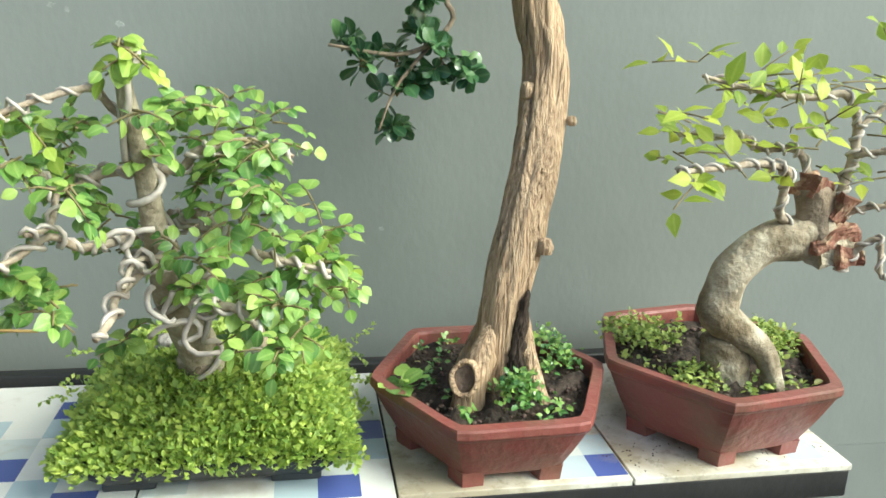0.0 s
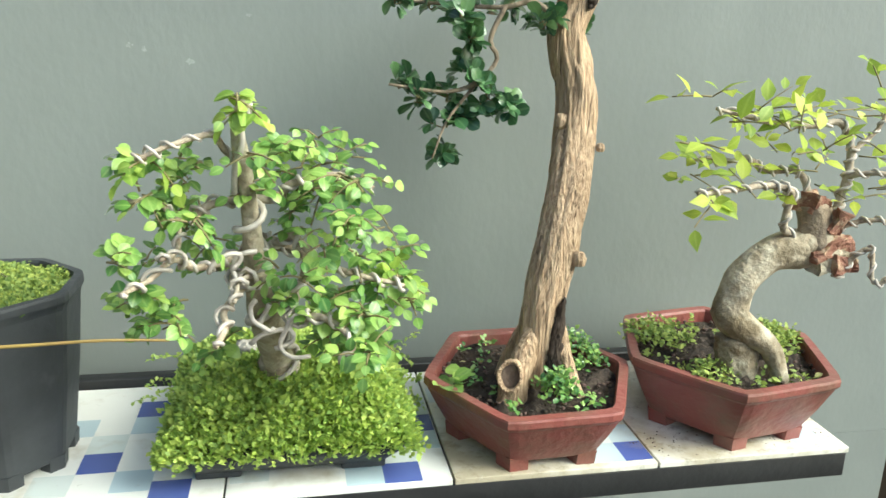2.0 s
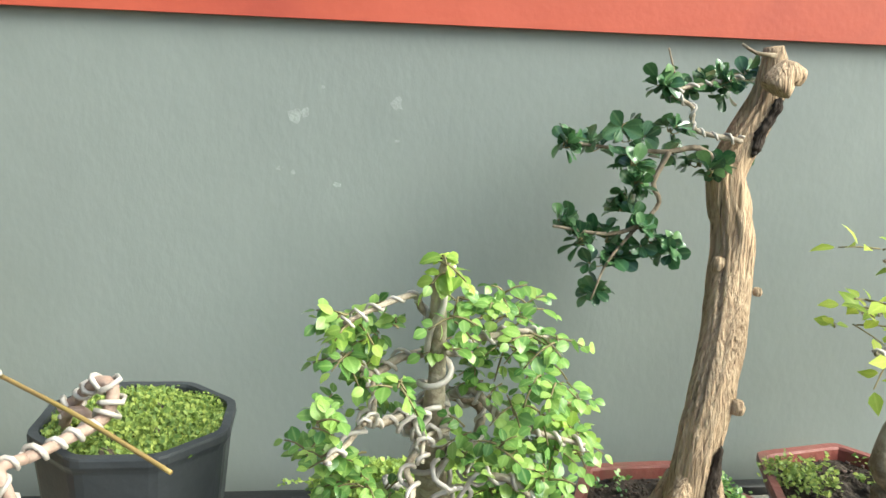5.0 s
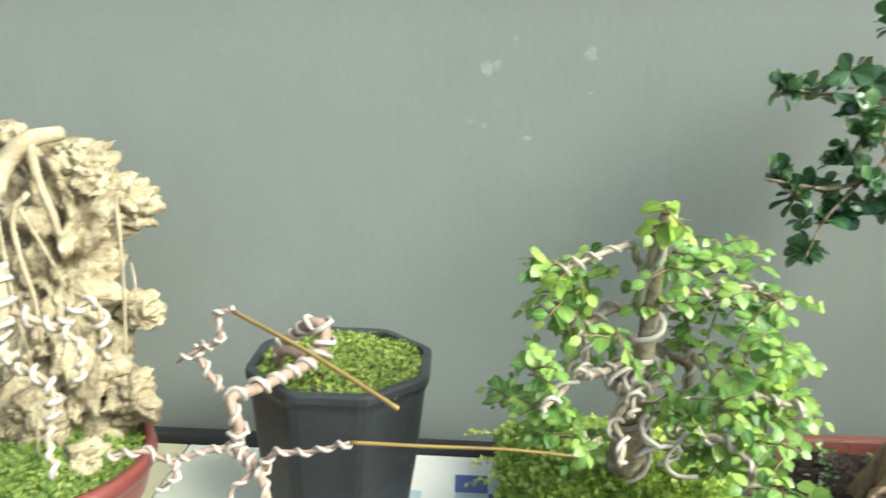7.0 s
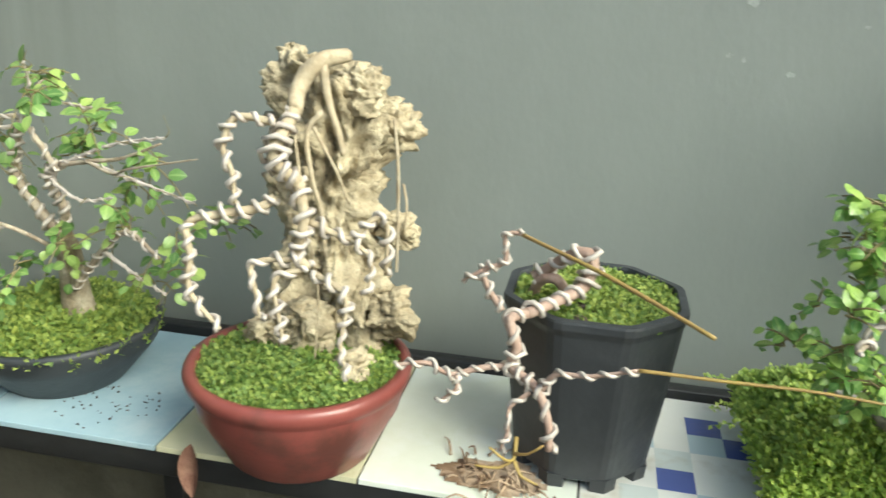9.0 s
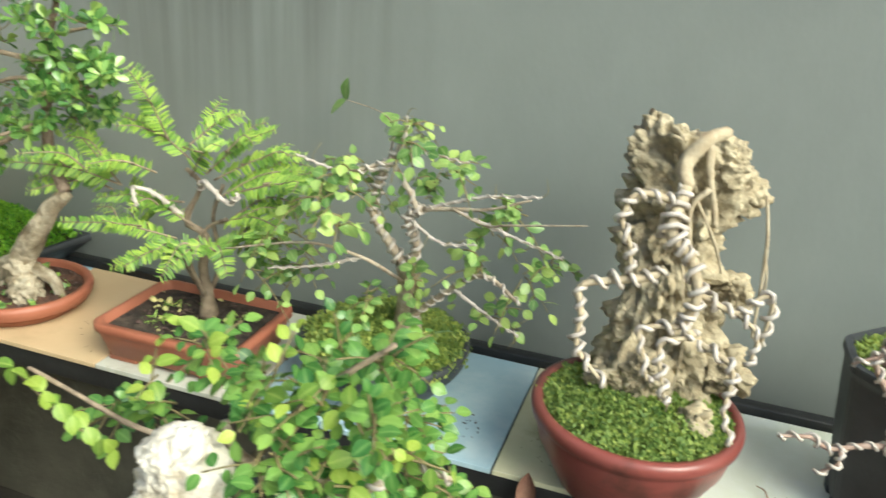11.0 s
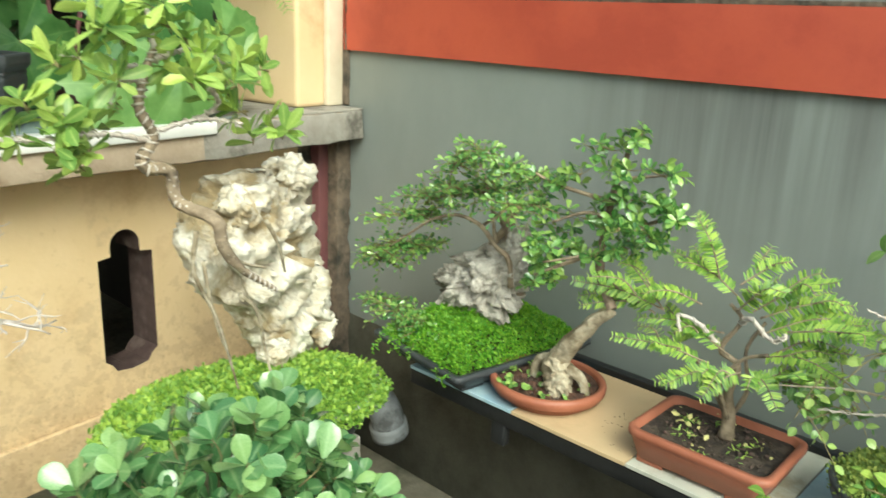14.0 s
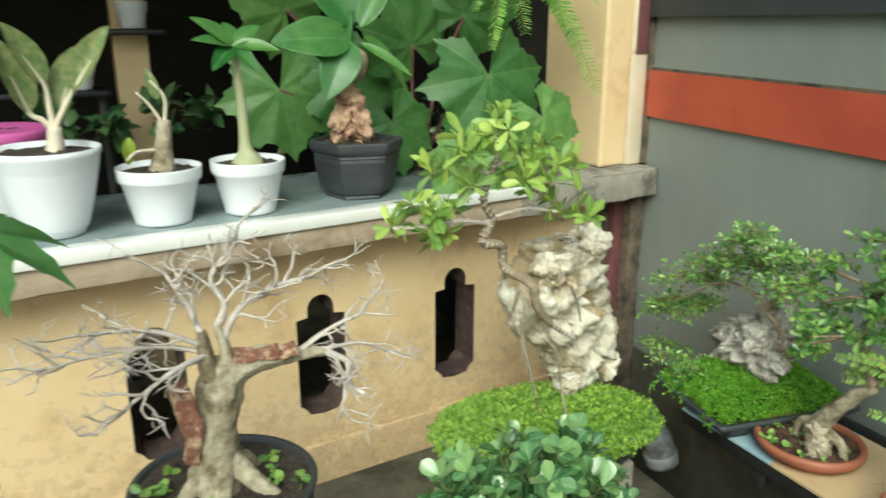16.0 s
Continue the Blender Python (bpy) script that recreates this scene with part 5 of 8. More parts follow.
limb(twisted_tree, [(-1.161, 0.915, 0.856), (-1.18, 0.911, 0.894), (-1.207, 0.908, 0.926), (-1.251, 0.904, 0.911), (-1.305, 0.9, 0.895)], 0.0040, 0.0024, wire=0.0022)
limb(twisted_tree, [(-1.104, 0.9, 0.875), (-1.045, 0.875, 0.867), (-1.007, 0.85, 0.882), (-0.898, 0.825, 0.909)], 0.0024, 0.0010, bark=M_WIRED)
limb(twisted_tree, [(-1.219, 0.938, 0.917), (-1.168, 0.919, 0.946), (-1.084, 0.9, 0.946)], 0.0024, 0.0012, wire=0.0014)
leaf_places = []
leaf_places += sprig_poses(twisted_tree_rng, [(-1.296, 0.901, 0.905, 0.043), (-1.263, 0.932, 0.903, 0.035), (-1.267, 0.863, 0.831, 0.034), (-1.287, 0.846, 0.868, 0.034), (-1.392, 0.97, 0.755, 0.049), (-1.418, 0.887, 0.728, 0.047), (-1.178, 0.984, 0.866, 0.031), (-1.148, 0.974, 0.887, 0.031), (-1.149, 0.897, 0.759, 0.026), (-1.056, 0.909, 0.783, 0.042), (-0.988, 0.918, 0.784, 0.042), (-1.038, 0.937, 0.699, 0.031), (-1.049, 0.929, 0.84, 0.021), (-1.008, 0.924, 0.876, 0.021), (-1.184, 0.933, 0.979, 0.019)], 22, 0.0235, flat=0.8, leaves=4, grow=1.15)
leaf_places += sprig_poses(twisted_tree_rng, [(-1.113, 0.916, 0.929, 0.021), (-1.225, 0.905, 0.711, 0.022), (-1.369, 0.948, 0.715, 0.039), (-1.255, 0.876, 0.883, 0.025), (-1.396, 0.885, 0.772, 0.037), (-0.96, 0.987, 0.782, 0.026), (-1.186, 0.918, 0.96, 0.017)], 22, 0.0235, flat=0.8, leaves=4, grow=1.15)
leaf_places += [leaf_pose(twisted_tree_rng, p, d, 0.042, 0, 0.1) for p, d in (((-1.417, 1.195, 0.95), (-0.7, -0.1, -0.8)), ((-1.417, 1.195, 0.95), (-0.1, -0.1, 1.0)), ((-1.3, 1.1, 0.957), (0.6, -0.5, -0.3)))]
foliage(twisted_tree, leaf_places, LEAF_OVATE, L_TWIST, fold=0.12)
for pts in ([(-1.228, 0.938, 0.906), (-1.3, 0.92, 0.9), (-1.36, 0.9, 0.92)], [(-1.153, 0.915, 0.862), (-1.06, 0.9, 0.9), (-0.97, 0.88, 0.92)], [(-1.106, 0.908, 0.872), (-1.0, 0.89, 0.85), (-0.93, 0.87, 0.84)], [(-1.098, 0.912, 0.745), (-1.03, 0.89, 0.72), (-0.98, 0.87, 0.71)], [(-1.25, 0.912, 0.766), (-1.33, 0.9, 0.74), (-1.4, 0.88, 0.73)], [(-1.211, 0.938, 0.936), (-1.19, 0.92, 0.97), (-1.185, 0.91, 1.0)], [(-1.18, 0.922, 0.842), (-1.12, 0.9, 0.82), (-1.06, 0.89, 0.83)]):
    limb(twisted_tree, pts, 0.0028, 0.0012, wire=0.0012, bark=M_TWIG)
    tagged(hung(link_mesh("twig_spray", side_twigs(twisted_tree_rng, pts, 5, 0.024, 0.0009), M_STALKLET), twisted_tree), kind="stuff")

glossy_tree = planted("bonsai_tree", (-1.965, 0.95, 0.535), "leaning bonsai with a thick root base and layered glossy green foliage", 6)
limb(glossy_tree, [(-1.908, 0.975, 0.879), (-1.932, 0.938, 0.868), (-2.051, 0.9, 0.799)], 0.007, 0.003)
limb(glossy_tree, [(-1.915, 0.99, 0.925), (-1.822, 0.99, 0.954), (-1.761, 0.99, 0.988)], 0.006, 0.003)
limb(glossy_tree, [(-1.904, 0.975, 0.99), (-2.023, 0.945, 1.011), (-2.062, 0.915, 1.033)], 0.006, 0.003)
limb(glossy_tree, [(-1.916, 0.998, 1.033), (-1.799, 0.998, 1.061)], 0.005, 0.002)
leaf_places = []
leaf_places += clump_poses(glossy_tree_rng, [(-1.855, 0.969, 1.135, 0.04), (-1.944, 0.988, 1.101, 0.054), (-1.97, 0.951, 1.042, 0.054), (-1.866, 0.957, 1.067, 0.052), (-1.774, 0.95, 1.07, 0.05), (-1.784, 0.957, 1.012, 0.051), (-1.903, 0.988, 0.964, 0.06), (-1.799, 0.948, 0.965, 0.057), (-1.953, 0.958, 0.947, 0.054), (-2.063, 1.012, 0.893, 0.058), (-2.033, 0.911, 0.877, 0.043), (-1.979, 0.984, 0.862, 0.056), (-1.88, 1.007, 0.891, 0.049), (-1.741, 0.949, 0.998, 0.034), (-2.017, 0.938, 1.013, 0.036)], 55, 0.024, flat=0.6, spread=0.5, whorl=7)
leaf_places += clump_poses(glossy_tree_rng, [(-2.021, 0.94, 0.836, 0.044), (-1.867, 0.966, 1.009, 0.053), (-1.798, 1.002, 0.921, 0.035)], 55, 0.024, flat=0.6, spread=0.5, whorl=7)
leaf_places += clump_poses(glossy_tree_rng, [(-2.039, 0.902, 0.889, 0.03), (-2.036, 0.929, 0.832, 0.027), (-2.037, 0.893, 0.797, 0.029), (-2.015, 0.946, 0.8, 0.03), (-1.965, 0.968, 0.867, 0.023), (-1.888, 0.91, 0.885, 0.022), (-1.758, 0.886, 0.962, 0.021), (-1.835, 0.903, 0.959, 0.026), (-1.98, 0.87, 0.889, 0.027), (-1.846, 0.907, 0.91, 0.023), (-1.785, 0.96, 1.011, 0.025), (-1.722, 0.905, 0.996, 0.025)], 35, 0.024, flat=0.6, spread=0.5, whorl=7)
for pts in [[(-1.91, 0.985, 0.9), (-1.914, 0.93, 0.88), (-2.0, 0.88, 0.85)], [(-1.912, 0.99, 0.95), (-1.949, 0.95, 0.961), (-2.01, 0.92, 0.933)], [(-1.905, 0.985, 0.92), (-1.862, 0.97, 0.938), (-1.796, 0.97, 0.944)]]:
    limb(glossy_tree, pts, 0.005, 0.0025)
foliage(glossy_tree, leaf_places, LEAF_SPOON_WIDE, L_MID)

rock_tree = planted("bonsai_tree", (-2.2, 0.95, 0.55), "old small-leaved bonsai growing over a grey stone", 7)
limb(rock_tree, [(-2.145, 0.96, 0.736), (-2.148, 0.948, 0.807), (-2.182, 0.936, 0.836), (-2.217, 0.924, 0.878), (-2.287, 0.912, 0.894), (-2.369, 0.9, 0.868)], 0.0072, 0.0036)
limb(rock_tree, [(-2.183, 0.938, 0.842), (-2.206, 0.938, 0.945), (-2.244, 0.938, 1.031)], 0.0048, 0.0018)
limb(rock_tree, [(-2.229, 0.938, 0.874), (-2.138, 0.938, 0.943), (-2.075, 0.938, 0.966)], 0.0042, 0.0018)
limb(rock_tree, [(-2.331, 0.862, 0.88), (-2.47, 0.862, 0.783)], 0.0036, 0.0018)
leaf_places = []
leaf_places += sprig_poses(rock_tree_rng, [(-2.172, 0.855, 1.066, 0.043), (-2.268, 0.888, 1.02, 0.052), (-2.286, 0.89, 0.965, 0.066), (-2.265, 0.965, 0.945, 0.067), (-2.395, 0.906, 0.918, 0.055), (-2.418, 0.968, 0.863, 0.065), (-2.452, 0.865, 0.872, 0.063), (-2.523, 0.891, 0.766, 0.066), (-2.489, 0.938, 0.765, 0.066), (-2.442, 0.973, 0.768, 0.059), (-2.074, 0.858, 0.965, 0.054), (-2.076, 0.919, 0.956, 0.043), (-2.102, 0.869, 1.038, 0.034), (-2.112, 0.961, 1.008, 0.035)], 165, 0.02, flat=0.35, droop=0.0, leaves=7, grow=0.95, arch=0.2)
leaf_places += sprig_poses(rock_tree_rng, [(-2.61, 0.966, 0.571, 0.056), (-2.434, 0.868, 0.611, 0.065), (-2.366, 0.882, 0.595, 0.064), (-2.365, 0.961, 0.59, 0.041), (-2.189, 0.936, 0.974, 0.052), (-2.626, 0.961, 0.7, 0.047)], 165, 0.02, flat=0.35, droop=0.0, leaves=7, grow=0.95, arch=0.2)
foliage(rock_tree, leaf_places, LEAF_SPOON_WIDE, L_MID)

stone_top_tree = planted("bonsai_tree", (-2.42, 0.36, 0.8), "wired bonsai with fresh green leaves clinging to a tall pale stone", 8)
limb(stone_top_tree, [(-2.4, 0.2, 1.116), (-2.387, 0.111, 1.135), (-2.373, -0.01, 1.136), (-2.36, -0.071, 1.143)], 0.005, 0.0024, wire=0.002, bark=M_TWIG)
limb(stone_top_tree, [(-2.4, 0.204, 1.132), (-2.37, 0.28, 1.153), (-2.34, 0.353, 1.145)], 0.005, 0.0024, wire=0.002, bark=M_TWIG)
limb(stone_top_tree, [(-2.4, 0.195, 1.241), (-2.425, 0.134, 1.258), (-2.45, 0.069, 1.26)], 0.005, 0.0024, wire=0.002, bark=M_TWIG)
limb(stone_top_tree, [(-2.4, 0.207, 1.257), (-2.43, 0.305, 1.275), (-2.46, 0.404, 1.243)], 0.005, 0.0024, wire=0.002, bark=M_TWIG)
limb(stone_top_tree, [(-2.4, 0.214, 1.272), (-2.4, 0.209, 1.32), (-2.4, 0.193, 1.371)], 0.005, 0.0024, wire=0.002, bark=M_TWIG)
limb(stone_top_tree, [(-2.4, 0.189, 1.225), (-2.365, 0.131, 1.225), (-2.33, 0.097, 1.195)], 0.005, 0.0024, wire=0.002, bark=M_TWIG)
limb(stone_top_tree, [(-2.4, 0.298, 1.149), (-2.355, 0.31, 1.182), (-2.31, 0.27, 1.215)], 0.005, 0.0024, wire=0.002, bark=M_TWIG)
leaf_places = clump_poses(stone_top_tree_rng, [(-2.432, -0.017, 1.136, 0.022), (-2.383, -0.068, 1.137, 0.022), (-2.411, 0.028, 1.177, 0.022), (-2.373, 0.042, 1.165, 0.022), (-2.37, 0.02, 1.122, 0.022), (-2.46, 0.086, 1.078, 0.022), (-2.468, 0.124, 1.134, 0.022), (-2.336, 0.114, 1.233, 0.022), (-2.429, 0.052, 1.255, 0.022), (-2.433, 0.092, 1.268, 0.022), (-2.311, 0.083, 1.311, 0.022), (-2.395, 0.189, 1.318, 0.022), (-2.336, 0.086, 1.345, 0.022), (-2.394, 0.208, 1.387, 0.022), (-2.368, 0.256, 1.299, 0.022), (-2.446, 0.368, 1.297, 0.022), (-2.368, 0.371, 1.259, 0.022), (-2.331, 0.243, 1.23, 0.022), (-2.386, 0.303, 1.199, 0.022), (-2.351, 0.36, 1.168, 0.022), (-2.363, 0.427, 1.14, 0.022), (-2.46, 0.45, 1.1, 0.022), (-2.349, 0.455, 1.122, 0.022), (-2.375, 0.42, 1.242, 0.022), (-2.422, 0.249, 1.252, 0.022), (-2.465, 0.167, 1.181, 0.022), (-2.332, 0.134, 1.303, 0.022), (-2.394, 0.236, 1.32, 0.022), (-2.355, 0.285, 1.27, 0.022), (-2.329, 0.319, 1.228, 0.022), (-2.356, -0.027, 1.198, 0.022), (-2.323, 0.186, 1.358, 0.022), (-2.407, 0.086, 1.108, 0.022)], 13, 0.053, flat=0.7, droop=0.0, spread=0.5, whorl=6)
foliage(stone_top_tree, leaf_places, LEAF_LONG, L_TOP)

bushy_tree = planted("bonsai_tree", (-1.11, 0.36, 0.69), "dense green bonsai beside a white pitted stone", 9)
limb(bushy_tree, [(-1.075, 0.36, 0.7), (-1.08, 0.355, 0.77), (-1.07, 0.35, 0.83)], 0.009, 0.006, bark=M_WIRED)
limb(bushy_tree, [(-1.08, 0.355, 0.79), (-1.115, 0.35, 0.815), (-1.12, 0.345, 0.845)], 0.006, 0.004, bark=M_WIRED)
limb(bushy_tree, [(-1.075, 0.352, 0.8), (-1.035, 0.34, 0.82), (-1.0, 0.33, 0.815), (-0.97, 0.33, 0.84)], 0.006, 0.003, wire=0.002, bark=M_WIRED)
limb(bushy_tree, [(-1.114, 0.36, 0.788), (-1.046, 0.367, 0.878), (-0.981, 0.375, 0.937)], 0.0045, 0.0024)
limb(bushy_tree, [(-1.115, 0.337, 0.821), (-1.191, 0.325, 0.83), (-1.241, 0.312, 0.857), (-1.279, 0.3, 0.881)], 0.0030, 0.0018)
limb(bushy_tree, [(-1.114, 0.36, 0.788), (-1.022, 0.386, 0.816), (-0.936, 0.413, 0.795)], 0.0045, 0.0024, wire=0.002)
limb(bushy_tree, [(-1.219, 0.315, 0.81), (-1.249, 0.305, 0.834), (-1.271, 0.295, 0.864), (-1.275, 0.285, 0.885)], 0.0015, 0.0009)
leaf_places = []
leaf_places += sprig_poses(bushy_tree_rng, [(-1.054, 0.426, 0.875, 0.031), (-0.996, 0.399, 0.910, 0.024), (-1.111, 0.378, 0.869, 0.03), (-1.043, 0.351, 0.874, 0.038), (-0.986, 0.334, 0.889, 0.026), (-0.981, 0.388, 0.813, 0.03), (-1.003, 0.343, 0.826, 0.033), (-0.938, 0.422, 0.774, 0.021), (-1.053, 0.307, 0.856, 0.027), (-1.306, 0.436, 0.756, 0.026), (-1.175, 0.404, 0.874, 0.022), (-0.991, 0.439, 0.826, 0.021), (-1.08, 0.434, 0.713, 0.035), (-0.974, 0.435, 0.740, 0.028)], 56, 0.0185, flat=0.55, droop=0.1, leaves=5, grow=1.15, arch=0.2)
leaf_places += sprig_poses(bushy_tree_rng, [(-1.215, 0.387, 0.808, 0.023)], 56, 0.0185, flat=0.55, droop=0.1, leaves=5, grow=1.15, arch=0.2)
foliage(bushy_tree, leaf_places, LEAF_OVATE, L_BUSH, fold=0.12)
foliage(bushy_tree, sprig_poses(bushy_tree_rng, [(-1.175, 0.395, 0.885, 0.03), (-1.09, 0.37, 0.878, 0.03), (-1.05, 0.33, 0.882, 0.03), (-0.985, 0.345, 0.89, 0.025), (-1.2, 0.36, 0.855, 0.025), (-1.0, 0.31, 0.85, 0.03), (-0.96, 0.37, 0.84, 0.03)], 7, 0.02, flat=0.5, droop=0.0, leaves=4, grow=1.1, arch=0.1), LEAF_OVATE, L_TIP, fold=0.12)

bare_tree = planted("bonsai_tree", (-2.34, -0.49, 0.6), "leafless bonsai with a stout pale trunk and many bleached twigs", 10)

# trunks and roots
limb(wired_tree, [(-0.045, 0.945, 0.595), (-0.05, 0.915, 0.655), (-0.064, 0.85, 0.749), (-0.069, 0.818, 0.81), (-0.071, 0.795, 0.871), (-0.076, 0.777, 0.93), (-0.079, 0.767, 0.971), (-0.073, 0.762, 1.0)], 0.026, 0.006, wire=0.0036, bark=M_BARK_PALE, name="trunk", sides=14, radii=[0.029, 0.023, 0.018, 0.0135, 0.01, 0.0085, 0.007, 0.005])
hung(rock("root_base", M_BARK_PALE, None, [(0.575, -0.045, 0.945, 0.034, 0.03), (0.60, -0.045, 0.94, 0.032, 0.03), (0.625, -0.047, 0.93, 0.028, 0.027), (0.65, -0.05, 0.915, 0.022, 0.022)], 6, 4, 0.2, 0.1, "swollen foot of the trunk", freq=22), wired_tree)
for nm, lb, mt, prof, sd in (("stone", "grey stone lying in creeping ground cover", M_ROCK_GREY, [(0.585, -0.092, 0.985, 0.036, 0.025), (0.61, -0.09, 0.985, 0.038, 0.026), (0.632, -0.085, 0.985, 0.026, 0.02), (0.645, -0.095, 0.985, 0.012, 0.012)], 5),
                             ("stone", "small pale stone lying in creeping ground cover", M_ROCK, [(0.575, -0.004, 0.972, 0.019, 0.017), (0.60, -0.004, 0.972, 0.021, 0.018), (0.615, -0.002, 0.972, 0.016, 0.014)], 7)):
    tagged(rock(nm, mt, None, prof, sd, 4, 0.35, 0.3, freq=30), lb, "stone")
wl = np.random.default_rng(77)
for n in range(7):
    x0, y0, z0 = -0.055 + wl.normal(0, 0.018), 0.80 + wl.uniform(-0.035, 0.03), wl.uniform(0.715, 0.87)
    r0, a0, tilt = wl.uniform(0.013, 0.026), wl.uniform(0, 6.28), wl.uniform(-0.7, 0.7)
    pts = []
    for k in range(6):
        a = a0 + k * 0.8
        u, w = r0 * math.cos(a) * (1 + wl.normal(0, 0.2)), r0 * 0.7 * math.sin(a) * (1 + wl.normal(0, 0.2))
        pts.append((x0 + u + 0.003 * k * math.cos(a0), y0 - 0.4 * abs(w) - 0.0015 * k, z0 + w * math.cos(tilt) + u * math.sin(tilt) - 0.002 * k))
    limb(wired_tree, pts, 0.003, 0.0026, bark=M_WIRE, name="wire", knots=0.1, sides=7)

# the tall weathered trunk, hollow near its foot and at its top
tall_trunk = limb(trunk_tree, [(0.314, 0.936, 0.565), (0.312, 0.934, 0.61), (0.312, 0.932, 0.65), (0.315, 0.933, 0.69), (0.322, 0.936, 0.727), (0.34, 0.952, 0.797), (0.358, 0.975, 0.86), (0.371, 1.0, 0.92), (0.374, 1.012, 0.985), (0.359, 1.015, 1.045), (0.355, 1.018, 1.08), (0.378, 1.02, 1.132), (0.397, 1.018, 1.175), (0.401, 1.012, 1.215), (0.395, 1.01, 1.248)], 0.05, 0.03, bark=M_DEADWOOD, name="trunk", sides=56, knots=0.06, grain=0.16, radii=[0.036, 0.032, 0.03, 0.029, 0.03, 0.031, 0.031, 0.031, 0.03, 0.028, 0.026, 0.024, 0.022, 0.02, 0.013][:15])
limb(trunk_tree, [(0.363, 0.945, 1.191), (0.378, 0.945, 1.212), (0.4, 0.945, 1.207)], 0.022, 0.012, bark=M_DEADWOOD, name="stub", sides=12, knots=0.3)
for x, y, z, r in ((0.36, 0.921, 0.772, 0.01), (0.349, 0.995, 0.952, 0.012), (0.403, 0.98, 0.917, 0.006), (0.36, 0.945, 0.86, 0.004), (0.352, 1.0, 1.02, 0.006)):
    k = rock("knot", M_DEADWOOD, None, [(z - r, x, y, r * 0.8, r * 0.8), (z, x, y, r, r), (z + r, x, y, r * 0.7, r * 0.7)], int(z * 50), 3, 0.35, 0.1)
    hung(k, tall_trunk)
for pts, rr in (([(0.302, 0.925, 0.675), (0.284, 0.905, 0.635), (0.272, 0.898, 0.6), (0.268, 0.897, 0.565)], (0.012, 0.017, 0.02, 0.022)), ([(0.334, 0.92, 0.68), (0.344, 0.905, 0.63), (0.357, 0.892, 0.595), (0.37, 0.885, 0.568)], (0.013, 0.012, 0.01, 0.008)), ([(0.325, 0.945, 0.66), (0.345, 0.955, 0.61), (0.36, 0.965, 0.57)], (0.014, 0.015, 0.014)), ([(0.3, 0.945, 0.66), (0.283, 0.955, 0.61), (0.272, 0.965, 0.57)], (0.014, 0.016, 0.016))):
    limb(trunk_tree, pts, 0.01, 0.01, bark=M_DEADWOOD, name="root", knots=0.2, sides=22, radii=list(rr), grain=0.2)
# clefts: near-black lumps almost flush with the wood, painted as the hollows' shade
hung(rock("cleft", M_CLEFT_SHADE, None, [(0.585, 0.324, 0.895, 0.008, 0.008), (0.62, 0.326, 0.9, 0.01, 0.007), (0.655, 0.33, 0.903, 0.01, 0.006), (0.69, 0.335, 0.907, 0.007, 0.005), (0.72, 0.341, 0.912, 0.003, 0.003)], 31, 5, 0.5, 0.2, "near-black lump painted as the shade of a hollow cleft", freq=60, ridged=True), tall_trunk)
hung(rock("cleft", M_CLEFT_SHADE, None, [(1.10, 0.376, 0.994, 0.004, 0.005), (1.135, 0.387, 0.994, 0.009, 0.006), (1.165, 0.4, 0.993, 0.008, 0.006), (1.185, 0.405, 0.992, 0.003, 0.004)], 32, 5, 0.5, 0.2, "near-black lump painted as the shade of a hollow cleft", freq=60, ridged=True), tall_trunk)
bm = lathe(bmesh.new(), [(0.02, -0.04), (0.0225, -0.012), (0.0225, 0.0), (0.019, 0.002), (0.016, -0.004), (0.013, -0.014), (0.004, -0.018)], 24)
for v in bm.verts:
    v.co *= 1 + 0.16 * noise.noise(v.co * 70)
cut = part("sawn_root", bm, M_DEADWOOD, None, "sawn hollow root end")
heart = part("heartwood", lathe(bmesh.new(), [(0.0165, -0.02), (0.0165, -0.004), (0.012, -0.007), (0.002, -0.009)], 20), M_BARK_BROWN, cut, "brown hollow heartwood")
cut.matrix_world = Matrix.Translation((0.257, 0.874, 0.622)) @ Vector((-0.4, -0.85, 0.3)).to_track_quat("Z", "Y").to_matrix().to_4x4() @ Matrix.Diagonal((0.8, 1.0, 1, 1))
hung(cut, trunk_tree)

# the bent trunk with its sawn head
limb(bent_tree, [(0.664, 0.868, 0.59), (0.642, 0.873, 0.643), (0.615, 0.885, 0.664), (0.59, 0.895, 0.684)] + [(0.589, 0.9, 0.705), (0.603, 0.9, 0.743), (0.636, 0.9, 0.773), (0.685, 0.9, 0.785), (0.721, 0.9, 0.793)], 0.03, 0.03, bark=M_BARK_PALE, name="trunk", sides=28, knots=0.12, radii=[0.012, 0.015, 0.02, 0.026, 0.026, 0.025, 0.0255, 0.028, 0.026])
hung(rock("root_base", M_BARK_PALE, None, [(0.575, 0.612, 0.9, 0.026, 0.024), (0.62, 0.608, 0.9, 0.03, 0.027), (0.66, 0.6, 0.9, 0.028, 0.025)], 44, 4, 0.2, 0.1, "swollen foot of the trunk", freq=24), bent_tree)
limb(bent_tree, [(0.7, 0.895, 0.785), (0.7, 0.9, 0.82), (0.692, 0.9, 0.852)], 0.026, 0.021, bark=M_BARK, name="stub", sides=14, knots=0.3)
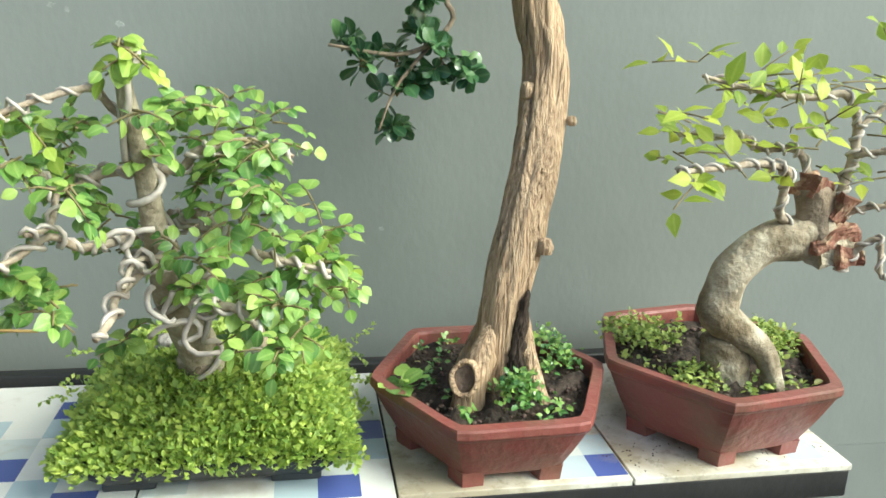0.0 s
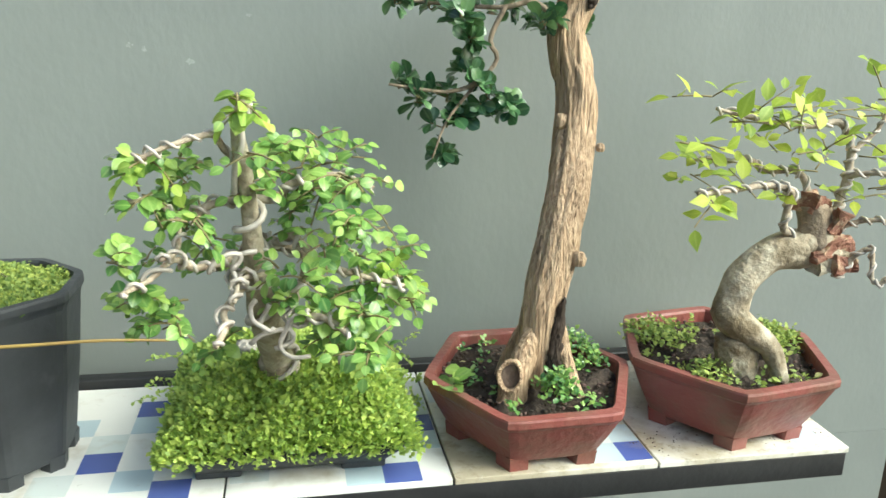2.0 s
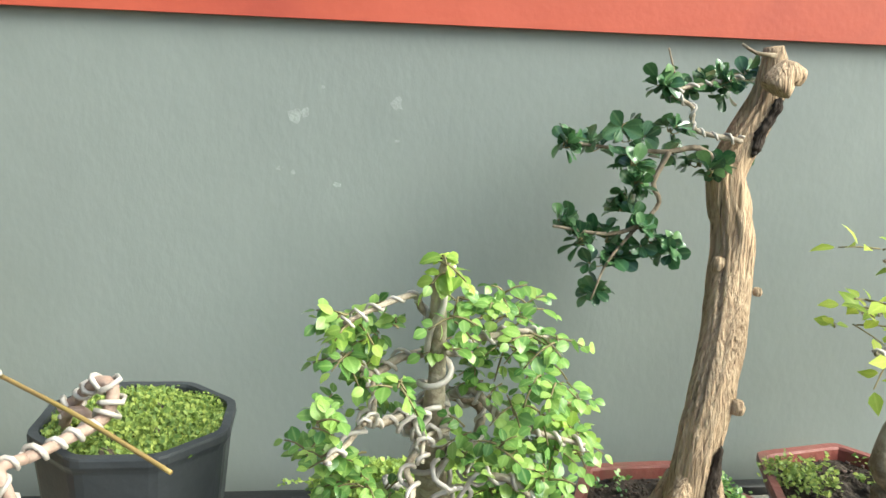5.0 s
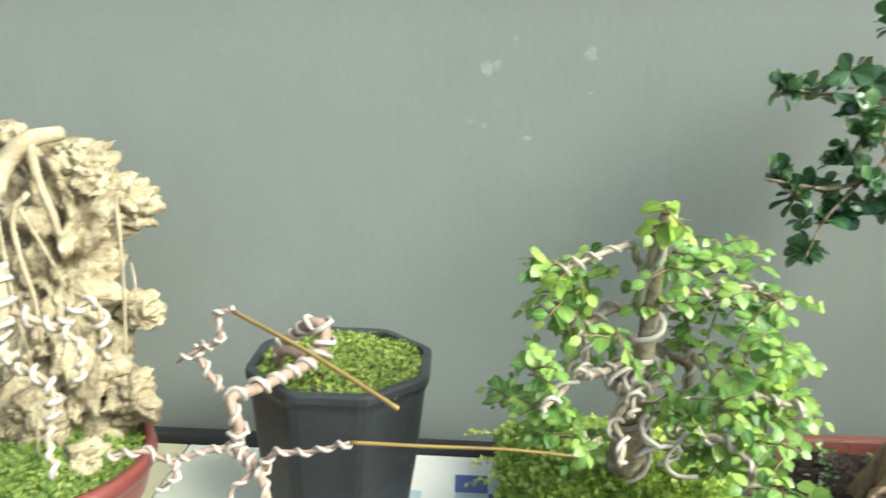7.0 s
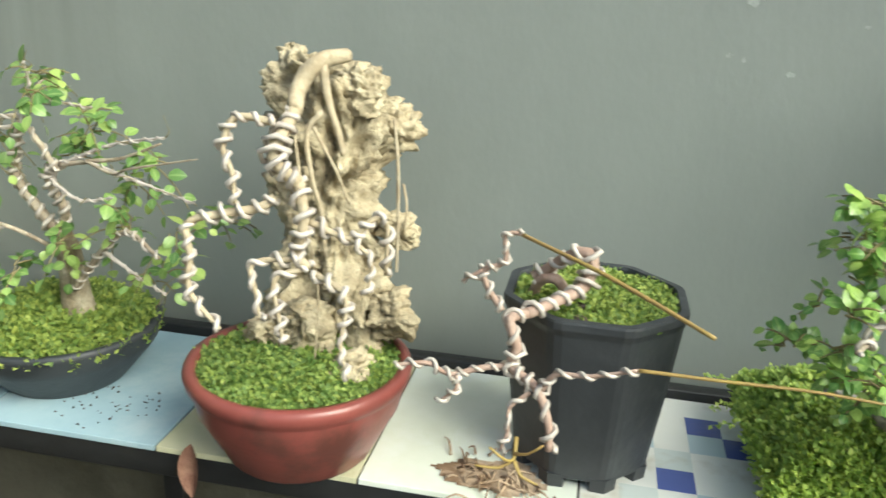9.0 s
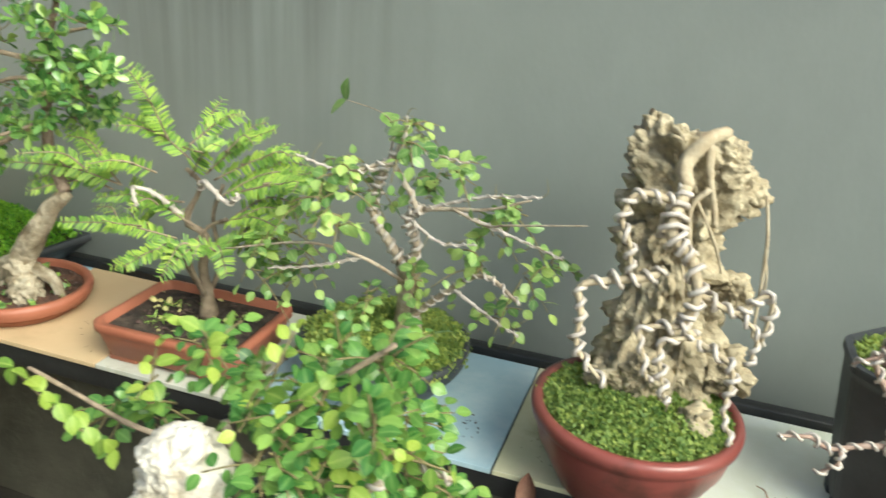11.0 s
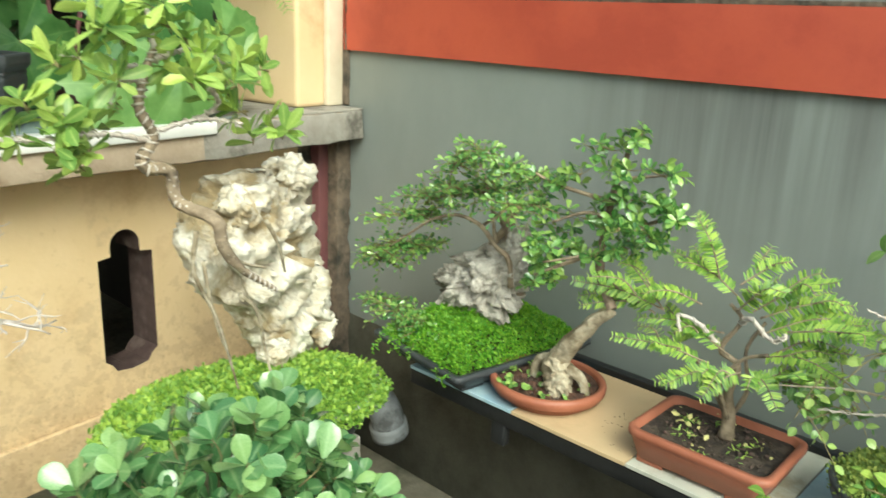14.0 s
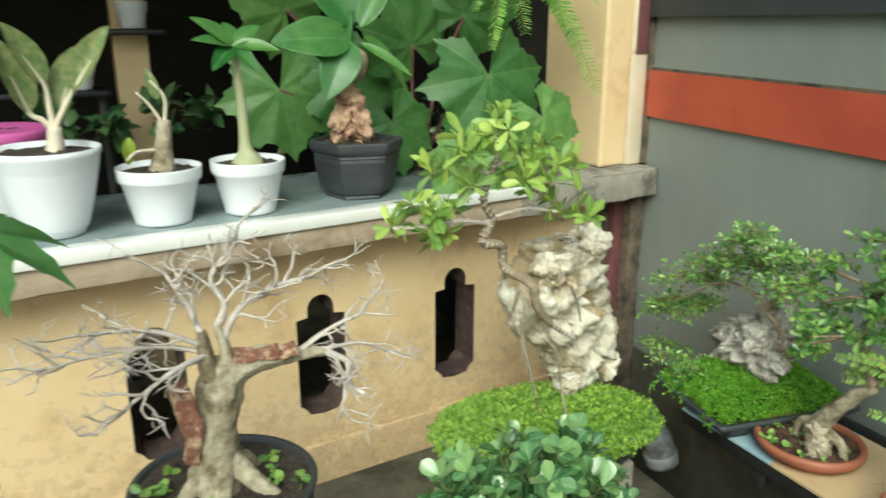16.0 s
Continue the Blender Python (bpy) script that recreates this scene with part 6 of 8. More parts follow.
def hewn(tree, place, half, turn, seed, material=M_CUTWOOD):
    """A chiselled, angular face of cut wood."""
    bm = boxed(-half[0], half[0], -half[1], half[1], -half[2], half[2])
    bmesh.ops.subdivide_edges(bm, edges=bm.edges[:], cuts=3, use_grid_fill=True)
    for v in bm.verts:
        v.co += Vector((noise.noise(v.co * 55 + Vector((seed, 0, 0))), noise.noise(v.co * 60 + Vector((0, seed, 0))), noise.noise(v.co * 50 + Vector((0, 0, seed))))) * 0.009
    ob = part("sawn_wood", bm, material, None, "red-brown chiselled wood", smooth=False)
    ob.matrix_world = pose(*place, *turn)
    return hung(ob, tree)


hewn(bent_tree, (0.715, 0.882, 0.789), (0.03, 0.014, 0.01), (0, -22, 12), 1)
hewn(bent_tree, (0.735, 0.882, 0.766), (0.02, 0.018, 0.011), (0, 8, 10), 2)
hewn(bent_tree, (0.722, 0.886, 0.775), (0.03, 0.014, 0.014), (0, -10, 8), 5, M_BARK_PALE)
hewn(bent_tree, (0.69, 0.895, 0.85), (0.016, 0.016, 0.015), (10, 10, 20), 3)
hewn(bent_tree, (0.728, 0.89, 0.825), (0.01, 0.012, 0.016), (0, 30, 0), 4)

# cascading wired tree of the tall black pot
cascade = planted("bonsai_tree", (-0.5, 0.938, 0.74), "cascading leafless bonsai wound with white wire and two long yellow shoots", 4)
cr = np.random.default_rng(4)
limb(cascade, [(-0.501, 0.938, 0.766), (-0.483, 0.938, 0.779), (-0.446, 0.9, 0.818), (-0.428, 0.892, 0.814), (-0.435, 0.878, 0.784), (-0.469, 0.84, 0.773), (-0.495, 0.81, 0.769)], 0.0075, 0.007, wire=0.0034, pitch=0.02, loose=0.003, bark=M_BROWN_TWIG, name="trunk")
limb(cascade, [(-0.495, 0.81, 0.769), (-0.512, 0.788, 0.769), (-0.501, 0.78, 0.74), (-0.507, 0.78, 0.716), (-0.475, 0.75, 0.71), (-0.458, 0.728, 0.684), (-0.454, 0.72, 0.653)], 0.0065, 0.004, wire=0.003, pitch=0.021, bark=M_BROWN_TWIG, name="trunk")
for pts, r in (([(-0.521, 0.788, 0.779), (-0.54, 0.788, 0.806), (-0.543, 0.788, 0.825), (-0.521, 0.788, 0.836), (-0.523, 0.788, 0.867), (-0.505, 0.788, 0.868)], 0.006), ([(-0.543, 0.788, 0.825), (-0.568, 0.788, 0.808)], 0.004), ([(-0.507, 0.78, 0.716), (-0.537, 0.772, 0.714), (-0.573, 0.765, 0.704), (-0.596, 0.758, 0.718), (-0.632, 0.75, 0.715)], 0.006), ([(-0.562, 0.75, 0.712), (-0.562, 0.75, 0.695), (-0.582, 0.75, 0.676)], 0.004), ([(-0.469, 0.75, 0.704), (-0.456, 0.742, 0.732), (-0.419, 0.735, 0.739), (-0.373, 0.728, 0.756)], 0.005), ([(-0.481, 0.75, 0.703), (-0.501, 0.742, 0.685), (-0.5, 0.735, 0.662), (-0.507, 0.728, 0.639)], 0.004)):
    limb(cascade, pts, r * 0.62, r * 0.35, wire=0.0024, pitch=0.019, loose=0.001, bark=M_BROWN_TWIG)
limb(cascade, [(-0.373, 0.728, 0.756), (-0.296, 0.72, 0.76), (-0.217, 0.712, 0.765), (-0.15, 0.705, 0.765)], 0.0022, 0.0014, bark=M_SHOOT, name="shoot", knots=0.05)
limb(cascade, [(-0.505, 0.788, 0.868), (-0.414, 0.716, 0.857), (-0.32, 0.645, 0.836)], 0.0024, 0.0022, bark=M_SHOOT, name="shoot", knots=0.05)
limb(cascade, [(-0.5, 0.95, 0.735), (-0.49, 0.93, 0.765), (-0.47, 0.915, 0.775), (-0.455, 0.92, 0.755)], 0.008, 0.006, bark=M_BROWN_TWIG, name="root")

for pts in ([(-0.49, 0.728, 0.66), (-0.49, 0.715, 0.64), (-0.5, 0.705, 0.645), (-0.515, 0.7, 0.66)], [(-0.49, 0.718, 0.645), (-0.475, 0.71, 0.652), (-0.46, 0.705, 0.668)], [(-0.49, 0.715, 0.64), (-0.505, 0.71, 0.63), (-0.53, 0.705, 0.632)], [(-0.489, 0.712, 0.64), (-0.48, 0.708, 0.625), (-0.462, 0.705, 0.62)]):
    limb(cascade, pts, 0.0022, 0.0012, bark=M_SHOOT, name="shoot", knots=0.2)
# stone with the wired tree in the maroon bowl
stone = rock("standing_stone", M_ROCK, None, [(0.6, -0.79, 0.955, 0.095, 0.07), (0.70, -0.785, 0.965, 0.08, 0.065), (0.78, -0.785, 0.985, 0.07, 0.06), (0.84, -0.8, 0.995, 0.066, 0.055), (0.90, -0.79, 1.0, 0.08, 0.06), (0.95, -0.785, 1.005, 0.084, 0.06), (1.0, -0.81, 1.0, 0.062, 0.05), (1.04, -0.845, 0.985, 0.035, 0.035)], 3, 6, 0.33, 0.55, freq=19, ridged=True)
tagged(stone, "tall craggy pale limestone standing in a maroon bowl pot", "stone")
for i, (x, y, z, r) in enumerate(((-0.708, 1.03, 0.93, 0.034), (-0.695, 1.0, 0.79, 0.026), (-0.69, 0.95, 0.69, 0.034), (-0.715, 0.87, 0.635, 0.03), (-0.85, 0.9, 0.66, 0.03), (-0.80, 0.9, 0.68, 0.035), (-0.745, 0.975, 0.985, 0.035))):
    hung(rock("outcrop", M_ROCK, None, [(z - r, x, y, r * 0.7, r * 0.7), (z, x, y, r, r), (z + r * 0.9, x, y, r * 0.6, r * 0.6)], 20 + i, 5, 0.4, 0.45, freq=24, ridged=True), stone)
clasp = planted("bonsai_tree", (-0.77, 0.85, 0.63), "bare bonsai coiled thickly with pale wire, gripping a limestone", 5)
limb(clasp, [(-0.749, 0.938, 1.03), (-0.773, 0.9, 1.023), (-0.793, 0.885, 0.993), (-0.787, 0.855, 0.97)], 0.018, 0.02, bark=M_CLASP, name="trunk", sides=14, knots=0.25, radii=[0.008, 0.0105, 0.0105, 0.01])
limb(clasp, [(-0.787, 0.855, 0.97), (-0.794, 0.81, 0.924), (-0.765, 0.81, 0.895)], 0.008, 0.008, wire=0.0038, pitch=0.014, loose=0.006, bark=M_CLASP, name="trunk", sides=12)
limb(clasp, [(-0.765, 0.81, 0.895), (-0.751, 0.788, 0.858), (-0.76, 0.788, 0.818), (-0.745, 0.788, 0.803)], 0.007, 0.005, wire=0.0038, pitch=0.021, loose=0.005, bark=M_CLASP, name="trunk", sides=12)
limb(clasp, [(-0.769, 0.9, 1.019), (-0.762, 0.9, 0.979), (-0.75, 0.9, 0.943), (-0.743, 0.9, 0.911)], 0.006, 0.004, bark=M_CLASP, name="root", knots=0.3)
for pts, r in (([(-0.799, 0.825, 0.96), (-0.843, 0.816, 0.964), (-0.855, 0.806, 0.93), (-0.841, 0.797, 0.907), (-0.834, 0.788, 0.871)], 0.008), ([(-0.794, 0.81, 0.876), (-0.813, 0.8, 0.864), (-0.859, 0.79, 0.855), (-0.891, 0.78, 0.843), (-0.884, 0.77, 0.81), (-0.882, 0.76, 0.769), (-0.841, 0.75, 0.73)], 0.009), ([(-0.76, 0.788, 0.813), (-0.809, 0.775, 0.805), (-0.8, 0.762, 0.774), (-0.791, 0.75, 0.748)], 0.006), ([(-0.748, 0.788, 0.801), (-0.783, 0.775, 0.789), (-0.772, 0.762, 0.74), (-0.764, 0.75, 0.723)], 0.006), ([(-0.739, 0.788, 0.797), (-0.696, 0.77, 0.779), (-0.696, 0.753, 0.728), (-0.681, 0.735, 0.697)], 0.006), ([(-0.747, 0.795, 0.856), (-0.702, 0.802, 0.839), (-0.678, 0.81, 0.861), (-0.663, 0.818, 0.856), (-0.665, 0.825, 0.79)], 0.007), ([(-0.702, 0.802, 0.839), (-0.674, 0.795, 0.817), (-0.677, 0.788, 0.779)], 0.005)):
    limb(clasp, pts, r * 0.62, r * 0.3, wire=0.0033, pitch=0.021, loose=0.002, bark=M_CLASP, knots=0.25)
for pts, r in (([(-0.758, 0.87, 0.969), (-0.777, 0.866, 0.942), (-0.768, 0.862, 0.884), (-0.757, 0.859, 0.849), (-0.75, 0.855, 0.793)], 0.006), ([(-0.686, 0.93, 0.956), (-0.675, 0.91, 0.901), (-0.671, 0.9, 0.832), (-0.669, 0.89, 0.77)], 0.004), ([(-0.673, 0.93, 0.875), (-0.665, 0.92, 0.849), (-0.665, 0.91, 0.815)], 0.0025), ([(-0.77, 0.87, 0.95), (-0.74, 0.865, 0.9), (-0.725, 0.87, 0.86)], 0.004), ([(-0.79, 0.86, 0.94), (-0.77, 0.84, 0.85), (-0.755, 0.84, 0.75), (-0.76, 0.84, 0.66)], 0.003)):
    limb(clasp, pts, r * 0.6, r * 0.45, bark=M_CLASP, name="root", knots=0.3)

# twisted tree
limb(twisted_tree, [(-1.184, 0.965, 0.58), (-1.184, 0.96, 0.641), (-1.185, 0.953, 0.72), (-1.191, 0.945, 0.757)], 0.026, 0.015, bark=M_BARK_PALE, name="trunk", sides=14, radii=[0.028, 0.023, 0.017, 0.014])
# root base of the glossy tree
limb(glossy_tree, [(-1.99, 0.94, 0.57), (-1.983, 0.94, 0.601), (-1.956, 0.94, 0.644), (-1.917, 0.94, 0.699), (-1.881, 0.94, 0.741), (-1.853, 0.94, 0.767)], 0.028, 0.012, bark=M_BARK_PALE, name="trunk", sides=16, knots=0.3, radii=[0.028, 0.026, 0.022, 0.018, 0.015, 0.012])
limb(glossy_tree, [(-1.853, 0.94, 0.767), (-1.878, 0.95, 0.8), (-1.91, 0.97, 0.84), (-1.915, 0.985, 0.936), (-1.91, 1.0, 1.025), (-1.892, 1.01, 1.103)], 0.012, 0.005, bark=M_BARK_BROWN, name="trunk", sides=10)
hung(rock("root_base", M_BARK_PALE, None, [(0.525, -1.955, 0.918, 0.034, 0.026), (0.555, -1.957, 0.92, 0.036, 0.028), (0.59, -1.967, 0.93, 0.034, 0.028), (0.62, -1.975, 0.938, 0.024, 0.022)], 33, 5, 0.3, 0.45, "craggy pale root base", freq=30, ridged=True), glossy_tree)
for pts, rr in (([(-1.985, 0.94, 0.605), (-2.03, 0.945, 0.592), (-2.048, 0.94, 0.535)], (0.016, 0.012, 0.009)), ([(-1.95, 0.94, 0.6), (-1.915, 0.95, 0.575), (-1.905, 0.955, 0.53)], (0.014, 0.011, 0.009))):
    limb(glossy_tree, pts, 0.02, 0.01, bark=M_BARK_PALE, name="root", knots=0.4, sides=12, radii=list(rr))
# grey stone under the small-leaved tree
gs = rock("stone", M_ROCK_GREY, None, [(0.61, -2.28, 0.995, 0.1, 0.06), (0.68, -2.27, 0.99, 0.125, 0.065), (0.74, -2.235, 0.99, 0.12, 0.065), (0.79, -2.2, 0.995, 0.085, 0.05), (0.84, -2.165, 1.0, 0.05, 0.04), (0.885, -2.15, 1.0, 0.028, 0.025)], 8, 6, 0.32, 0.4, freq=14, ridged=True)
for pts, rr in (([(-2.2, 1.01, 0.76), (-2.185, 1.0, 0.83), (-2.2, 1.01, 0.88), (-2.19, 1.02, 0.92)], (0.018, 0.016, 0.014, 0.01)), ([(-2.16, 1.02, 0.7), (-2.165, 1.01, 0.79), (-2.185, 1.0, 0.85)], (0.012, 0.012, 0.01)), ([(-2.25, 0.985, 0.78), (-2.225, 0.985, 0.83), (-2.2, 0.995, 0.87), (-2.24, 0.985, 0.9)], (0.007, 0.01, 0.011, 0.007))):
    limb(rock_tree, pts, 0.01, 0.01, bark=M_BARK, name="trunk", sides=12, knots=0.35, radii=list(rr))
tagged(gs, "grey pitted stone in a green carpet under a small bonsai", "stone")
# big stone and its clinging tree
big = rock("standing_stone", M_ROCK_WHITE, None, [(0.46, 0, 0.135, 0.065, 0.14), (0.54, 0, 0.135, 0.07, 0.148), (0.60, 0, 0.125, 0.075, 0.15), (0.66, 0, 0.105, 0.08, 0.158), (0.70, 0, 0.08, 0.088, 0.175), (0.735, 0, 0.04, 0.1, 0.205), (0.77, 0, 0.02, 0.1, 0.22), (0.83, 0, 0.0, 0.1, 0.225), (0.90, 0, -0.02, 0.1, 0.215), (0.96, 0, -0.02, 0.095, 0.19), (1.0, 0, -0.01, 0.085, 0.16), (1.025, 0, 0.02, 0.06, 0.09)], 12, 6, 0.2, 0.5, freq=7.5, ridged=True, detail=0.85,
           cavities=[(0.1, 0.06, 0.83, 0.055), (0.1, 0.09, 0.855, 0.042), (0.1, 0.09, 0.81, 0.045), (0.1, -0.1, 0.78, 0.045), (0.1, -0.02, 0.8, 0.036), (0.1, -0.16, 0.8, 0.03), (0.1, -0.12, 0.9, 0.034), (0.1, -0.04, 0.89, 0.03), (0.1, 0.14, 0.74, 0.034), (0.09, 0.03, 0.69, 0.045), (0.09, 0.08, 0.62, 0.036), (0.09, 0.18, 0.66, 0.03), (0.09, 0.03, 0.94, 0.028), (0.09, 0.1, 0.94, 0.024), (0.09, 0.17, 0.88, 0.024), (0.09, -0.06, 0.845, 0.02), (0.09, 0.13, 0.9, 0.02)])
big.matrix_world = Matrix.Translation((-2.555, 0.522, 0)) @ Matrix.Rotation(radians(21), 4, "Z")
tagged(big, "big white pitted limestone full of holes standing in green cover", "stone")
for i, (x, y, z, r) in enumerate([(0.03, 0.07, 0.985, 0.055), (0.05, -0.12, 0.955, 0.05), (0.03, 0.21, 0.55, 0.045), (0.06, -0.02, 0.58, 0.035)]):
    crop = rock("outcrop", M_ROCK_WHITE, None, [(z - r, x, y, r * 0.7, r * 0.7), (z, x, y, r, r * 1.2), (z + r * 0.8, x, y, r * 0.6, r * 0.8)], 40 + i, 5, 0.38, 0.55, freq=18, ridged=True, detail=1.0)
    crop.matrix_world = big.matrix_world
    crop.parent = big
    crop.matrix_parent_inverse = big.matrix_world.inverted()
limb(stone_top_tree, [(-2.33, 0.415, 0.8), (-2.33, 0.335, 0.861), (-2.33, 0.295, 0.918), (-2.33, 0.282, 0.968), (-2.4, 0.244, 0.997), (-2.4, 0.232, 1.056), (-2.4, 0.184, 1.067), (-2.4, 0.178, 1.084)], 0.02, 0.014, wire=0.0024, pitch=0.014, bark=M_BARK, name="trunk", sides=14, knots=0.25, radii=[0.004, 0.008, 0.011, 0.013, 0.012, 0.0115, 0.011, 0.0105])
limb(stone_top_tree, [(-2.4, 0.178, 1.084), (-2.4, 0.204, 1.127), (-2.4, 0.179, 1.177), (-2.4, 0.195, 1.236), (-2.4, 0.214, 1.278)], 0.0105, 0.006, wire=0.0024, pitch=0.014, bark=M_BARK, name="trunk", sides=12, knots=0.2)
for pts in [[(-2.33, 0.241, 0.954), (-2.33, 0.233, 0.874), (-2.33, 0.277, 0.767), (-2.33, 0.318, 0.608)], [(-2.34, 0.258, 0.89), (-2.34, 0.27, 0.803), (-2.34, 0.29, 0.723), (-2.34, 0.31, 0.672)], [(-2.4, 0.44, 0.93), (-2.4, 0.47, 0.87), (-2.42, 0.5, 0.8)], [(-2.38, 0.36, 0.79), (-2.38, 0.4, 0.74), (-2.4, 0.43, 0.64), (-2.39, 0.45, 0.53)], [(-2.37, 0.31, 0.9), (-2.37, 0.36, 0.86), (-2.39, 0.43, 0.83)]]:
    limb(stone_top_tree, pts, 0.005, 0.0025, bark=M_BARK_PALE, name="root")
# white stone by the bushy tree in front
fs = rock("stone", M_ROCK_WHITE, None, [(0.66, -1.148, 0.305, 0.06, 0.042), (0.74, -1.145, 0.305, 0.054, 0.04), (0.795, -1.14, 0.305, 0.046, 0.036), (0.84, -1.135, 0.3, 0.033, 0.028), (0.866, -1.13, 0.3, 0.021, 0.02)], 15, 6, 0.2, 0.32, freq=20, ridged=True)
tagged(fs, "white pitted limestone standing beside a bushy bonsai", "stone")
# bare tree
limb(bare_tree, [(-2.34, -0.505, 0.591), (-2.34, -0.507, 0.66), (-2.34, -0.5, 0.74), (-2.34, -0.482, 0.82), (-2.34, -0.462, 0.87), (-2.34, -0.41, 0.893), (-2.34, -0.34, 0.893), (-2.34, -0.24, 0.885)], 0.06, 0.02, bark=M_BARK_PALE, name="trunk", sides=26, knots=0.2, radii=[0.062, 0.052, 0.046, 0.047, 0.042, 0.03, 0.02, 0.009])
limb(bare_tree, [(-2.335, -0.49, 0.84), (-2.33, -0.505, 0.91), (-2.335, -0.51, 0.98)], 0.024, 0.011, bark=M_BARK_PALE, sides=12, knots=0.25)
limb(bare_tree, [(-2.335, -0.47, 0.86), (-2.33, -0.465, 0.93), (-2.335, -0.48, 0.99)], 0.018, 0.009, bark=M_BARK_PALE, sides=12, knots=0.25)
hewn(bare_tree, (-2.305, -0.56, 0.83), (0.016, 0.02, 0.055), (12, 0, 0), 11)
hewn(bare_tree, (-2.31, -0.55, 0.75), (0.014, 0.014, 0.05), (-8, 0, 0), 12)
hewn(bare_tree, (-2.32, -0.405, 0.917), (0.014, 0.045, 0.01), (-4, 0, 0), 13)
hewn(bare_tree, (-2.32, -0.35, 0.91), (0.012, 0.03, 0.01), (6, 0, 0), 14)
for dx, dy in ((0.07, 0.09), (0.09, -0.02), (0.04, -0.1), (-0.06, 0.08)):
    limb(bare_tree, [(-2.34, -0.49, 0.68), (-2.34 + dx * 0.7, -0.49 + dy * 0.7, 0.63), (-2.34 + dx * 1.2, -0.49 + dy * 1.2, 0.59)], 0.03, 0.014, bark=M_BARK_PALE, name="root", knots=0.3, sides=10)
BARE = [([(-2.34, -0.5, 0.93), (-2.34, -0.6, 0.96), (-2.33, -0.72, 0.965), (-2.33, -0.8, 0.955)], 0.008),
        ([(-2.335, -0.51, 0.95), (-2.32, -0.6, 1.0), (-2.31, -0.7, 1.02)], 0.008),
        ([(-2.33, -0.505, 0.93), (-2.27, -0.58, 0.93), (-2.24, -0.66, 0.895)], 0.009),
        ([(-2.335, -0.51, 0.97), (-2.36, -0.53, 1.03), (-2.37, -0.555, 1.08)], 0.009),
        ([(-2.335, -0.48, 0.98), (-2.34, -0.46, 1.03), (-2.35, -0.48, 1.09), (-2.35, -0.43, 1.15)], 0.01),
        ([(-2.335, -0.47, 0.95), (-2.33, -0.43, 1.02), (-2.32, -0.36, 1.06), (-2.32, -0.29, 1.07)], 0.01),
        ([(-2.34, -0.3, 0.9), (-2.33, -0.23, 0.945), (-2.33, -0.16, 0.965)], 0.008),
        ([(-2.34, -0.25, 0.887), (-2.31, -0.2, 0.86), (-2.3, -0.22, 0.83)], 0.011),
        ([(-2.34, -0.26, 0.89), (-2.33, -0.17, 0.895), (-2.33, -0.1, 0.86)], 0.007)]
for pts, r in BARE:
    limb(bare_tree, pts, r * 0.85, r * 0.4, bark=M_TWIG, knots=0.35)


def spray(rng, p, d, length, r, depth, chunks):
    """A forking, crooked, leafless twig."""
    pts = [p]
    for _ in range(4):
        d = d + rng.normal(0, 0.3, 3) * np.array((1, 1, 0.55))
        d = d / np.linalg.norm(d)
        pts.append(pts[-1] + d * length / 4)
    s = smooth_path(pts, 0.012)
    chunks.append(tube_data(s, np.linspace(r, r * 0.5, len(s)), 5))
    if depth:
        for _ in range(2 if depth > 1 else 3):
            k = rng.integers(2, 5)
            e = d + rng.normal(0, 0.75, 3)
            spray(rng, pts[k], e / np.linalg.norm(e), length * rng.uniform(0.45, 0.75), r * 0.6, depth - 1, chunks)


for pts, r in BARE:
    chunks = []
    path = smooth_path(pts, 0.02)
    way = path[-1] - path[0]
    way = way / np.linalg.norm(way)
    for q in path[len(path) // 4::1]:
        e = way + bare_tree_rng.normal(0, 0.65, 3) * (0.8, 1, 0.7)
        spray(bare_tree_rng, q, e / np.linalg.norm(e), 0.075, r * 0.42, 2, chunks)
    spray(bare_tree_rng, path[-1], way, 0.1, r * 0.45, 2, chunks)
    tagged(hung(link_mesh("twig_spray", joined(chunks), M_TWIG), bare_tree), kind="stuff")


# feathery tree: fronds of paired leaflets
feathery = planted("bonsai_tree", (-1.582, 0.975, 0.56), "feathery-leaved bonsai with pale twisted stems in a terracotta pot", 21)
fr = np.random.default_rng(21)
limb(feathery, [(-1.582, 0.975, 0.56), (-1.582, 0.975, 0.598), (-1.59, 0.975, 0.657), (-1.581, 0.975, 0.72), (-1.62, 0.975, 0.744), (-1.588, 0.975, 0.812), (-1.615, 0.975, 0.839)], 0.016, 0.008, bark=M_BARK, name='trunk', sides=10, knots=0.35, radii=[0.018, 0.012, 0.009, 0.007, 0.006, 0.005, 0.004])
for pts in ([(-1.58, 0.97, 0.6), (-1.6, 0.95, 0.68), (-1.57, 0.96, 0.74), (-1.52, 0.95, 0.77)], [(-1.585, 0.98, 0.6), (-1.56, 0.985, 0.67), (-1.575, 0.99, 0.75), (-1.545, 0.98, 0.82)], [(-1.575, 0.97, 0.59), (-1.62, 0.965, 0.66), (-1.66, 0.96, 0.71), (-1.7, 0.96, 0.73)]):
    limb(feathery, pts, 0.005, 0.003, bark=M_BARK, knots=0.3)
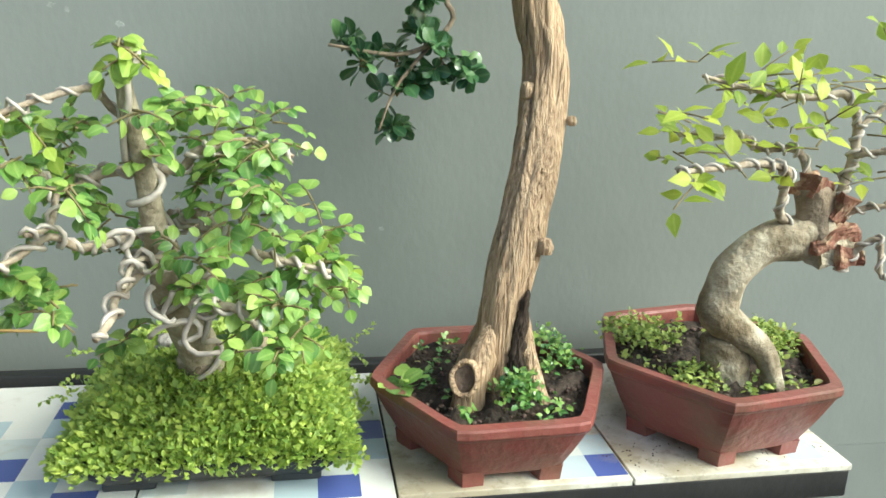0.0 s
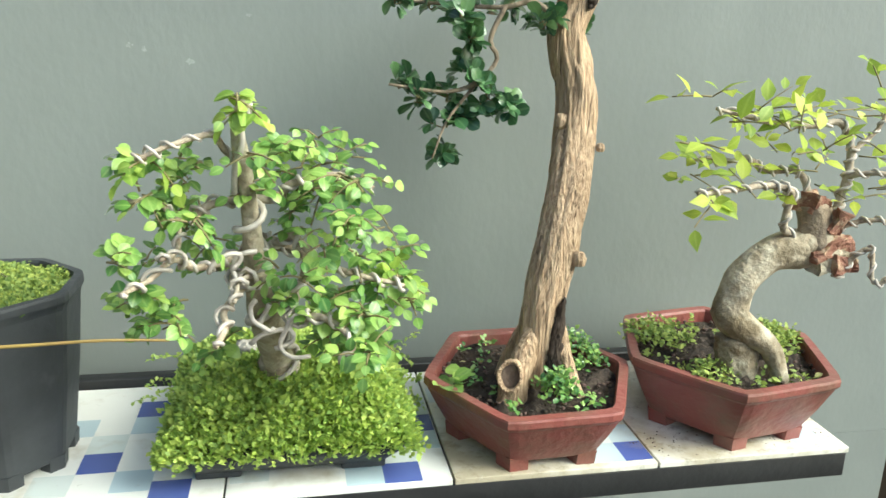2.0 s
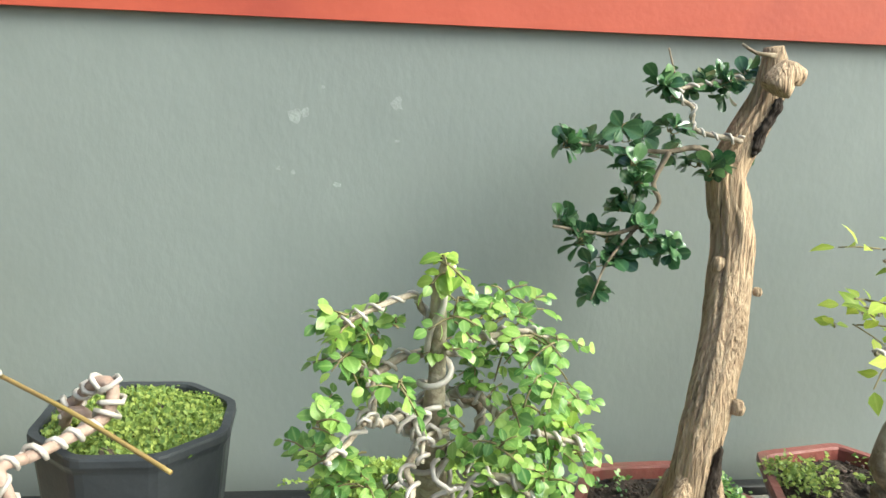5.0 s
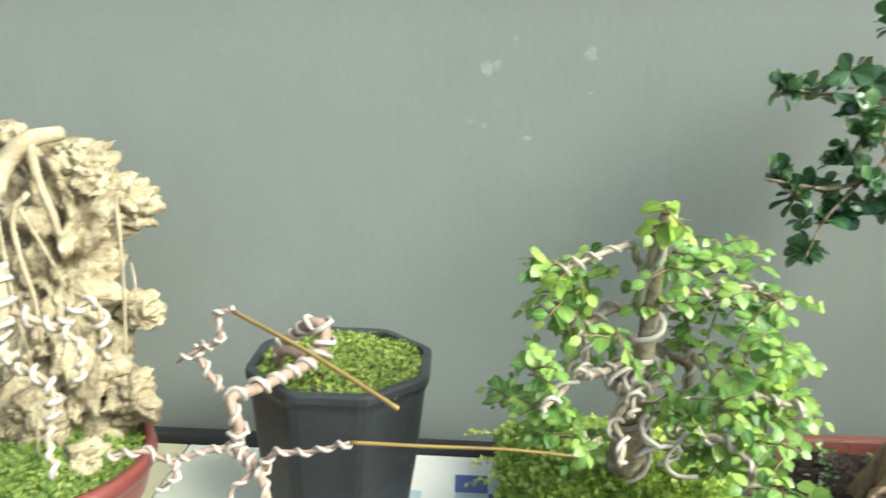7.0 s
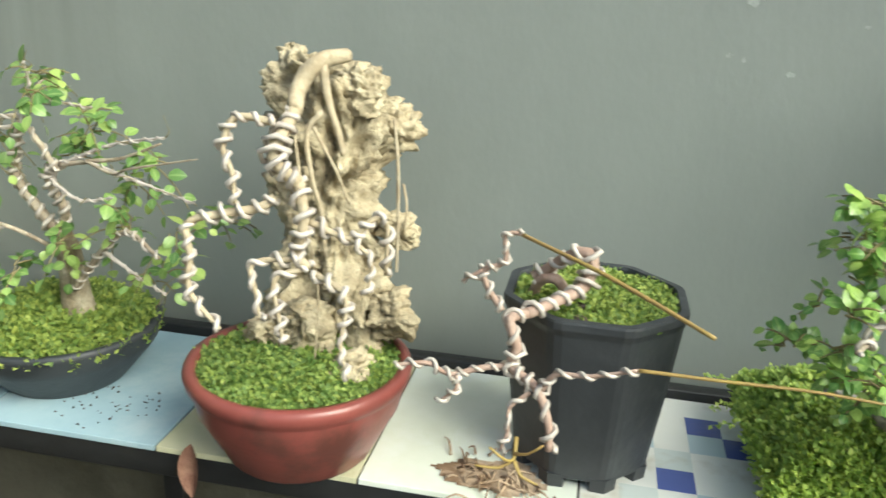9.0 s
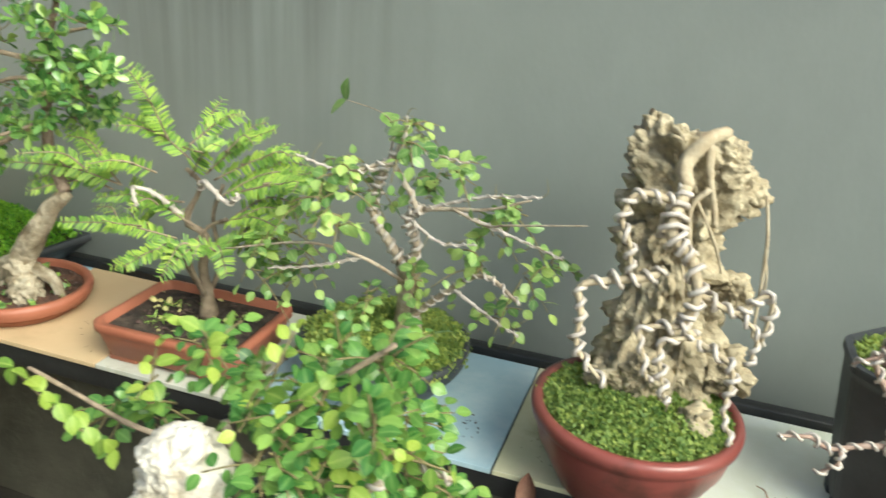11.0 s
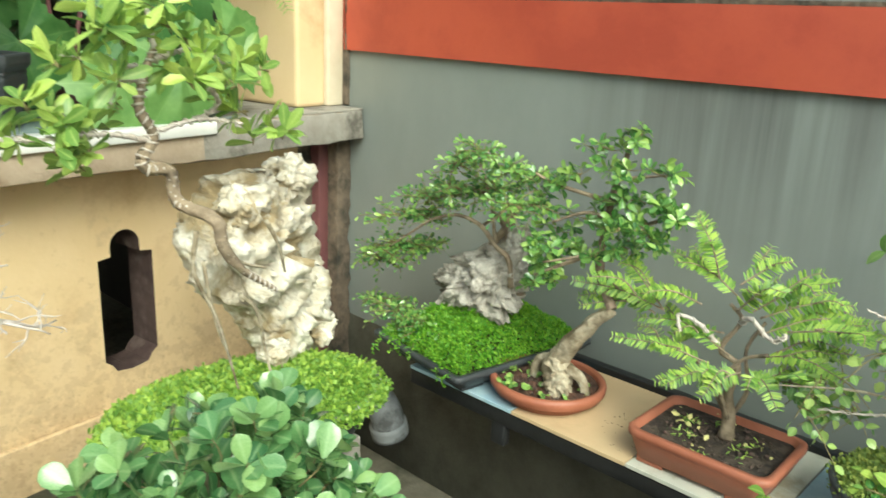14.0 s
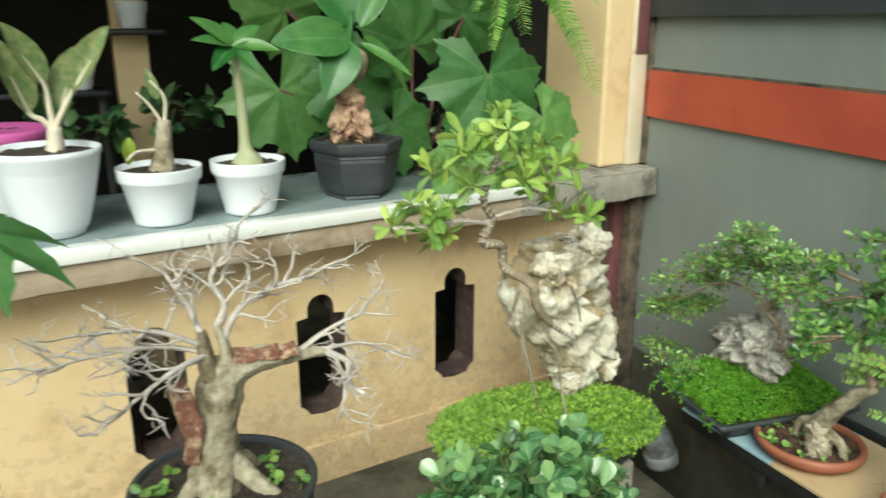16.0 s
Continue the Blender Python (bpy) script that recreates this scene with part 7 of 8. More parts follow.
FRONDS = [
          ((-1.744, 0.96, 0.793), (-1.93, 0.9, 0.822)),
          ((-1.763, 0.96, 0.781), (-1.943, 0.95, 0.772)),
          ((-1.633, 0.96, 0.711), (-1.81, 0.88, 0.736)),
          ((-1.744, 0.96, 0.793), (-1.881, 0.99, 0.878)),
          ((-1.637, 0.96, 0.891), (-1.686, 0.93, 1.009)),
          ((-1.593, 0.96, 0.861), (-1.751, 0.98, 0.914)),
          ((-1.565, 0.96, 0.842), (-1.424, 0.95, 0.94)),
          ((-1.509, 0.96, 0.817), (-1.304, 0.92, 0.862)),
          ((-1.549, 0.96, 0.833), (-1.409, 1.02, 0.883)),
          ((-1.596, 0.96, 0.887), (-1.532, 1.03, 0.934)),
          ((-1.603, 0.96, 0.692), (-1.67, 0.86, 0.685)),
          ((-1.596, 0.96, 0.741), (-1.801, 0.96, 0.76)),
          ((-1.54, 0.96, 0.756), (-1.374, 0.9, 0.788)),
          ((-1.512, 0.96, 0.718), (-1.4, 0.95, 0.71)),
          ((-1.545, 0.96, 0.8), (-1.367, 1.0, 0.866)),
          ((-1.557, 0.96, 0.705), (-1.456, 0.85, 0.718)),
          ((-1.666, 0.96, 0.828), (-1.782, 0.92, 0.828)),
          ((-1.595, 0.96, 0.833), (-1.491, 0.9, 0.913)),
          ((-1.509, 0.96, 0.776), (-1.377, 1.0, 0.794)),
          ((-1.569, 0.96, 0.713), (-1.609, 0.88, 0.671)),
          ((-1.613, 0.96, 0.783), (-1.751, 1.0, 0.687)),
          ((-1.544, 0.96, 0.697), (-1.42, 0.9, 0.765))]


def frond(tree, rng, a, b, leaflet, pairs, sag=0.02, up0=(0.15, -0.6, 0.85)):
    """A twig with paired leaflets along its outer part; gives the leaflets' poses."""
    a, b = np.array(a), np.array(b)
    mid = (a + b) / 2 + np.array((0, 0, sag)) + rng.normal(0, 0.006, 3)
    p = smooth_path([a, mid, b], 0.004)
    hung(link_mesh("twig", joined([tube_data(p, np.linspace(0.0022, 0.0008, len(p)), 5)]), M_BARK), tree)
    t, s, u = frames_along(p)
    out = []
    roll = Vector(rng.normal(0, 0.22, 3))
    for i in np.linspace(len(p) * 0.12, len(p) - 1, pairs).astype(int):
        k01 = i / len(p)
        up = Vector(up0) + roll + Vector(rng.normal(0, 0.06, 3))
        tan = Vector(t[i])
        side = tan.cross(up).normalized()
        for k in (-1, 1):
            d = (side * k + tan * 0.42 + Vector(rng.normal(0, 0.07, 3)) - up * 0.1).normalized()
            x = d.cross(up).normalized()
            m = Matrix((x, d, x.cross(d))).transposed().to_4x4()
            m.translation = p[i]
            out.append(m @ Matrix.Scale(leaflet * rng.uniform(0.9, 1.1) * (0.55 + 0.45 * math.sin(math.pi * min(1, k01 * 0.8 + 0.2))), 4))
    return out


LEAFLET = [(0, 0.03, 0), (0.15, 0.08, 0.01), (0.6, 0.095, 0.01), (0.88, 0.06, 0.0), (1, 0.0, -0.02)]
poses = []
for a, b in FRONDS:
    way = np.subtract(b, a)
    n = max(10, int(np.linalg.norm(way) / 0.0052))
    poses += frond(feathery, fr, a, b, 0.0235, n)
    flat = np.array((-way[1], way[0], 0)) / (np.linalg.norm(way[:2]) + 1e-6)
    for k, turn in ((0.3, 0.6), (0.5, -0.6)):
        c = np.array(a) * (1 - k) + np.array(b) * k + np.array((0, 0, 0.014))
        d = (way + flat * turn * np.linalg.norm(way)) * fr.uniform(0.32, 0.5) + fr.normal(0, 0.012, 3)
        poses += frond(feathery, fr, c, c + d, 0.02, max(8, int(np.linalg.norm(d) / 0.0053)), 0.008)
fr.shuffle(poses)
foliage(feathery, poses, LEAFLET, L_FEATHER, single=280, name="leaflet")
limb(feathery, [(-1.62, 0.975, 0.744), (-1.66, 0.95, 0.79), (-1.70, 0.94, 0.80), (-1.69, 0.93, 0.77)], 0.005, 0.003, wire=0.0018, bark=M_TWIG)
limb(feathery, [(-1.588, 0.975, 0.81), (-1.56, 0.95, 0.83), (-1.52, 0.95, 0.80), (-1.49, 0.94, 0.82)], 0.005, 0.003, wire=0.0018, bark=M_TWIG)

# ---- creeping cover, moss and weeds in the pots ----
def disc_spots(cx, cy, z, r, squash=1.0, dome=0.02, power=0.5, turn=0.0):
    def f(rng):
        a, q = rng.uniform(0, 2 * math.pi), rng.uniform(0, 1) ** power
        x, y = q * r * math.cos(a), q * r * squash * math.sin(a)
        c, s = math.cos(turn), math.sin(turn)
        h = dome * (1 - q * q) + 0.008 * noise.noise(Vector((x * 40, y * 40, cx)))
        return (cx + x * c - y * s, cy + x * s + y * c, z + h), (x * 1.5, y * 1.5, 1)
    return f


def mound_spots(cx, cy, z, hx, hy, top, skirt):
    """A cushion over a rectangular pot that hangs down over its sides."""
    def f(rng):
        x, y = rng.uniform(-1, 1), rng.uniform(-1, 1)
        e = max(abs(x), abs(y))
        h = top * (1 - e ** 3) + 0.012 * noise.noise(Vector((x * 5, y * 5, 3.0))) + 0.008 * noise.noise(Vector((x * 13, y * 13, 1.0)))
        k = 1.0
        if e > 0.88 and rng.uniform() < 0.75:
            d = rng.uniform(0, 1)
            h -= skirt * d
            k = 1.06 + 0.05 * noise.noise(Vector((x * 4, y * 4, 8.0)))
        return (cx + x * hx * k, cy + y * hy * k, z + h), (x * 0.9, y * 0.9, 1.0)
    return f


rg = np.random.default_rng(31)
M_MOSSBASE = mat("matted_green_stems", (0.1, 0.17, 0.03), (0.16, 0.25, 0.04), 90, 0.9, 1.0, 120)
# cushion over the low black pot: a lumpy soil body under the leaves
bm = bmesh.new()
bmesh.ops.create_grid(bm, x_segments=30, y_segments=30, size=1.0)
for v in bm.verts:
    e = max(abs(v.co.x), abs(v.co.y))
    x, y = v.co.x, v.co.y
    v.co = Vector((-0.035 + x * 0.142, 0.985 + y * 0.127, 0.545 + 0.06 * (1 - e ** 3) + 0.01 * noise.noise(Vector((x * 5, y * 5, 3.0)))))
hung(part("cover_base", bm, M_MOSSBASE), cover_pot)
carpet("ground_cover", cover_pot, mound_spots(-0.035, 0.98, 0.56, 0.15, 0.138, 0.068, 0.02), 12500, 0.0098, L_COVER, rg, up=0.9, label="dense creeping green ground cover spilling over the pot", tufts=4)
# trailing strands at its edges
poses = []
for x, y, dx, dy in [(-0.19, 1.05, -1, 0), (-0.19, 0.98, -1, 0.1), (-0.19, 1.1, -1, 0.2), (0.12, 1.08, 1, 0.1), (0.12, 1.0, 1, 0), (0.12, 0.92, 1, -0.2), (0.12, 1.1, 1, 0.3), (0.12, 0.96, 1, 0)]:
    p = np.array((x, y, 0.575))
    d = np.array((dx, dy, -0.1), float)
    for i in range(12):
        d = d + rg.normal(0, 0.25, 3)
        d /= np.linalg.norm(d)
        p = p + d * 0.005
        for _ in range(2):
            poses.append(leaf_pose(rg, p, rg.normal(0, 1, 3), 0.008, 0, 0.5))
foliage(cover_pot, poses, LEAF_SMALL, L_COVER, single=0)
# bowls
carpet("moss", oval_pot, disc_spots(-0.8, 0.888, 0.622, 0.135, dome=0.022), 7500, 0.0072, L_MOSS, rg, label="dense green moss and creepers in the bowl", tufts=4)
carpet("moss", dark_pot, disc_spots(-1.235, 0.985, 0.583, 0.142, dome=0.05), 4600, 0.009, L_COVER_DARK, rg, label="olive green moss mound", tufts=4)
carpet("moss", oct_pot, disc_spots(-0.419, 0.968, 0.735, 0.104, dome=0.008), 4200, 0.0065, L_COVER_DARK, rg, label="yellowish green moss on the soil", tufts=4)
# green carpet of the tray
tc, ts = math.cos(radians(-9)), math.sin(radians(-9))


def tray_spots(rng):
    x, y = rng.uniform(-0.158, 0.158), rng.uniform(-0.208, 0.208)
    e = max(abs(x) / 0.158, abs(y) / 0.208)
    return (-2.268 + x * tc - y * ts, 1.015 + x * ts + y * tc, 0.553 + 0.1 * (1 - e ** 2) + 0.008 * noise.noise(Vector((x * 20, y * 20, 5)))), (x, y - 0.2, 1)


carpet("grass_carpet", tray, tray_spots, 10500, 0.0075, L_GRASS, rg, up=1.4, label="bright green grassy carpet", tufts=3)
poses = []
for _ in range(14):
    x = rg.uniform(-0.15, 0.15)
    p = np.array((-2.29 + x, 0.797 - x * 0.16, 0.566))
    d = np.array((0.1, -0.7, -0.6))
    for i in range(rg.integers(4, 11)):
        d = d + rg.normal(0, 0.3, 3) + np.array((0, 0, -0.12))
        d /= np.linalg.norm(d)
        p = p + d * 0.007
        poses += [leaf_pose(rg, p, rg.normal(0, 1, 3), 0.009, 0, 0.5) for _ in range(2)]
foliage(tray, poses, LEAF_SMALL, L_GRASS, single=0)


def weeds(pot, spots, n, size, material, rows=LEAF_OVAL, leaves=7, single=40):
    """Small weed rosettes on the soil."""
    out = []
    for _ in range(n):
        p, _u = spots(rg)
        h = rg.uniform(0.006, 0.02)
        for _ in range(leaves):
            d = rg.normal(0, 1, 3)
            d[2] = abs(d[2]) * 0.5
            out.append(leaf_pose(rg, Vector(p) + Vector((rg.normal(0, 0.006), rg.normal(0, 0.006), h * rg.uniform(0.2, 1))), d, size * rg.uniform(0.6, 1.3), 0.0, 0.3))
    foliage(pot, out, rows, material, single=single, name="weed_leaf")


hex_soil_a = disc_spots(0.31, 0.957, 0.58, 0.128, dome=0.004, power=0.35)
hex_soil_b = disc_spots(0.628, 0.97, 0.595, 0.135, dome=0.004, power=0.35)
weeds(hex_a, hex_soil_a, 26, 0.0095, L_MID)
weeds(hex_a, disc_spots(0.322, 0.862, 0.592, 0.026, dome=0.028), 34, 0.0085, L_MID, leaves=9)
weeds(hex_a, disc_spots(0.385, 1.0, 0.588, 0.05, dome=0.03), 60, 0.0085, L_MID, leaves=8)
weeds(hex_a, disc_spots(0.195, 0.92, 0.582, 0.02, dome=0.01), 3, 0.026, L_FRESH, LEAF_ROUND, leaves=4)
weeds(hex_b, hex_soil_b, 45, 0.009, L_COVER_DARK)
weeds(hex_b, disc_spots(0.55, 1.03, 0.6, 0.05, dome=0.01), 60, 0.008, L_COVER_DARK, leaves=9)
weeds(hex_b, disc_spots(0.725, 1.0, 0.6, 0.045, dome=0.015), 60, 0.008, L_COVER_DARK, leaves=9)
weeds(hex_b, disc_spots(0.56, 0.88, 0.6, 0.03, dome=0.01), 20, 0.008, L_COVER_DARK, leaves=8)
weeds(terra_rect, disc_spots(-1.59, 0.93, 0.56, 0.1, squash=0.8, dome=0.0), 16, 0.013, L_FEATHER, LEAFLET, leaves=6)
weeds(terra_oval, disc_spots(-2.012, 0.94, 0.54, 0.105, dome=0.0, power=0.3), 26, 0.014, L_FRESH, LEAF_ROUND, leaves=5)
# fallen leaflets and crumbs on the soil
L_YELLOW = leaf_mat("fallen_yellow_leaf", (0.5, 0.5, 0.16), (0.6, 0.58, 0.25), 0.6, 0.3, 0.2)
M_CRUMB = mat("soil_crumb", (0.06, 0.042, 0.03), (0.1, 0.075, 0.055), 60, 0.95, 0.6, 90, vary=0.5)


def crumbs(pot, spots, n, size, material=M_CRUMB):
    bm = bmesh.new()
    bmesh.ops.create_icosphere(bm, subdivisions=1, radius=1.0)
    v = np.array([w.co for w in bm.verts])
    f = [tuple(w.index for w in q.verts) for q in bm.faces]
    bm.free()
    ch = []
    for _ in range(n):
        p, _u = spots(rg)
        ch.append((v * (size * rg.uniform(0.4, 1.3, 3)) * (1, 1, 0.7) + np.array(p) + (0, 0, 0.001), f))
    tagged(hung(link_mesh("loose_soil", joined(ch), material), pot), kind="stuff")


for pot, spots in ((hex_a, hex_soil_a), (hex_b, hex_soil_b), (terra_rect, disc_spots(-1.59, 0.95, 0.563, 0.115, squash=0.78, dome=0.0)), (terra_oval, disc_spots(-2.012, 0.955, 0.538, 0.11, dome=0.006))):
    crumbs(pot, spots, 260, 0.0038)
crumbs(bench, disc_spots(0.5, 0.87, 0.5005, 0.06, squash=0.6, dome=0.0), 45, 0.0012)
crumbs(bench, disc_spots(0.7, 0.86, 0.5005, 0.06, squash=0.4, dome=0.0), 25, 0.0012)
crumbs(bench, disc_spots(-0.9, 0.95, 0.5005, 0.08, squash=1.2, dome=0.0), 40, 0.0012)
crumbs(bench, disc_spots(-1.1, 0.9, 0.5005, 0.09, squash=0.7, dome=0.0), 60, 0.0018)
crumbs(bench, disc_spots(-1.75, 0.95, 0.5005, 0.1, squash=1.0, dome=0.0), 50, 0.0016)
for pot, spots, n in ((terra_rect, disc_spots(-1.59, 0.95, 0.568, 0.12, squash=0.75, dome=0.0), 26), (hex_b, hex_soil_b, 5), (hex_a, hex_soil_a, 5)):
    weeds(pot, spots, n, 0.012, L_YELLOW, LEAF_OVAL, leaves=1)

# ---- pots on stands in the yard ----
def stand(x0, x1, y0, y1, z1, label="plain concrete block stand for a pot"):
    z0 = 0.1 if x1 < -2.15 else YARD_Z
    ob = boxed(x0, x1, y0, y1, z0, z1, bevel=0.006)
    return tagged(part("stand", ob, M_OLD_CONC), label, "stand")


# long oval pot of the big stone
stand(-2.58, -2.34, 0.2, 0.66, 0.365)
ov = round_pot("oval_pot", (-2.47, 0.44, 0.365), 0.33, 0.12, 0.26, M_BLACKPOT, "long dark oval pot with a pale weathered rim", squash=0.62, turn=83, rolled=False)
M_RIM = mat("weathered_pale_rim", (0.3, 0.31, 0.3), (0.2, 0.2, 0.19), 30, 0.7, 0.2, 60)
bm = lathe(bmesh.new(), [(0.314, 0.1195), (0.332, 0.118), (0.333, 0.1225), (0.316, 0.124)], 64, lambda a: (1.0, 0.62))
part("rim", bm, M_RIM, ov, "pale weathered rim")
carpet("ground_cover", ov, disc_spots(-2.47, 0.44, 0.47, 0.345, squash=0.64, dome=0.065, turn=radians(83)), 8500, 0.0135, L_OVAL_COVER, rg, up=0.9, label="thick yellowish green creeping cover in the oval pot", tufts=4)

# round-leaved shrub
stand(-1.92, -1.7, -0.15, 0.09, 0.44)
shrub_pot = round_pot("round_pot", (-1.81, -0.03, 0.44), 0.13, 0.15, 0.1, M_BLACKPOT, "black plastic pot under a round-leaved shrub", rolled=False)
shrub = planted("shrub", (-1.81, -0.03, 0.57), "dense shrub with round glossy blue-green leaves", 40, "shrub")
sr = np.random.default_rng(41)
poses = []
for _ in range(290):
    d = sr.normal(0, 1, 3)
    d[2] = abs(d[2]) * 0.9 - 0.15
    d /= np.linalg.norm(d)
    q = np.array((-1.81, -0.03, 0.655)) + d * np.array((0.2, 0.23, 0.215)) * sr.uniform(0.6, 1.0) * (1 + 0.22 * noise.noise(Vector(d * 2.6)))
    axis = d * 0.7 + np.array((0.1, -0.1, 0.45)) + sr.normal(0, 0.28, 3)
    SHOOTS.append([tuple(q - d * 0.05), tuple(q - axis * 0.02), tuple(q)])
    poses += whorl_poses(sr, q, axis, 0.038, 6, 0.6, 0.0)
poses.sort(key=lambda m: -m.translation.z)
foliage(shrub, poses, LEAF_EGG, L_ROUND, single=280, fold=0.22)
for i in range(9):
    a = i * 0.7
    limb(shrub, [(-1.81, -0.03, 0.57), (-1.81 + 0.06 * math.cos(a), -0.03 + 0.06 * math.sin(a), 0.66), (-1.81 + 0.13 * math.cos(a), -0.03 + 0.14 * math.sin(a), 0.76)], 0.007, 0.003, bark=M_BARK, name="stem")

# bushy tree's pot
stand(-1.2, -1.0, 0.26, 0.46, 0.57)
bush_pot = round_pot("round_pot", (-1.1, 0.36, 0.57), 0.12, 0.13, 0.09, M_BLACKPOT, "black plastic pot of a bushy bonsai", rolled=False)
poses = []
for i in range(8):
    k = i / 7
    p = Vector((-1.215 - 0.062 * k, 0.318 - 0.034 * k, 0.806 + 0.085 * k))
    for s in (-1, 1):
        poses.append(leaf_pose(bushy_tree_rng, p, Vector((-0.5 * s - 0.3, -0.3, 0.6 * s)), 0.0175, 0, 0.35))
foliage(bushy_tree, poses, LEAF_OVATE, L_TIP, single=30)

# bare tree's pot
stand(-2.46, -2.22, -0.62, -0.36, 0.45)
bare_pot = round_pot("round_pot", (-2.34, -0.49, 0.45), 0.205, 0.17, 0.16, M_BLACKPOT, "wide black plastic pot with weeds round a bare bonsai", rolled=False)
weeds(bare_pot, disc_spots(-2.34, -0.49, 0.612, 0.17, dome=0.0, power=0.3), 22, 0.024, L_FRESH, LEAF_ROUND, leaves=5)

# grey elbow pipe by the corner
pipe = thing("drain_pipe", (-2.59, 0.99, 0.151), "grey plastic elbow drain pipe by the edge of the slab", "pipe")
hung(tube("elbow", [(-3.067, 0.88, 0.294), (-2.717, 0.9, 0.294), (-2.681, 0.93, 0.285), (-2.628, 0.955, 0.268), (-2.595, 0.975, 0.219), (-2.59, 0.99, 0.151)], 0.05, 0.05, M_PVC, None, 28), pipe)
hung(tube("socket", [(-2.592, 0.984, 0.18), (-2.589, 0.993, 0.139)], 0.058, 0.058, M_PVC, None, 28), pipe)

# large lobed foreground leaf and its plant
def lobed_leaf(bm, size, lobes=7, depth=0.38, cup=0.15, seed=0):
    """A hand-shaped leaf with pointed, toothed lobes in the xy plane, stalk at the origin, tip along +y."""
    rib = bm.verts.layers.float.new("rib")
    c = bm.verts.new((0, 0, 0.0))
    rings = [[], [], []]
    per = 12
    n = lobes * per
    for i in range(n + 1):
        a = radians(-158 + 316 * i / n)
        f = (i % per) / per
        w = (1 - abs(2 * f - 1)) ** 1.25
        tooth = 0.045 if i % 3 == 0 else (-0.03 if i % 3 == 2 else 0.0)
        r = size * (0.66 + 0.34 * math.cos(a * 0.5)) * (1 - depth * (1 - w)) * (1 + 0.1 * noise.noise(Vector((i // per * 1.7, seed, 0))) + tooth)
        for ring, k in zip(rings, (0.33, 0.68, 1.0)):
            x, y = r * k * math.sin(a), r * k * math.cos(a)
            fold = 0.07 * size * k * (abs(2 * f - 1) - 0.5)
            z = -cup * size * (r * k / size) ** 2 + fold + 0.03 * size * noise.noise(Vector((x * 14, y * 14, seed)))
            v = bm.verts.new((x, y, z))
            v[rib] = 1.0 if i % per == per // 2 else 0.0
            ring.append(v)
    for i in range(n):
        bm.faces.new((c, rings[0][i + 1], rings[0][i]))
        for p, q in zip(rings, rings[1:]):
            bm.faces.new((p[i], p[i + 1], q[i + 1], q[i]))
    c[rib] = 1.0
    return bm


def leaf_at(parent, bm, place, toward, face, material, name="leaf"):
    ob = part(name, bm, material, None)
    y = Vector(toward).normalized()
    x = y.cross(Vector(face)).normalized()
    m = Matrix((x, y, x.cross(y))).transposed().to_4x4()
    m.translation = place
    ob.matrix_world = m
    ob.parent = parent
    ob.matrix_parent_inverse = parent.matrix_world.inverted()
    return ob


papaya = planted("potted_plant", (-1.86, -0.95, 0.0), "young plant with large lobed green leaves", 50, "plant")
limb(papaya, [(-1.86, -0.95, 0.0), (-1.86, -0.95, 0.6), (-1.85, -0.93, 1.15)], 0.02, 0.012, bark=M_BARK, name="stem")
for place, toward, s in (((-1.83, -0.83, 1.36), (0.3, 1, -0.35), 0.13), ((-1.86, -0.99, 1.33), (0.6, -0.8, -0.3), 0.14), ((-1.95, -0.95, 1.3), (-1, -0.1, -0.3), 0.13)):
    limb(papaya, [(-1.85, -0.93, 1.12), tuple((np.array((-1.85, -0.93, 1.14)) + np.array(place)) / 2 + (0, 0, 0.03)), place], 0.005, 0.003, bark=L_BIG, name="stalk", knots=0.05)
    leaf_at(papaya, lobed_leaf(bmesh.new(), s, 7, 0.45, 0.3), place, toward, (0.2, 0, 1), L_BIG)

# ---- things on the ledge ----
def white_pot(name, x, y, r, h, foot, label, bands=0):
    ob = thing(name, (x, y, LEDGE_Z + 0.005), label, "plant pot", "white pots on the ledge")
    lip = 0.035
    prof = [(foot * 0.8, 0.0), (foot, 0.002), (foot * 1.02, 0.01)]
    if bands:
        for i in range(bands):
            z = 0.02 + (h - lip - 0.03) * i / bands
            q = foot + (r - foot) * (z / h) ** 0.8
            prof += [(q, z), (q + 0.0025, z + 0.004)]
        prof += [(r * 0.97, h - 0.02), (r, h - 0.014), (r, h), (r * 0.95, h), (r * 0.93, h - 0.02), (r * 0.4, h - 0.022)]
    else:
        prof += [(r * 0.9, h - lip - 0.006), (r * 0.97, h - lip), (r * 0.98, h - lip + 0.004), (r, h - 0.004), (r, h), (r * 0.95, h), (r * 0.93, h - 0.02), (r * 0.4, h - 0.022)]
    part("body", lathe(bmesh.new(), prof, 48), M_WHITEPOT, ob)
    part("soil", soil_disc(bmesh.new(), r * 0.935, h - 0.016, lump=0.008), M_SOIL, ob, "dark soil with bark chips")
    return ob


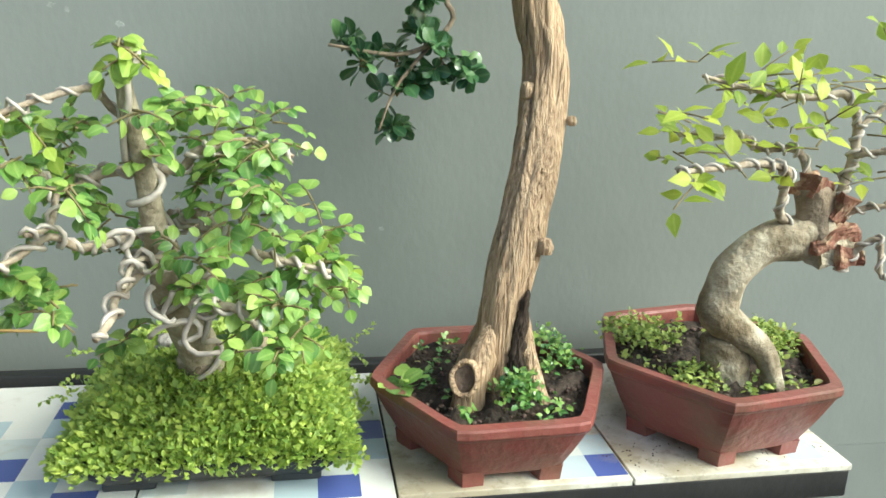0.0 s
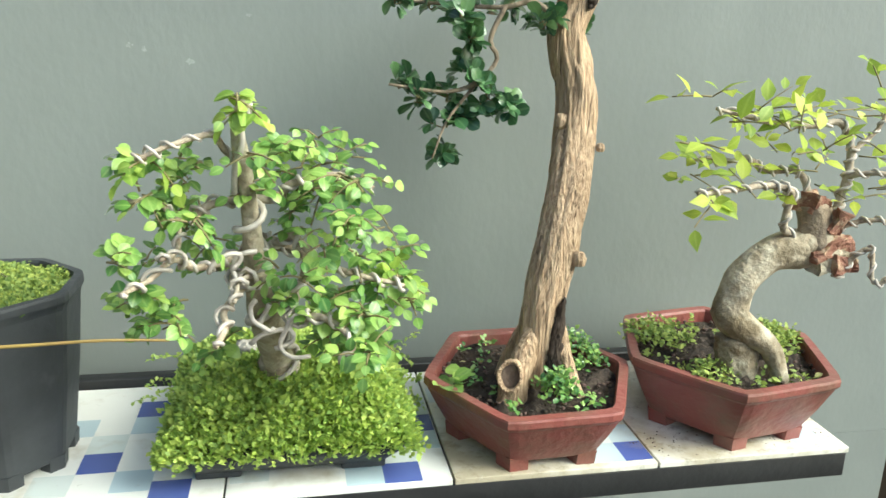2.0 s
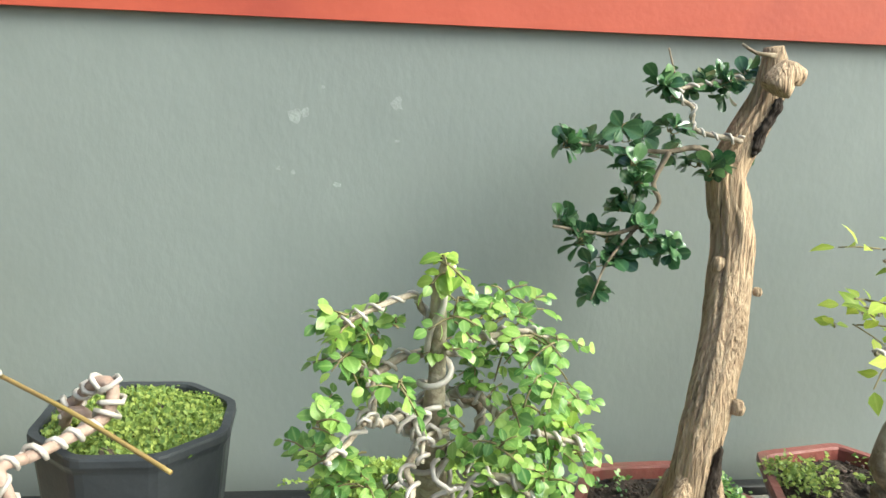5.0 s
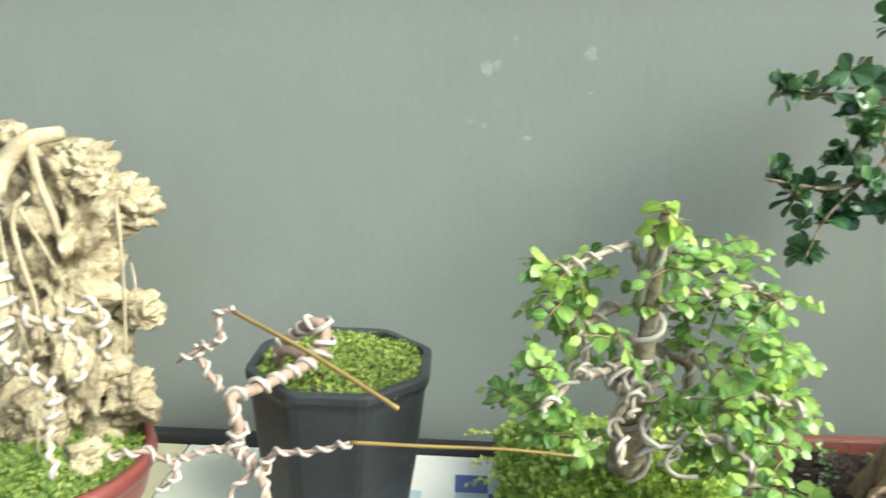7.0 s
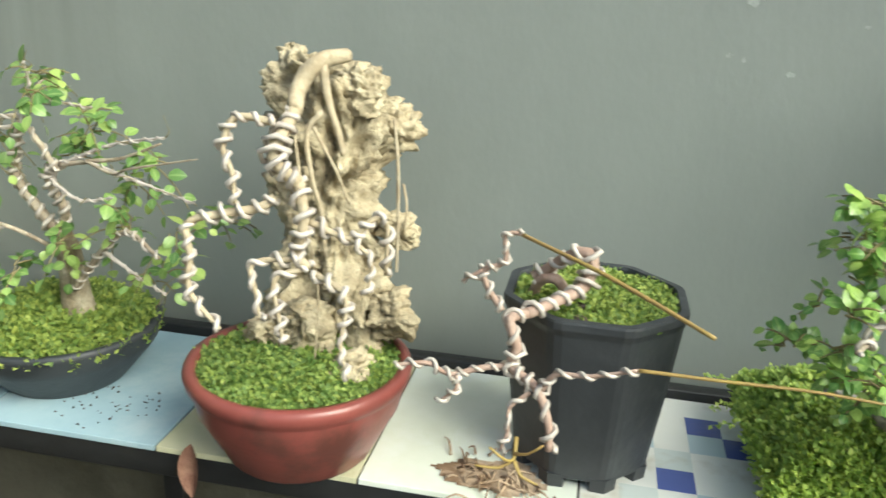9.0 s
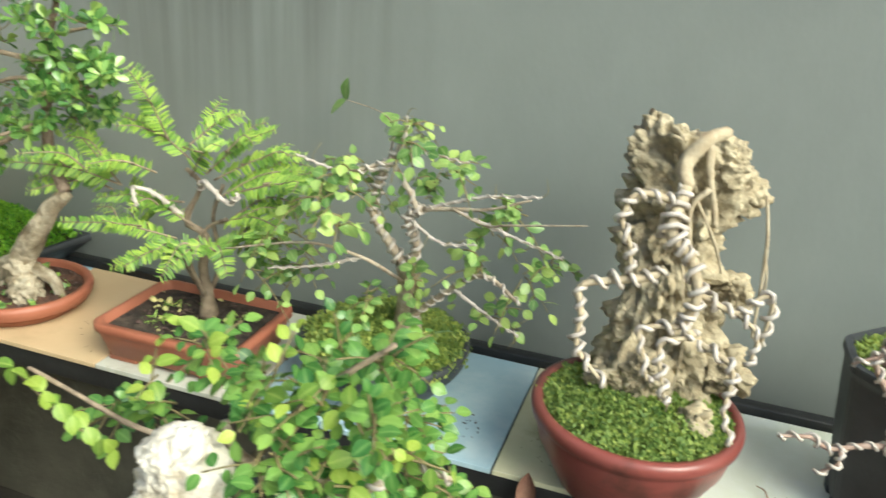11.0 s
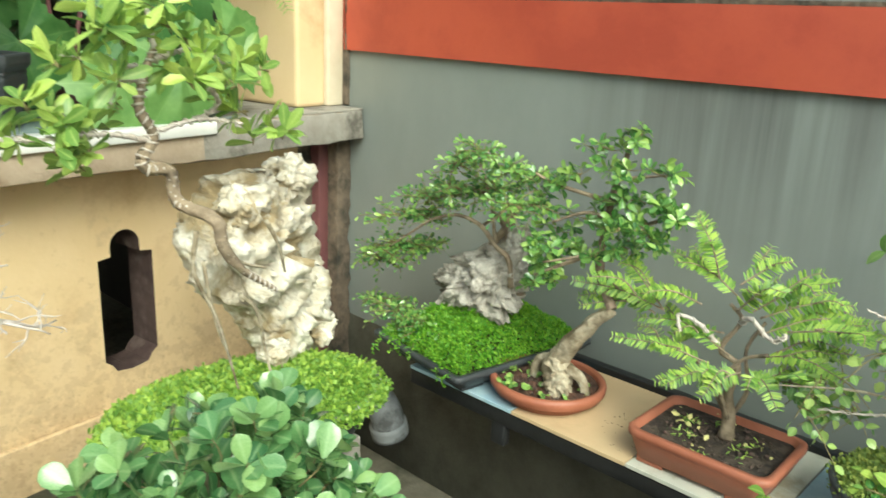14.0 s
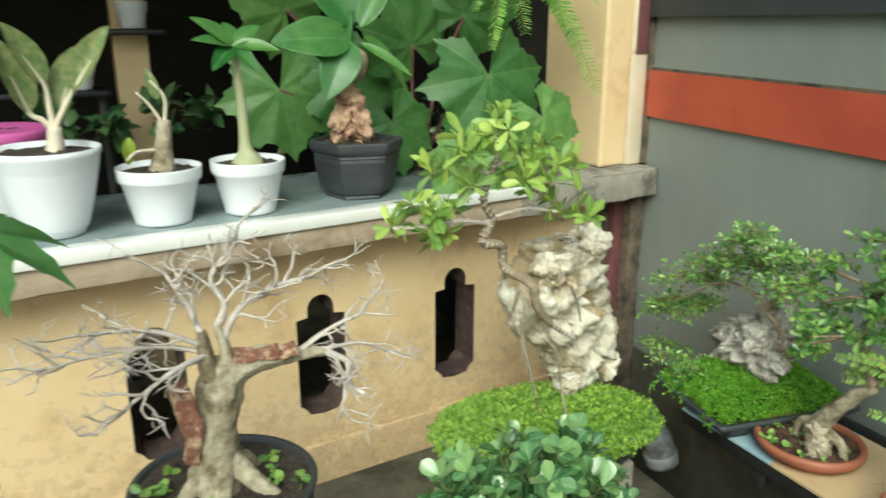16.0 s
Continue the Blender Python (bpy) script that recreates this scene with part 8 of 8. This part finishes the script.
white_pot("white_pot", -2.972, -0.772, 0.133, 0.225, 0.072, "tall white ribbed plastic pot on the ledge", bands=16)
white_pot("white_pot", -2.99, -0.503, 0.112, 0.155, 0.074, "small white plastic pot holding a cut stem on the ledge")
white_pot("white_pot", -3.01, -0.26, 0.105, 0.153, 0.072, "small white plastic pot holding a desert rose on the ledge")
black_hex = thing("hexagonal_pot", (-3.1, 0.1, LEDGE_Z + 0.005), "black hexagonal plastic bonsai pot with a stepped rim on the ledge", "plant pot")
hexagon = polygon_shape(6)
part("body", lathe(bmesh.new(), [(0.07, 0.012), (0.098, 0.012), (0.108, 0.016), (0.12, 0.04), (0.132, 0.08), (0.138, 0.118), (0.136, 0.128), (0.139, 0.132), (0.136, 0.137), (0.14, 0.141), (0.148, 0.15), (0.15, 0.157), (0.15, 0.172), (0.147, 0.176), (0.133, 0.176), (0.13, 0.17), (0.127, 0.15), (0.05, 0.147)], 72, hexagon, radians(20)), M_BLACKPOT, black_hex, smooth=False)
part("foot_ring", lathe(bmesh.new(), [(0.085, 0.0), (0.103, 0.0), (0.106, 0.004), (0.102, 0.012), (0.085, 0.012)], 72, hexagon, radians(20)), M_BLACKPOT, black_hex, smooth=False)
part("soil", soil_disc(bmesh.new(), 0.129, 0.162, hexagon, radians(20), sides=72), M_SOIL, black_hex, "dark crumbly potting soil")

# broad mottled leaves of the dumb cane
L_CANE = mat("mottled_cane_leaf", (0.1, 0.2, 0.06), (0.35, 0.36, 0.16), 45, 0.45, 0.1, 90, through_light=0.3)
cane = planted("potted_plant", (-2.97, -0.75, 1.26), "dumb cane with long mottled green leaves in a white pot", 51, "plant")
M_STALK = mat("pale_stalk", (0.6, 0.55, 0.42), (0.66, 0.56, 0.46), 30, 0.5, 0.1, 60)
limb(cane, [(-2.97, -0.75, 1.255), (-2.97, -0.746, 1.29), (-2.97, -0.742, 1.335)], 0.026, 0.017, bark=M_STALK, name="stem", sides=12, knots=0.1)


def blade(bm, length, width, curl=0.25, fold=0.3, n=14, ripple=0.0, pleats=0):
    """A broad pointed leaf blade along +y that curls downwards; pleats: folds that run along it."""
    rib = bm.verts.layers.float.new("rib")
    cols = 4 if not pleats else 2 * pleats
    rows = []
    for i in range(n + 1):
        t = i / n
        w = width * 0.5 * (math.sin(math.pi * min(1.0, t ** 0.8)) ** 0.75 if 0 < t < 1 else 0.02)
        y, z = length * t, -curl * length * t * t
        rp = ripple * width * math.sin(t * 22)
        row = []
        for k in range(cols + 1):
            a = 2 * k / cols - 1
            v = bm.verts.new((w * a, y, z + fold * w * abs(a) ** 1.3 - rp * a * abs(a) + (0.045 * width * (k % 2) * (1 - abs(2 * t - 1)) if pleats else 0.0)))
            v[rib] = 1.0 if 2 * k == cols else 0.0
            row.append(v)
        rows.append(row)
    for p, q in zip(rows, rows[1:]):
        for k in range(cols):
            bm.faces.new((p[k], p[k + 1], q[k + 1], q[k]))
    return bm


for place, tip, w, ln in (((-2.965, -0.793, 1.371), (-2.93, -0.845, 1.535), 0.075, 0.2), ((-2.97, -0.753, 1.439), (-2.95, -0.824, 1.57), 0.07, 0.17), ((-2.995, -0.732, 1.335), (-3.01, -0.675, 1.51), 0.085, 0.2), ((-2.965, -0.69, 1.42), (-2.95, -0.595, 1.56), 0.075, 0.19)):
    limb(cane, [(-2.97, -0.745, 1.325), tuple(np.array((-2.97, -0.742, 1.335)) * 0.45 + np.array(place) * 0.55), place, tuple(np.array(place) * 0.45 + np.array(tip) * 0.55)], 0.009, 0.003, bark=M_STALK, name="stalk", knots=0.05)
    leaf_at(cane, blade(bmesh.new(), ln, w, -0.05, 0.75), place, np.subtract(tip, place), (0.75, 0.35 if tip[1] < -0.74 else -0.5, 0.3), L_CANE)

# cut stem with a few shoots
stem = planted("potted_plant", (-2.99, -0.5, 1.19), "thick cut stem with thin bare shoots in a white pot", 52, "plant")
limb(stem, [(-2.99, -0.497, 1.18), (-2.99, -0.492, 1.22), (-2.99, -0.484, 1.28), (-2.99, -0.478, 1.335)], 0.035, 0.018, bark=M_BARK_PALE, name="stem", sides=14, radii=[0.042, 0.031, 0.022, 0.018], knots=0.06)
for pts in ([(-2.99, -0.484, 1.33), (-2.985, -0.51, 1.375), (-2.98, -0.54, 1.41)], [(-2.99, -0.476, 1.33), (-2.985, -0.472, 1.395), (-2.985, -0.504, 1.44)], [(-2.98, -0.505, 1.257), (-2.95, -0.557, 1.26), (-2.94, -0.584, 1.24)]):
    limb(stem, pts, 0.006, 0.003, bark=M_STALK, name="shoot", knots=0.1)
leaf_at(stem, blade(bmesh.new(), 0.075, 0.034, 0.5), (-2.95, -0.572, 1.3), (0.1, -0.1, -1), (1, 0, 0.2), L_LIME)
leaf_at(stem, blade(bmesh.new(), 0.085, 0.03, 0.2), (-2.985, -0.49, 1.39), (0.1, -0.25, 1), (1, 0, 0.2), L_CANE)

# desert rose
rose = planted("potted_plant", (-3.01, -0.262, 1.19), "desert rose with a swollen base and a tuft of glossy leaves", 53, "plant")
limb(rose, [(-3.01, -0.26, 1.18), (-3.01, -0.262, 1.215), (-3.01, -0.264, 1.25), (-3.01, -0.266, 1.357), (-3.01, -0.273, 1.45), (-3.01, -0.278, 1.526)], 0.04, 0.01, bark=mat("green_grey_stem", (0.33, 0.36, 0.2), (0.43, 0.43, 0.28), 30, 0.7, 0.2, 60), name="stem", sides=14, radii=[0.055, 0.038, 0.018, 0.0135, 0.011, 0.007], knots=0.08)
for ty, tz, tx, w in ((-0.379, 1.607, 0.04, 0.05), (-0.386, 1.556, 0.08, 0.04), (-0.35, 1.48, 0.1, 0.05), (-0.2, 1.585, -0.02, 0.045), (-0.165, 1.525, 0.05, 0.045), (-0.235, 1.47, 0.09, 0.045), (-0.28, 1.6, -0.1, 0.045)):
    way = Vector((tx, ty + 0.278, tz - 1.526))
    leaf_at(rose, blade(bmesh.new(), max(0.09, way.length), w, 0.15, 0.35), (-3.01, -0.278, 1.526), way, (0.8, 0, 0.75), L_PALM)

# coconut bonsai in the black pot
M_HUSK = mat("coconut_shell", (0.3, 0.24, 0.17), (0.2, 0.15, 0.1), 40, 0.8, 0.4, 80)
coco = planted("coconut_bonsai", (-3.1, 0.1, 1.22), "coconut bonsai with broad pleated leaves on a carved root", 54)
root = rock("root", mat("pinkish_carved_wood", (0.56, 0.38, 0.26), (0.38, 0.23, 0.15), 40, 0.8, 0.5, 60, c3=(0.2, 0.1, 0.07), stain=22), None, [(1.215, -3.09, 0.085, 0.06, 0.075), (1.26, -3.09, 0.085, 0.055, 0.068), (1.32, -3.09, 0.08, 0.045, 0.055), (1.38, -3.09, 0.075, 0.034, 0.038), (1.44, -3.1, 0.075, 0.022, 0.022), (1.47, -3.1, 0.078, 0.014, 0.014)], 60, 6, 0.3, 0.4, freq=15, ridged=True)
hung(root, coco)
hung(rock("coconut", M_HUSK, None, [(1.41, -3.07, 0.094, 0.012, 0.012), (1.435, -3.07, 0.095, 0.03, 0.03), (1.465, -3.07, 0.095, 0.036, 0.036), (1.49, -3.07, 0.098, 0.03, 0.03), (1.51, -3.07, 0.1, 0.012, 0.012)], 61, 4, 0.04, 0.02), coco)
limb(coco, [(-3.1, 0.08, 1.45), (-3.1, 0.085, 1.52), (-3.11, 0.1, 1.62)], 0.012, 0.006, bark=L_PALM, name="stem", knots=0.05)
for place, tip, ln, w, face in (((-3.07, 0.08, 1.535), (0.06, -0.22, 0.02), 0.24, 0.13, (0.9, -0.1, 0.5)), ((-3.06, 0.075, 1.53), (0.08, -0.1, -0.14), 0.19, 0.12, (0.9, -0.35, 0.2)), ((-3.1, 0.13, 1.545), (0.05, 0.15, -0.14), 0.22, 0.1, (0.6, 0.75, 0.5)), ((-3.07, 0.11, 1.525), (0.12, 0.14, -0.075), 0.18, 0.035, (0.8, 0, 0.6)), ((-3.12, 0.1, 1.57), (-0.05, -0.08, 0.2), 0.26, 0.15, (0.9, 0, 0.4)), ((-3.1, 0.12, 1.57), (-0.02, 0.1, 0.16), 0.24, 0.08, (0.8, -0.3, 0.4))):
    leaf_at(coco, blade(bmesh.new(), ln, w, 0.22, 0.25, 20, pleats=7), place, tip, face, L_PALM)

# big lobed begonia leaves, partly hanging over the ledge
begonia = planted("begonia", (-3.35, 0.5, LEDGE_Z + 0.01), "begonia with very large lobed green leaves on the ledge", 55, "plant")
for place, toward, face, s in (((-3.17, 0.604, 1.41), (0.25, 0.12, -0.9), (1, 0, 0.3), 0.27), ((-3.02, 0.73, 1.28), (0.35, 0.45, -0.8), (1, 0.1, 0.2), 0.17), ((-2.98, 0.58, 1.2), (0.25, 0.25, -1), (1, 0, 0.1), 0.17), ((-2.99, 0.42, 1.16), (0.3, -0.1, -1), (1, 0, 0.15), 0.15),
                               ((-3.45, -0.05, 1.36), (0.2, 0.2, -1), (1, 0, 0.2), 0.24), ((-3.45, 0.18, 1.4), (0.2, 0.5, -0.8), (1, 0, 0.25), 0.24), ((-3.4, 0.42, 1.5), (0.2, -0.3, 0.6), (1, 0, 0.3), 0.22), ((-3.3, 0.3, 1.25), (0.2, 0.2, -0.8), (1, 0, 0.3), 0.19), ((-3.4, 0.62, 1.6), (0.2, 0.3, 0.5), (1, 0, 0.3), 0.24), ((-3.5, 0.0, 1.62), (0.2, -0.3, 0.5), (1, 0, 0.3), 0.22)):
    leaf_at(begonia, lobed_leaf(bmesh.new(), s, 7, 0.24, 0.2, int(s * 100)), place, toward, face, L_BIG)
    limb(begonia, [(-3.4, 0.45, LEDGE_Z + 0.01), tuple((np.array((-3.42, 0.45, 1.15)) + np.array(place)) / 2 - (0.03, 0, 0)), place], 0.008, 0.005, bark=M_PURPLE, name="stalk", knots=0.05)

# ferns hanging by the pillar
ferns = planted("hanging_fern", (-3.3, 0.75, 1.75), "bright green fern with long drooping fronds", 56, "fern")
limb(ferns, [(-3.34, 0.78, 2.6), (-3.32, 0.76, 2.1), (-3.3, 0.75, 1.75)], 0.004, 0.004, bark=M_BLACK, name="cord", knots=0)
fe = np.random.default_rng(57)
poses = []
for a, b, sag in (((-3.2, 0.78, 1.72), (-3.0, 0.93, 1.36), 0.06), ((-3.2, 0.75, 1.75), (-3.04, 0.86, 1.52), 0.05), ((-3.25, 0.7, 1.75), (-3.15, 0.6, 1.5), 0.05), ((-3.25, 0.68, 1.78), (-3.12, 0.52, 1.62), 0.05), ((-3.2, 0.75, 1.8), (-3.05, 0.95, 1.66), 0.06), ((-3.25, 0.72, 1.8), (-3.1, 0.7, 1.55), 0.05), ((-3.3, 0.7, 1.8), (-3.25, 0.45, 1.68), 0.05), ((-3.22, 0.78, 1.78), (-3.02, 0.8, 1.58), 0.06)):
    poses += frond(ferns, fe, a, b, 0.042, 34, sag)
foliage(ferns, poses, LEAFLET, L_FERN, single=290, name="leaflet")

# dim things in the covered space: post with a shelf, more pots, shrubs
post = thing("post", (-4.2, -0.46, 0), "yellow painted post with a small dark shelf", "post")
part("shaft", boxed(-0.06, 0.06, -0.065, 0.065, 0, 2.6, bevel=0.004), M_YELLOW, post, smooth=False)
part("shelf", boxed(0.06, 0.2, -0.12, 0.12, 1.53, 1.55, bevel=0.003), M_BLACK, post)
for x, y, z in ((-4.08, -0.45, 1.552), (-4.08, -0.66, 1.33)):
    w = white_pot("white_pot", x, y, 0.06, 0.1, 0.045, "little white plastic pot on a dark shelf")
    w.location.z = z
shelf = thing("shelf", (-4.1, -0.72, 0), "dark plant shelf in the covered space", "shelf")
part("board", boxed(-0.12, 0.12, -0.3, 0.16, 1.31, 1.33, bevel=0.003), M_BLACK, shelf)
for y in (-0.28, 0.12):
    part("leg", boxed(-0.02, 0.02, y, y + 0.03, 0, 1.31, bevel=0.003), M_BLACK, shelf)
tub = round_pot("tub", (-3.27, -0.895, LEDGE_Z + 0.005), 0.13, 0.24, 0.1, M_WHITEPOT, "pale plastic tub with a pink rim on the ledge")
part("rim", lathe(bmesh.new(), [(0.128, 0.205), (0.137, 0.207), (0.139, 0.235), (0.135, 0.243), (0.128, 0.241)], 48), mat("pink_plastic", (0.55, 0.1, 0.35), (0.6, 0.13, 0.4), 20, 0.4, 0.03, 60), tub, "pink plastic rim")
gloom = planted("shrub", (-3.9, -0.2, 0.0), "dark leafy plants in the shade behind the ledge", 58, "shrub")
gr = np.random.default_rng(58)
gp = clump_poses(gr, [(-3.9, -0.62, 1.2, 0.1), (-3.95, -0.3, 1.25, 0.12), (-4.0, -0.75, 1.25, 0.1), (-3.8, 0.5, 1.3, 0.2), (-3.8, 0.2, 1.2, 0.2), (-3.8, 0.75, 1.5, 0.2), (-3.7, 0.6, 1.15, 0.15)], 34, 0.09)
foliage(gloom, gp, LEAF_OVAL, L_DARK, single=0)
limb(gloom, [(-3.9, -0.2, 0), (-3.9, -0.1, 0.8), (-3.85, 0.2, 1.3)], 0.02, 0.01, bark=M_BARK, name="stem")

# ---- beyond the end of the grey wall ----
rail = thing("post", (1.36, 1.3, 0), "weathered brown wooden post by the end of the wall", "post")
part("shaft", boxed(-0.1, 0.1, -0.05, 0.05, 0, 0.52, bevel=0.008), mat("dark_brown_wood", (0.07, 0.045, 0.03), (0.12, 0.08, 0.05), 20, 0.8, 0.3, 60, stretch=(1, 1, 0.2)), rail)

# dry root litter and soil spilled on the bench, and a dead leaf stuck under the bowl
litter = thing("plant_litter", (-0.52, 0.87, BENCH_Z), "dry brown roots and soil spilled on the tiles", "debris")
M_LITTER = mat("dry_brown_litter", (0.4, 0.29, 0.19), (0.5, 0.39, 0.28), 40, 0.9, 0.6, 80, c3=(0.22, 0.14, 0.08), stain=20, stain_mix=(0.5, 0.6))
ch = []
for _ in range(46):
    x, y = -0.53 + rg.normal(0, 0.035), 0.875 + rg.normal(0, 0.025)
    d = rg.normal(0, 1, 2)
    d /= np.linalg.norm(d)
    l = rg.uniform(0.015, 0.05)
    s = smooth_path([(x, y, 0.503), (x + d[0] * l * 0.5 + rg.normal(0, 0.005), y + d[1] * l * 0.5, 0.504 + rg.uniform(0, 0.012)), (x + d[0] * l, y + d[1] * l, 0.503)], 0.008)
    ch.append(tube_data(s, np.linspace(0.002, 0.001, len(s)), 4))
hung(link_mesh("dry_roots", joined(ch), M_LITTER), litter)
bm = bmesh.new()
bmesh.ops.create_grid(bm, x_segments=24, y_segments=24, size=1.0)
for v in list(bm.verts):
    x, y = v.co.x, v.co.y
    r = math.hypot(x, y) / (0.75 + 0.35 * noise.noise(Vector((math.atan2(y, x) * 1.4, 2, 0))))
    v.co = Vector((-0.53 + x * 0.1, 0.88 + y * 0.055, BENCH_Z + 0.0012 + 0.004 * max(0, 1 - r) * (0.6 + noise.noise(Vector((x * 9, y * 9, 4))))))
    if r > 1:
        bm.verts.remove(v)
hung(part("soil_spill", bm, M_LITTER), litter)
dead = thing("dead_leaf", (-0.935, 0.83, 0.47), "curled dry brown leaf hanging at the bench edge", "leaf")
M_DEADLEAF = mat("dry_brown_leaf", (0.14, 0.06, 0.04), (0.22, 0.12, 0.08), 40, 0.8, 0.4, 70)
leaf_at(dead, blade(bmesh.new(), 0.075, 0.03, -0.1, 0.8), (-0.933, 0.826, 0.515), (0.1, -0.15, -1), (0, -1, 0), M_DEADLEAF, name="blade")
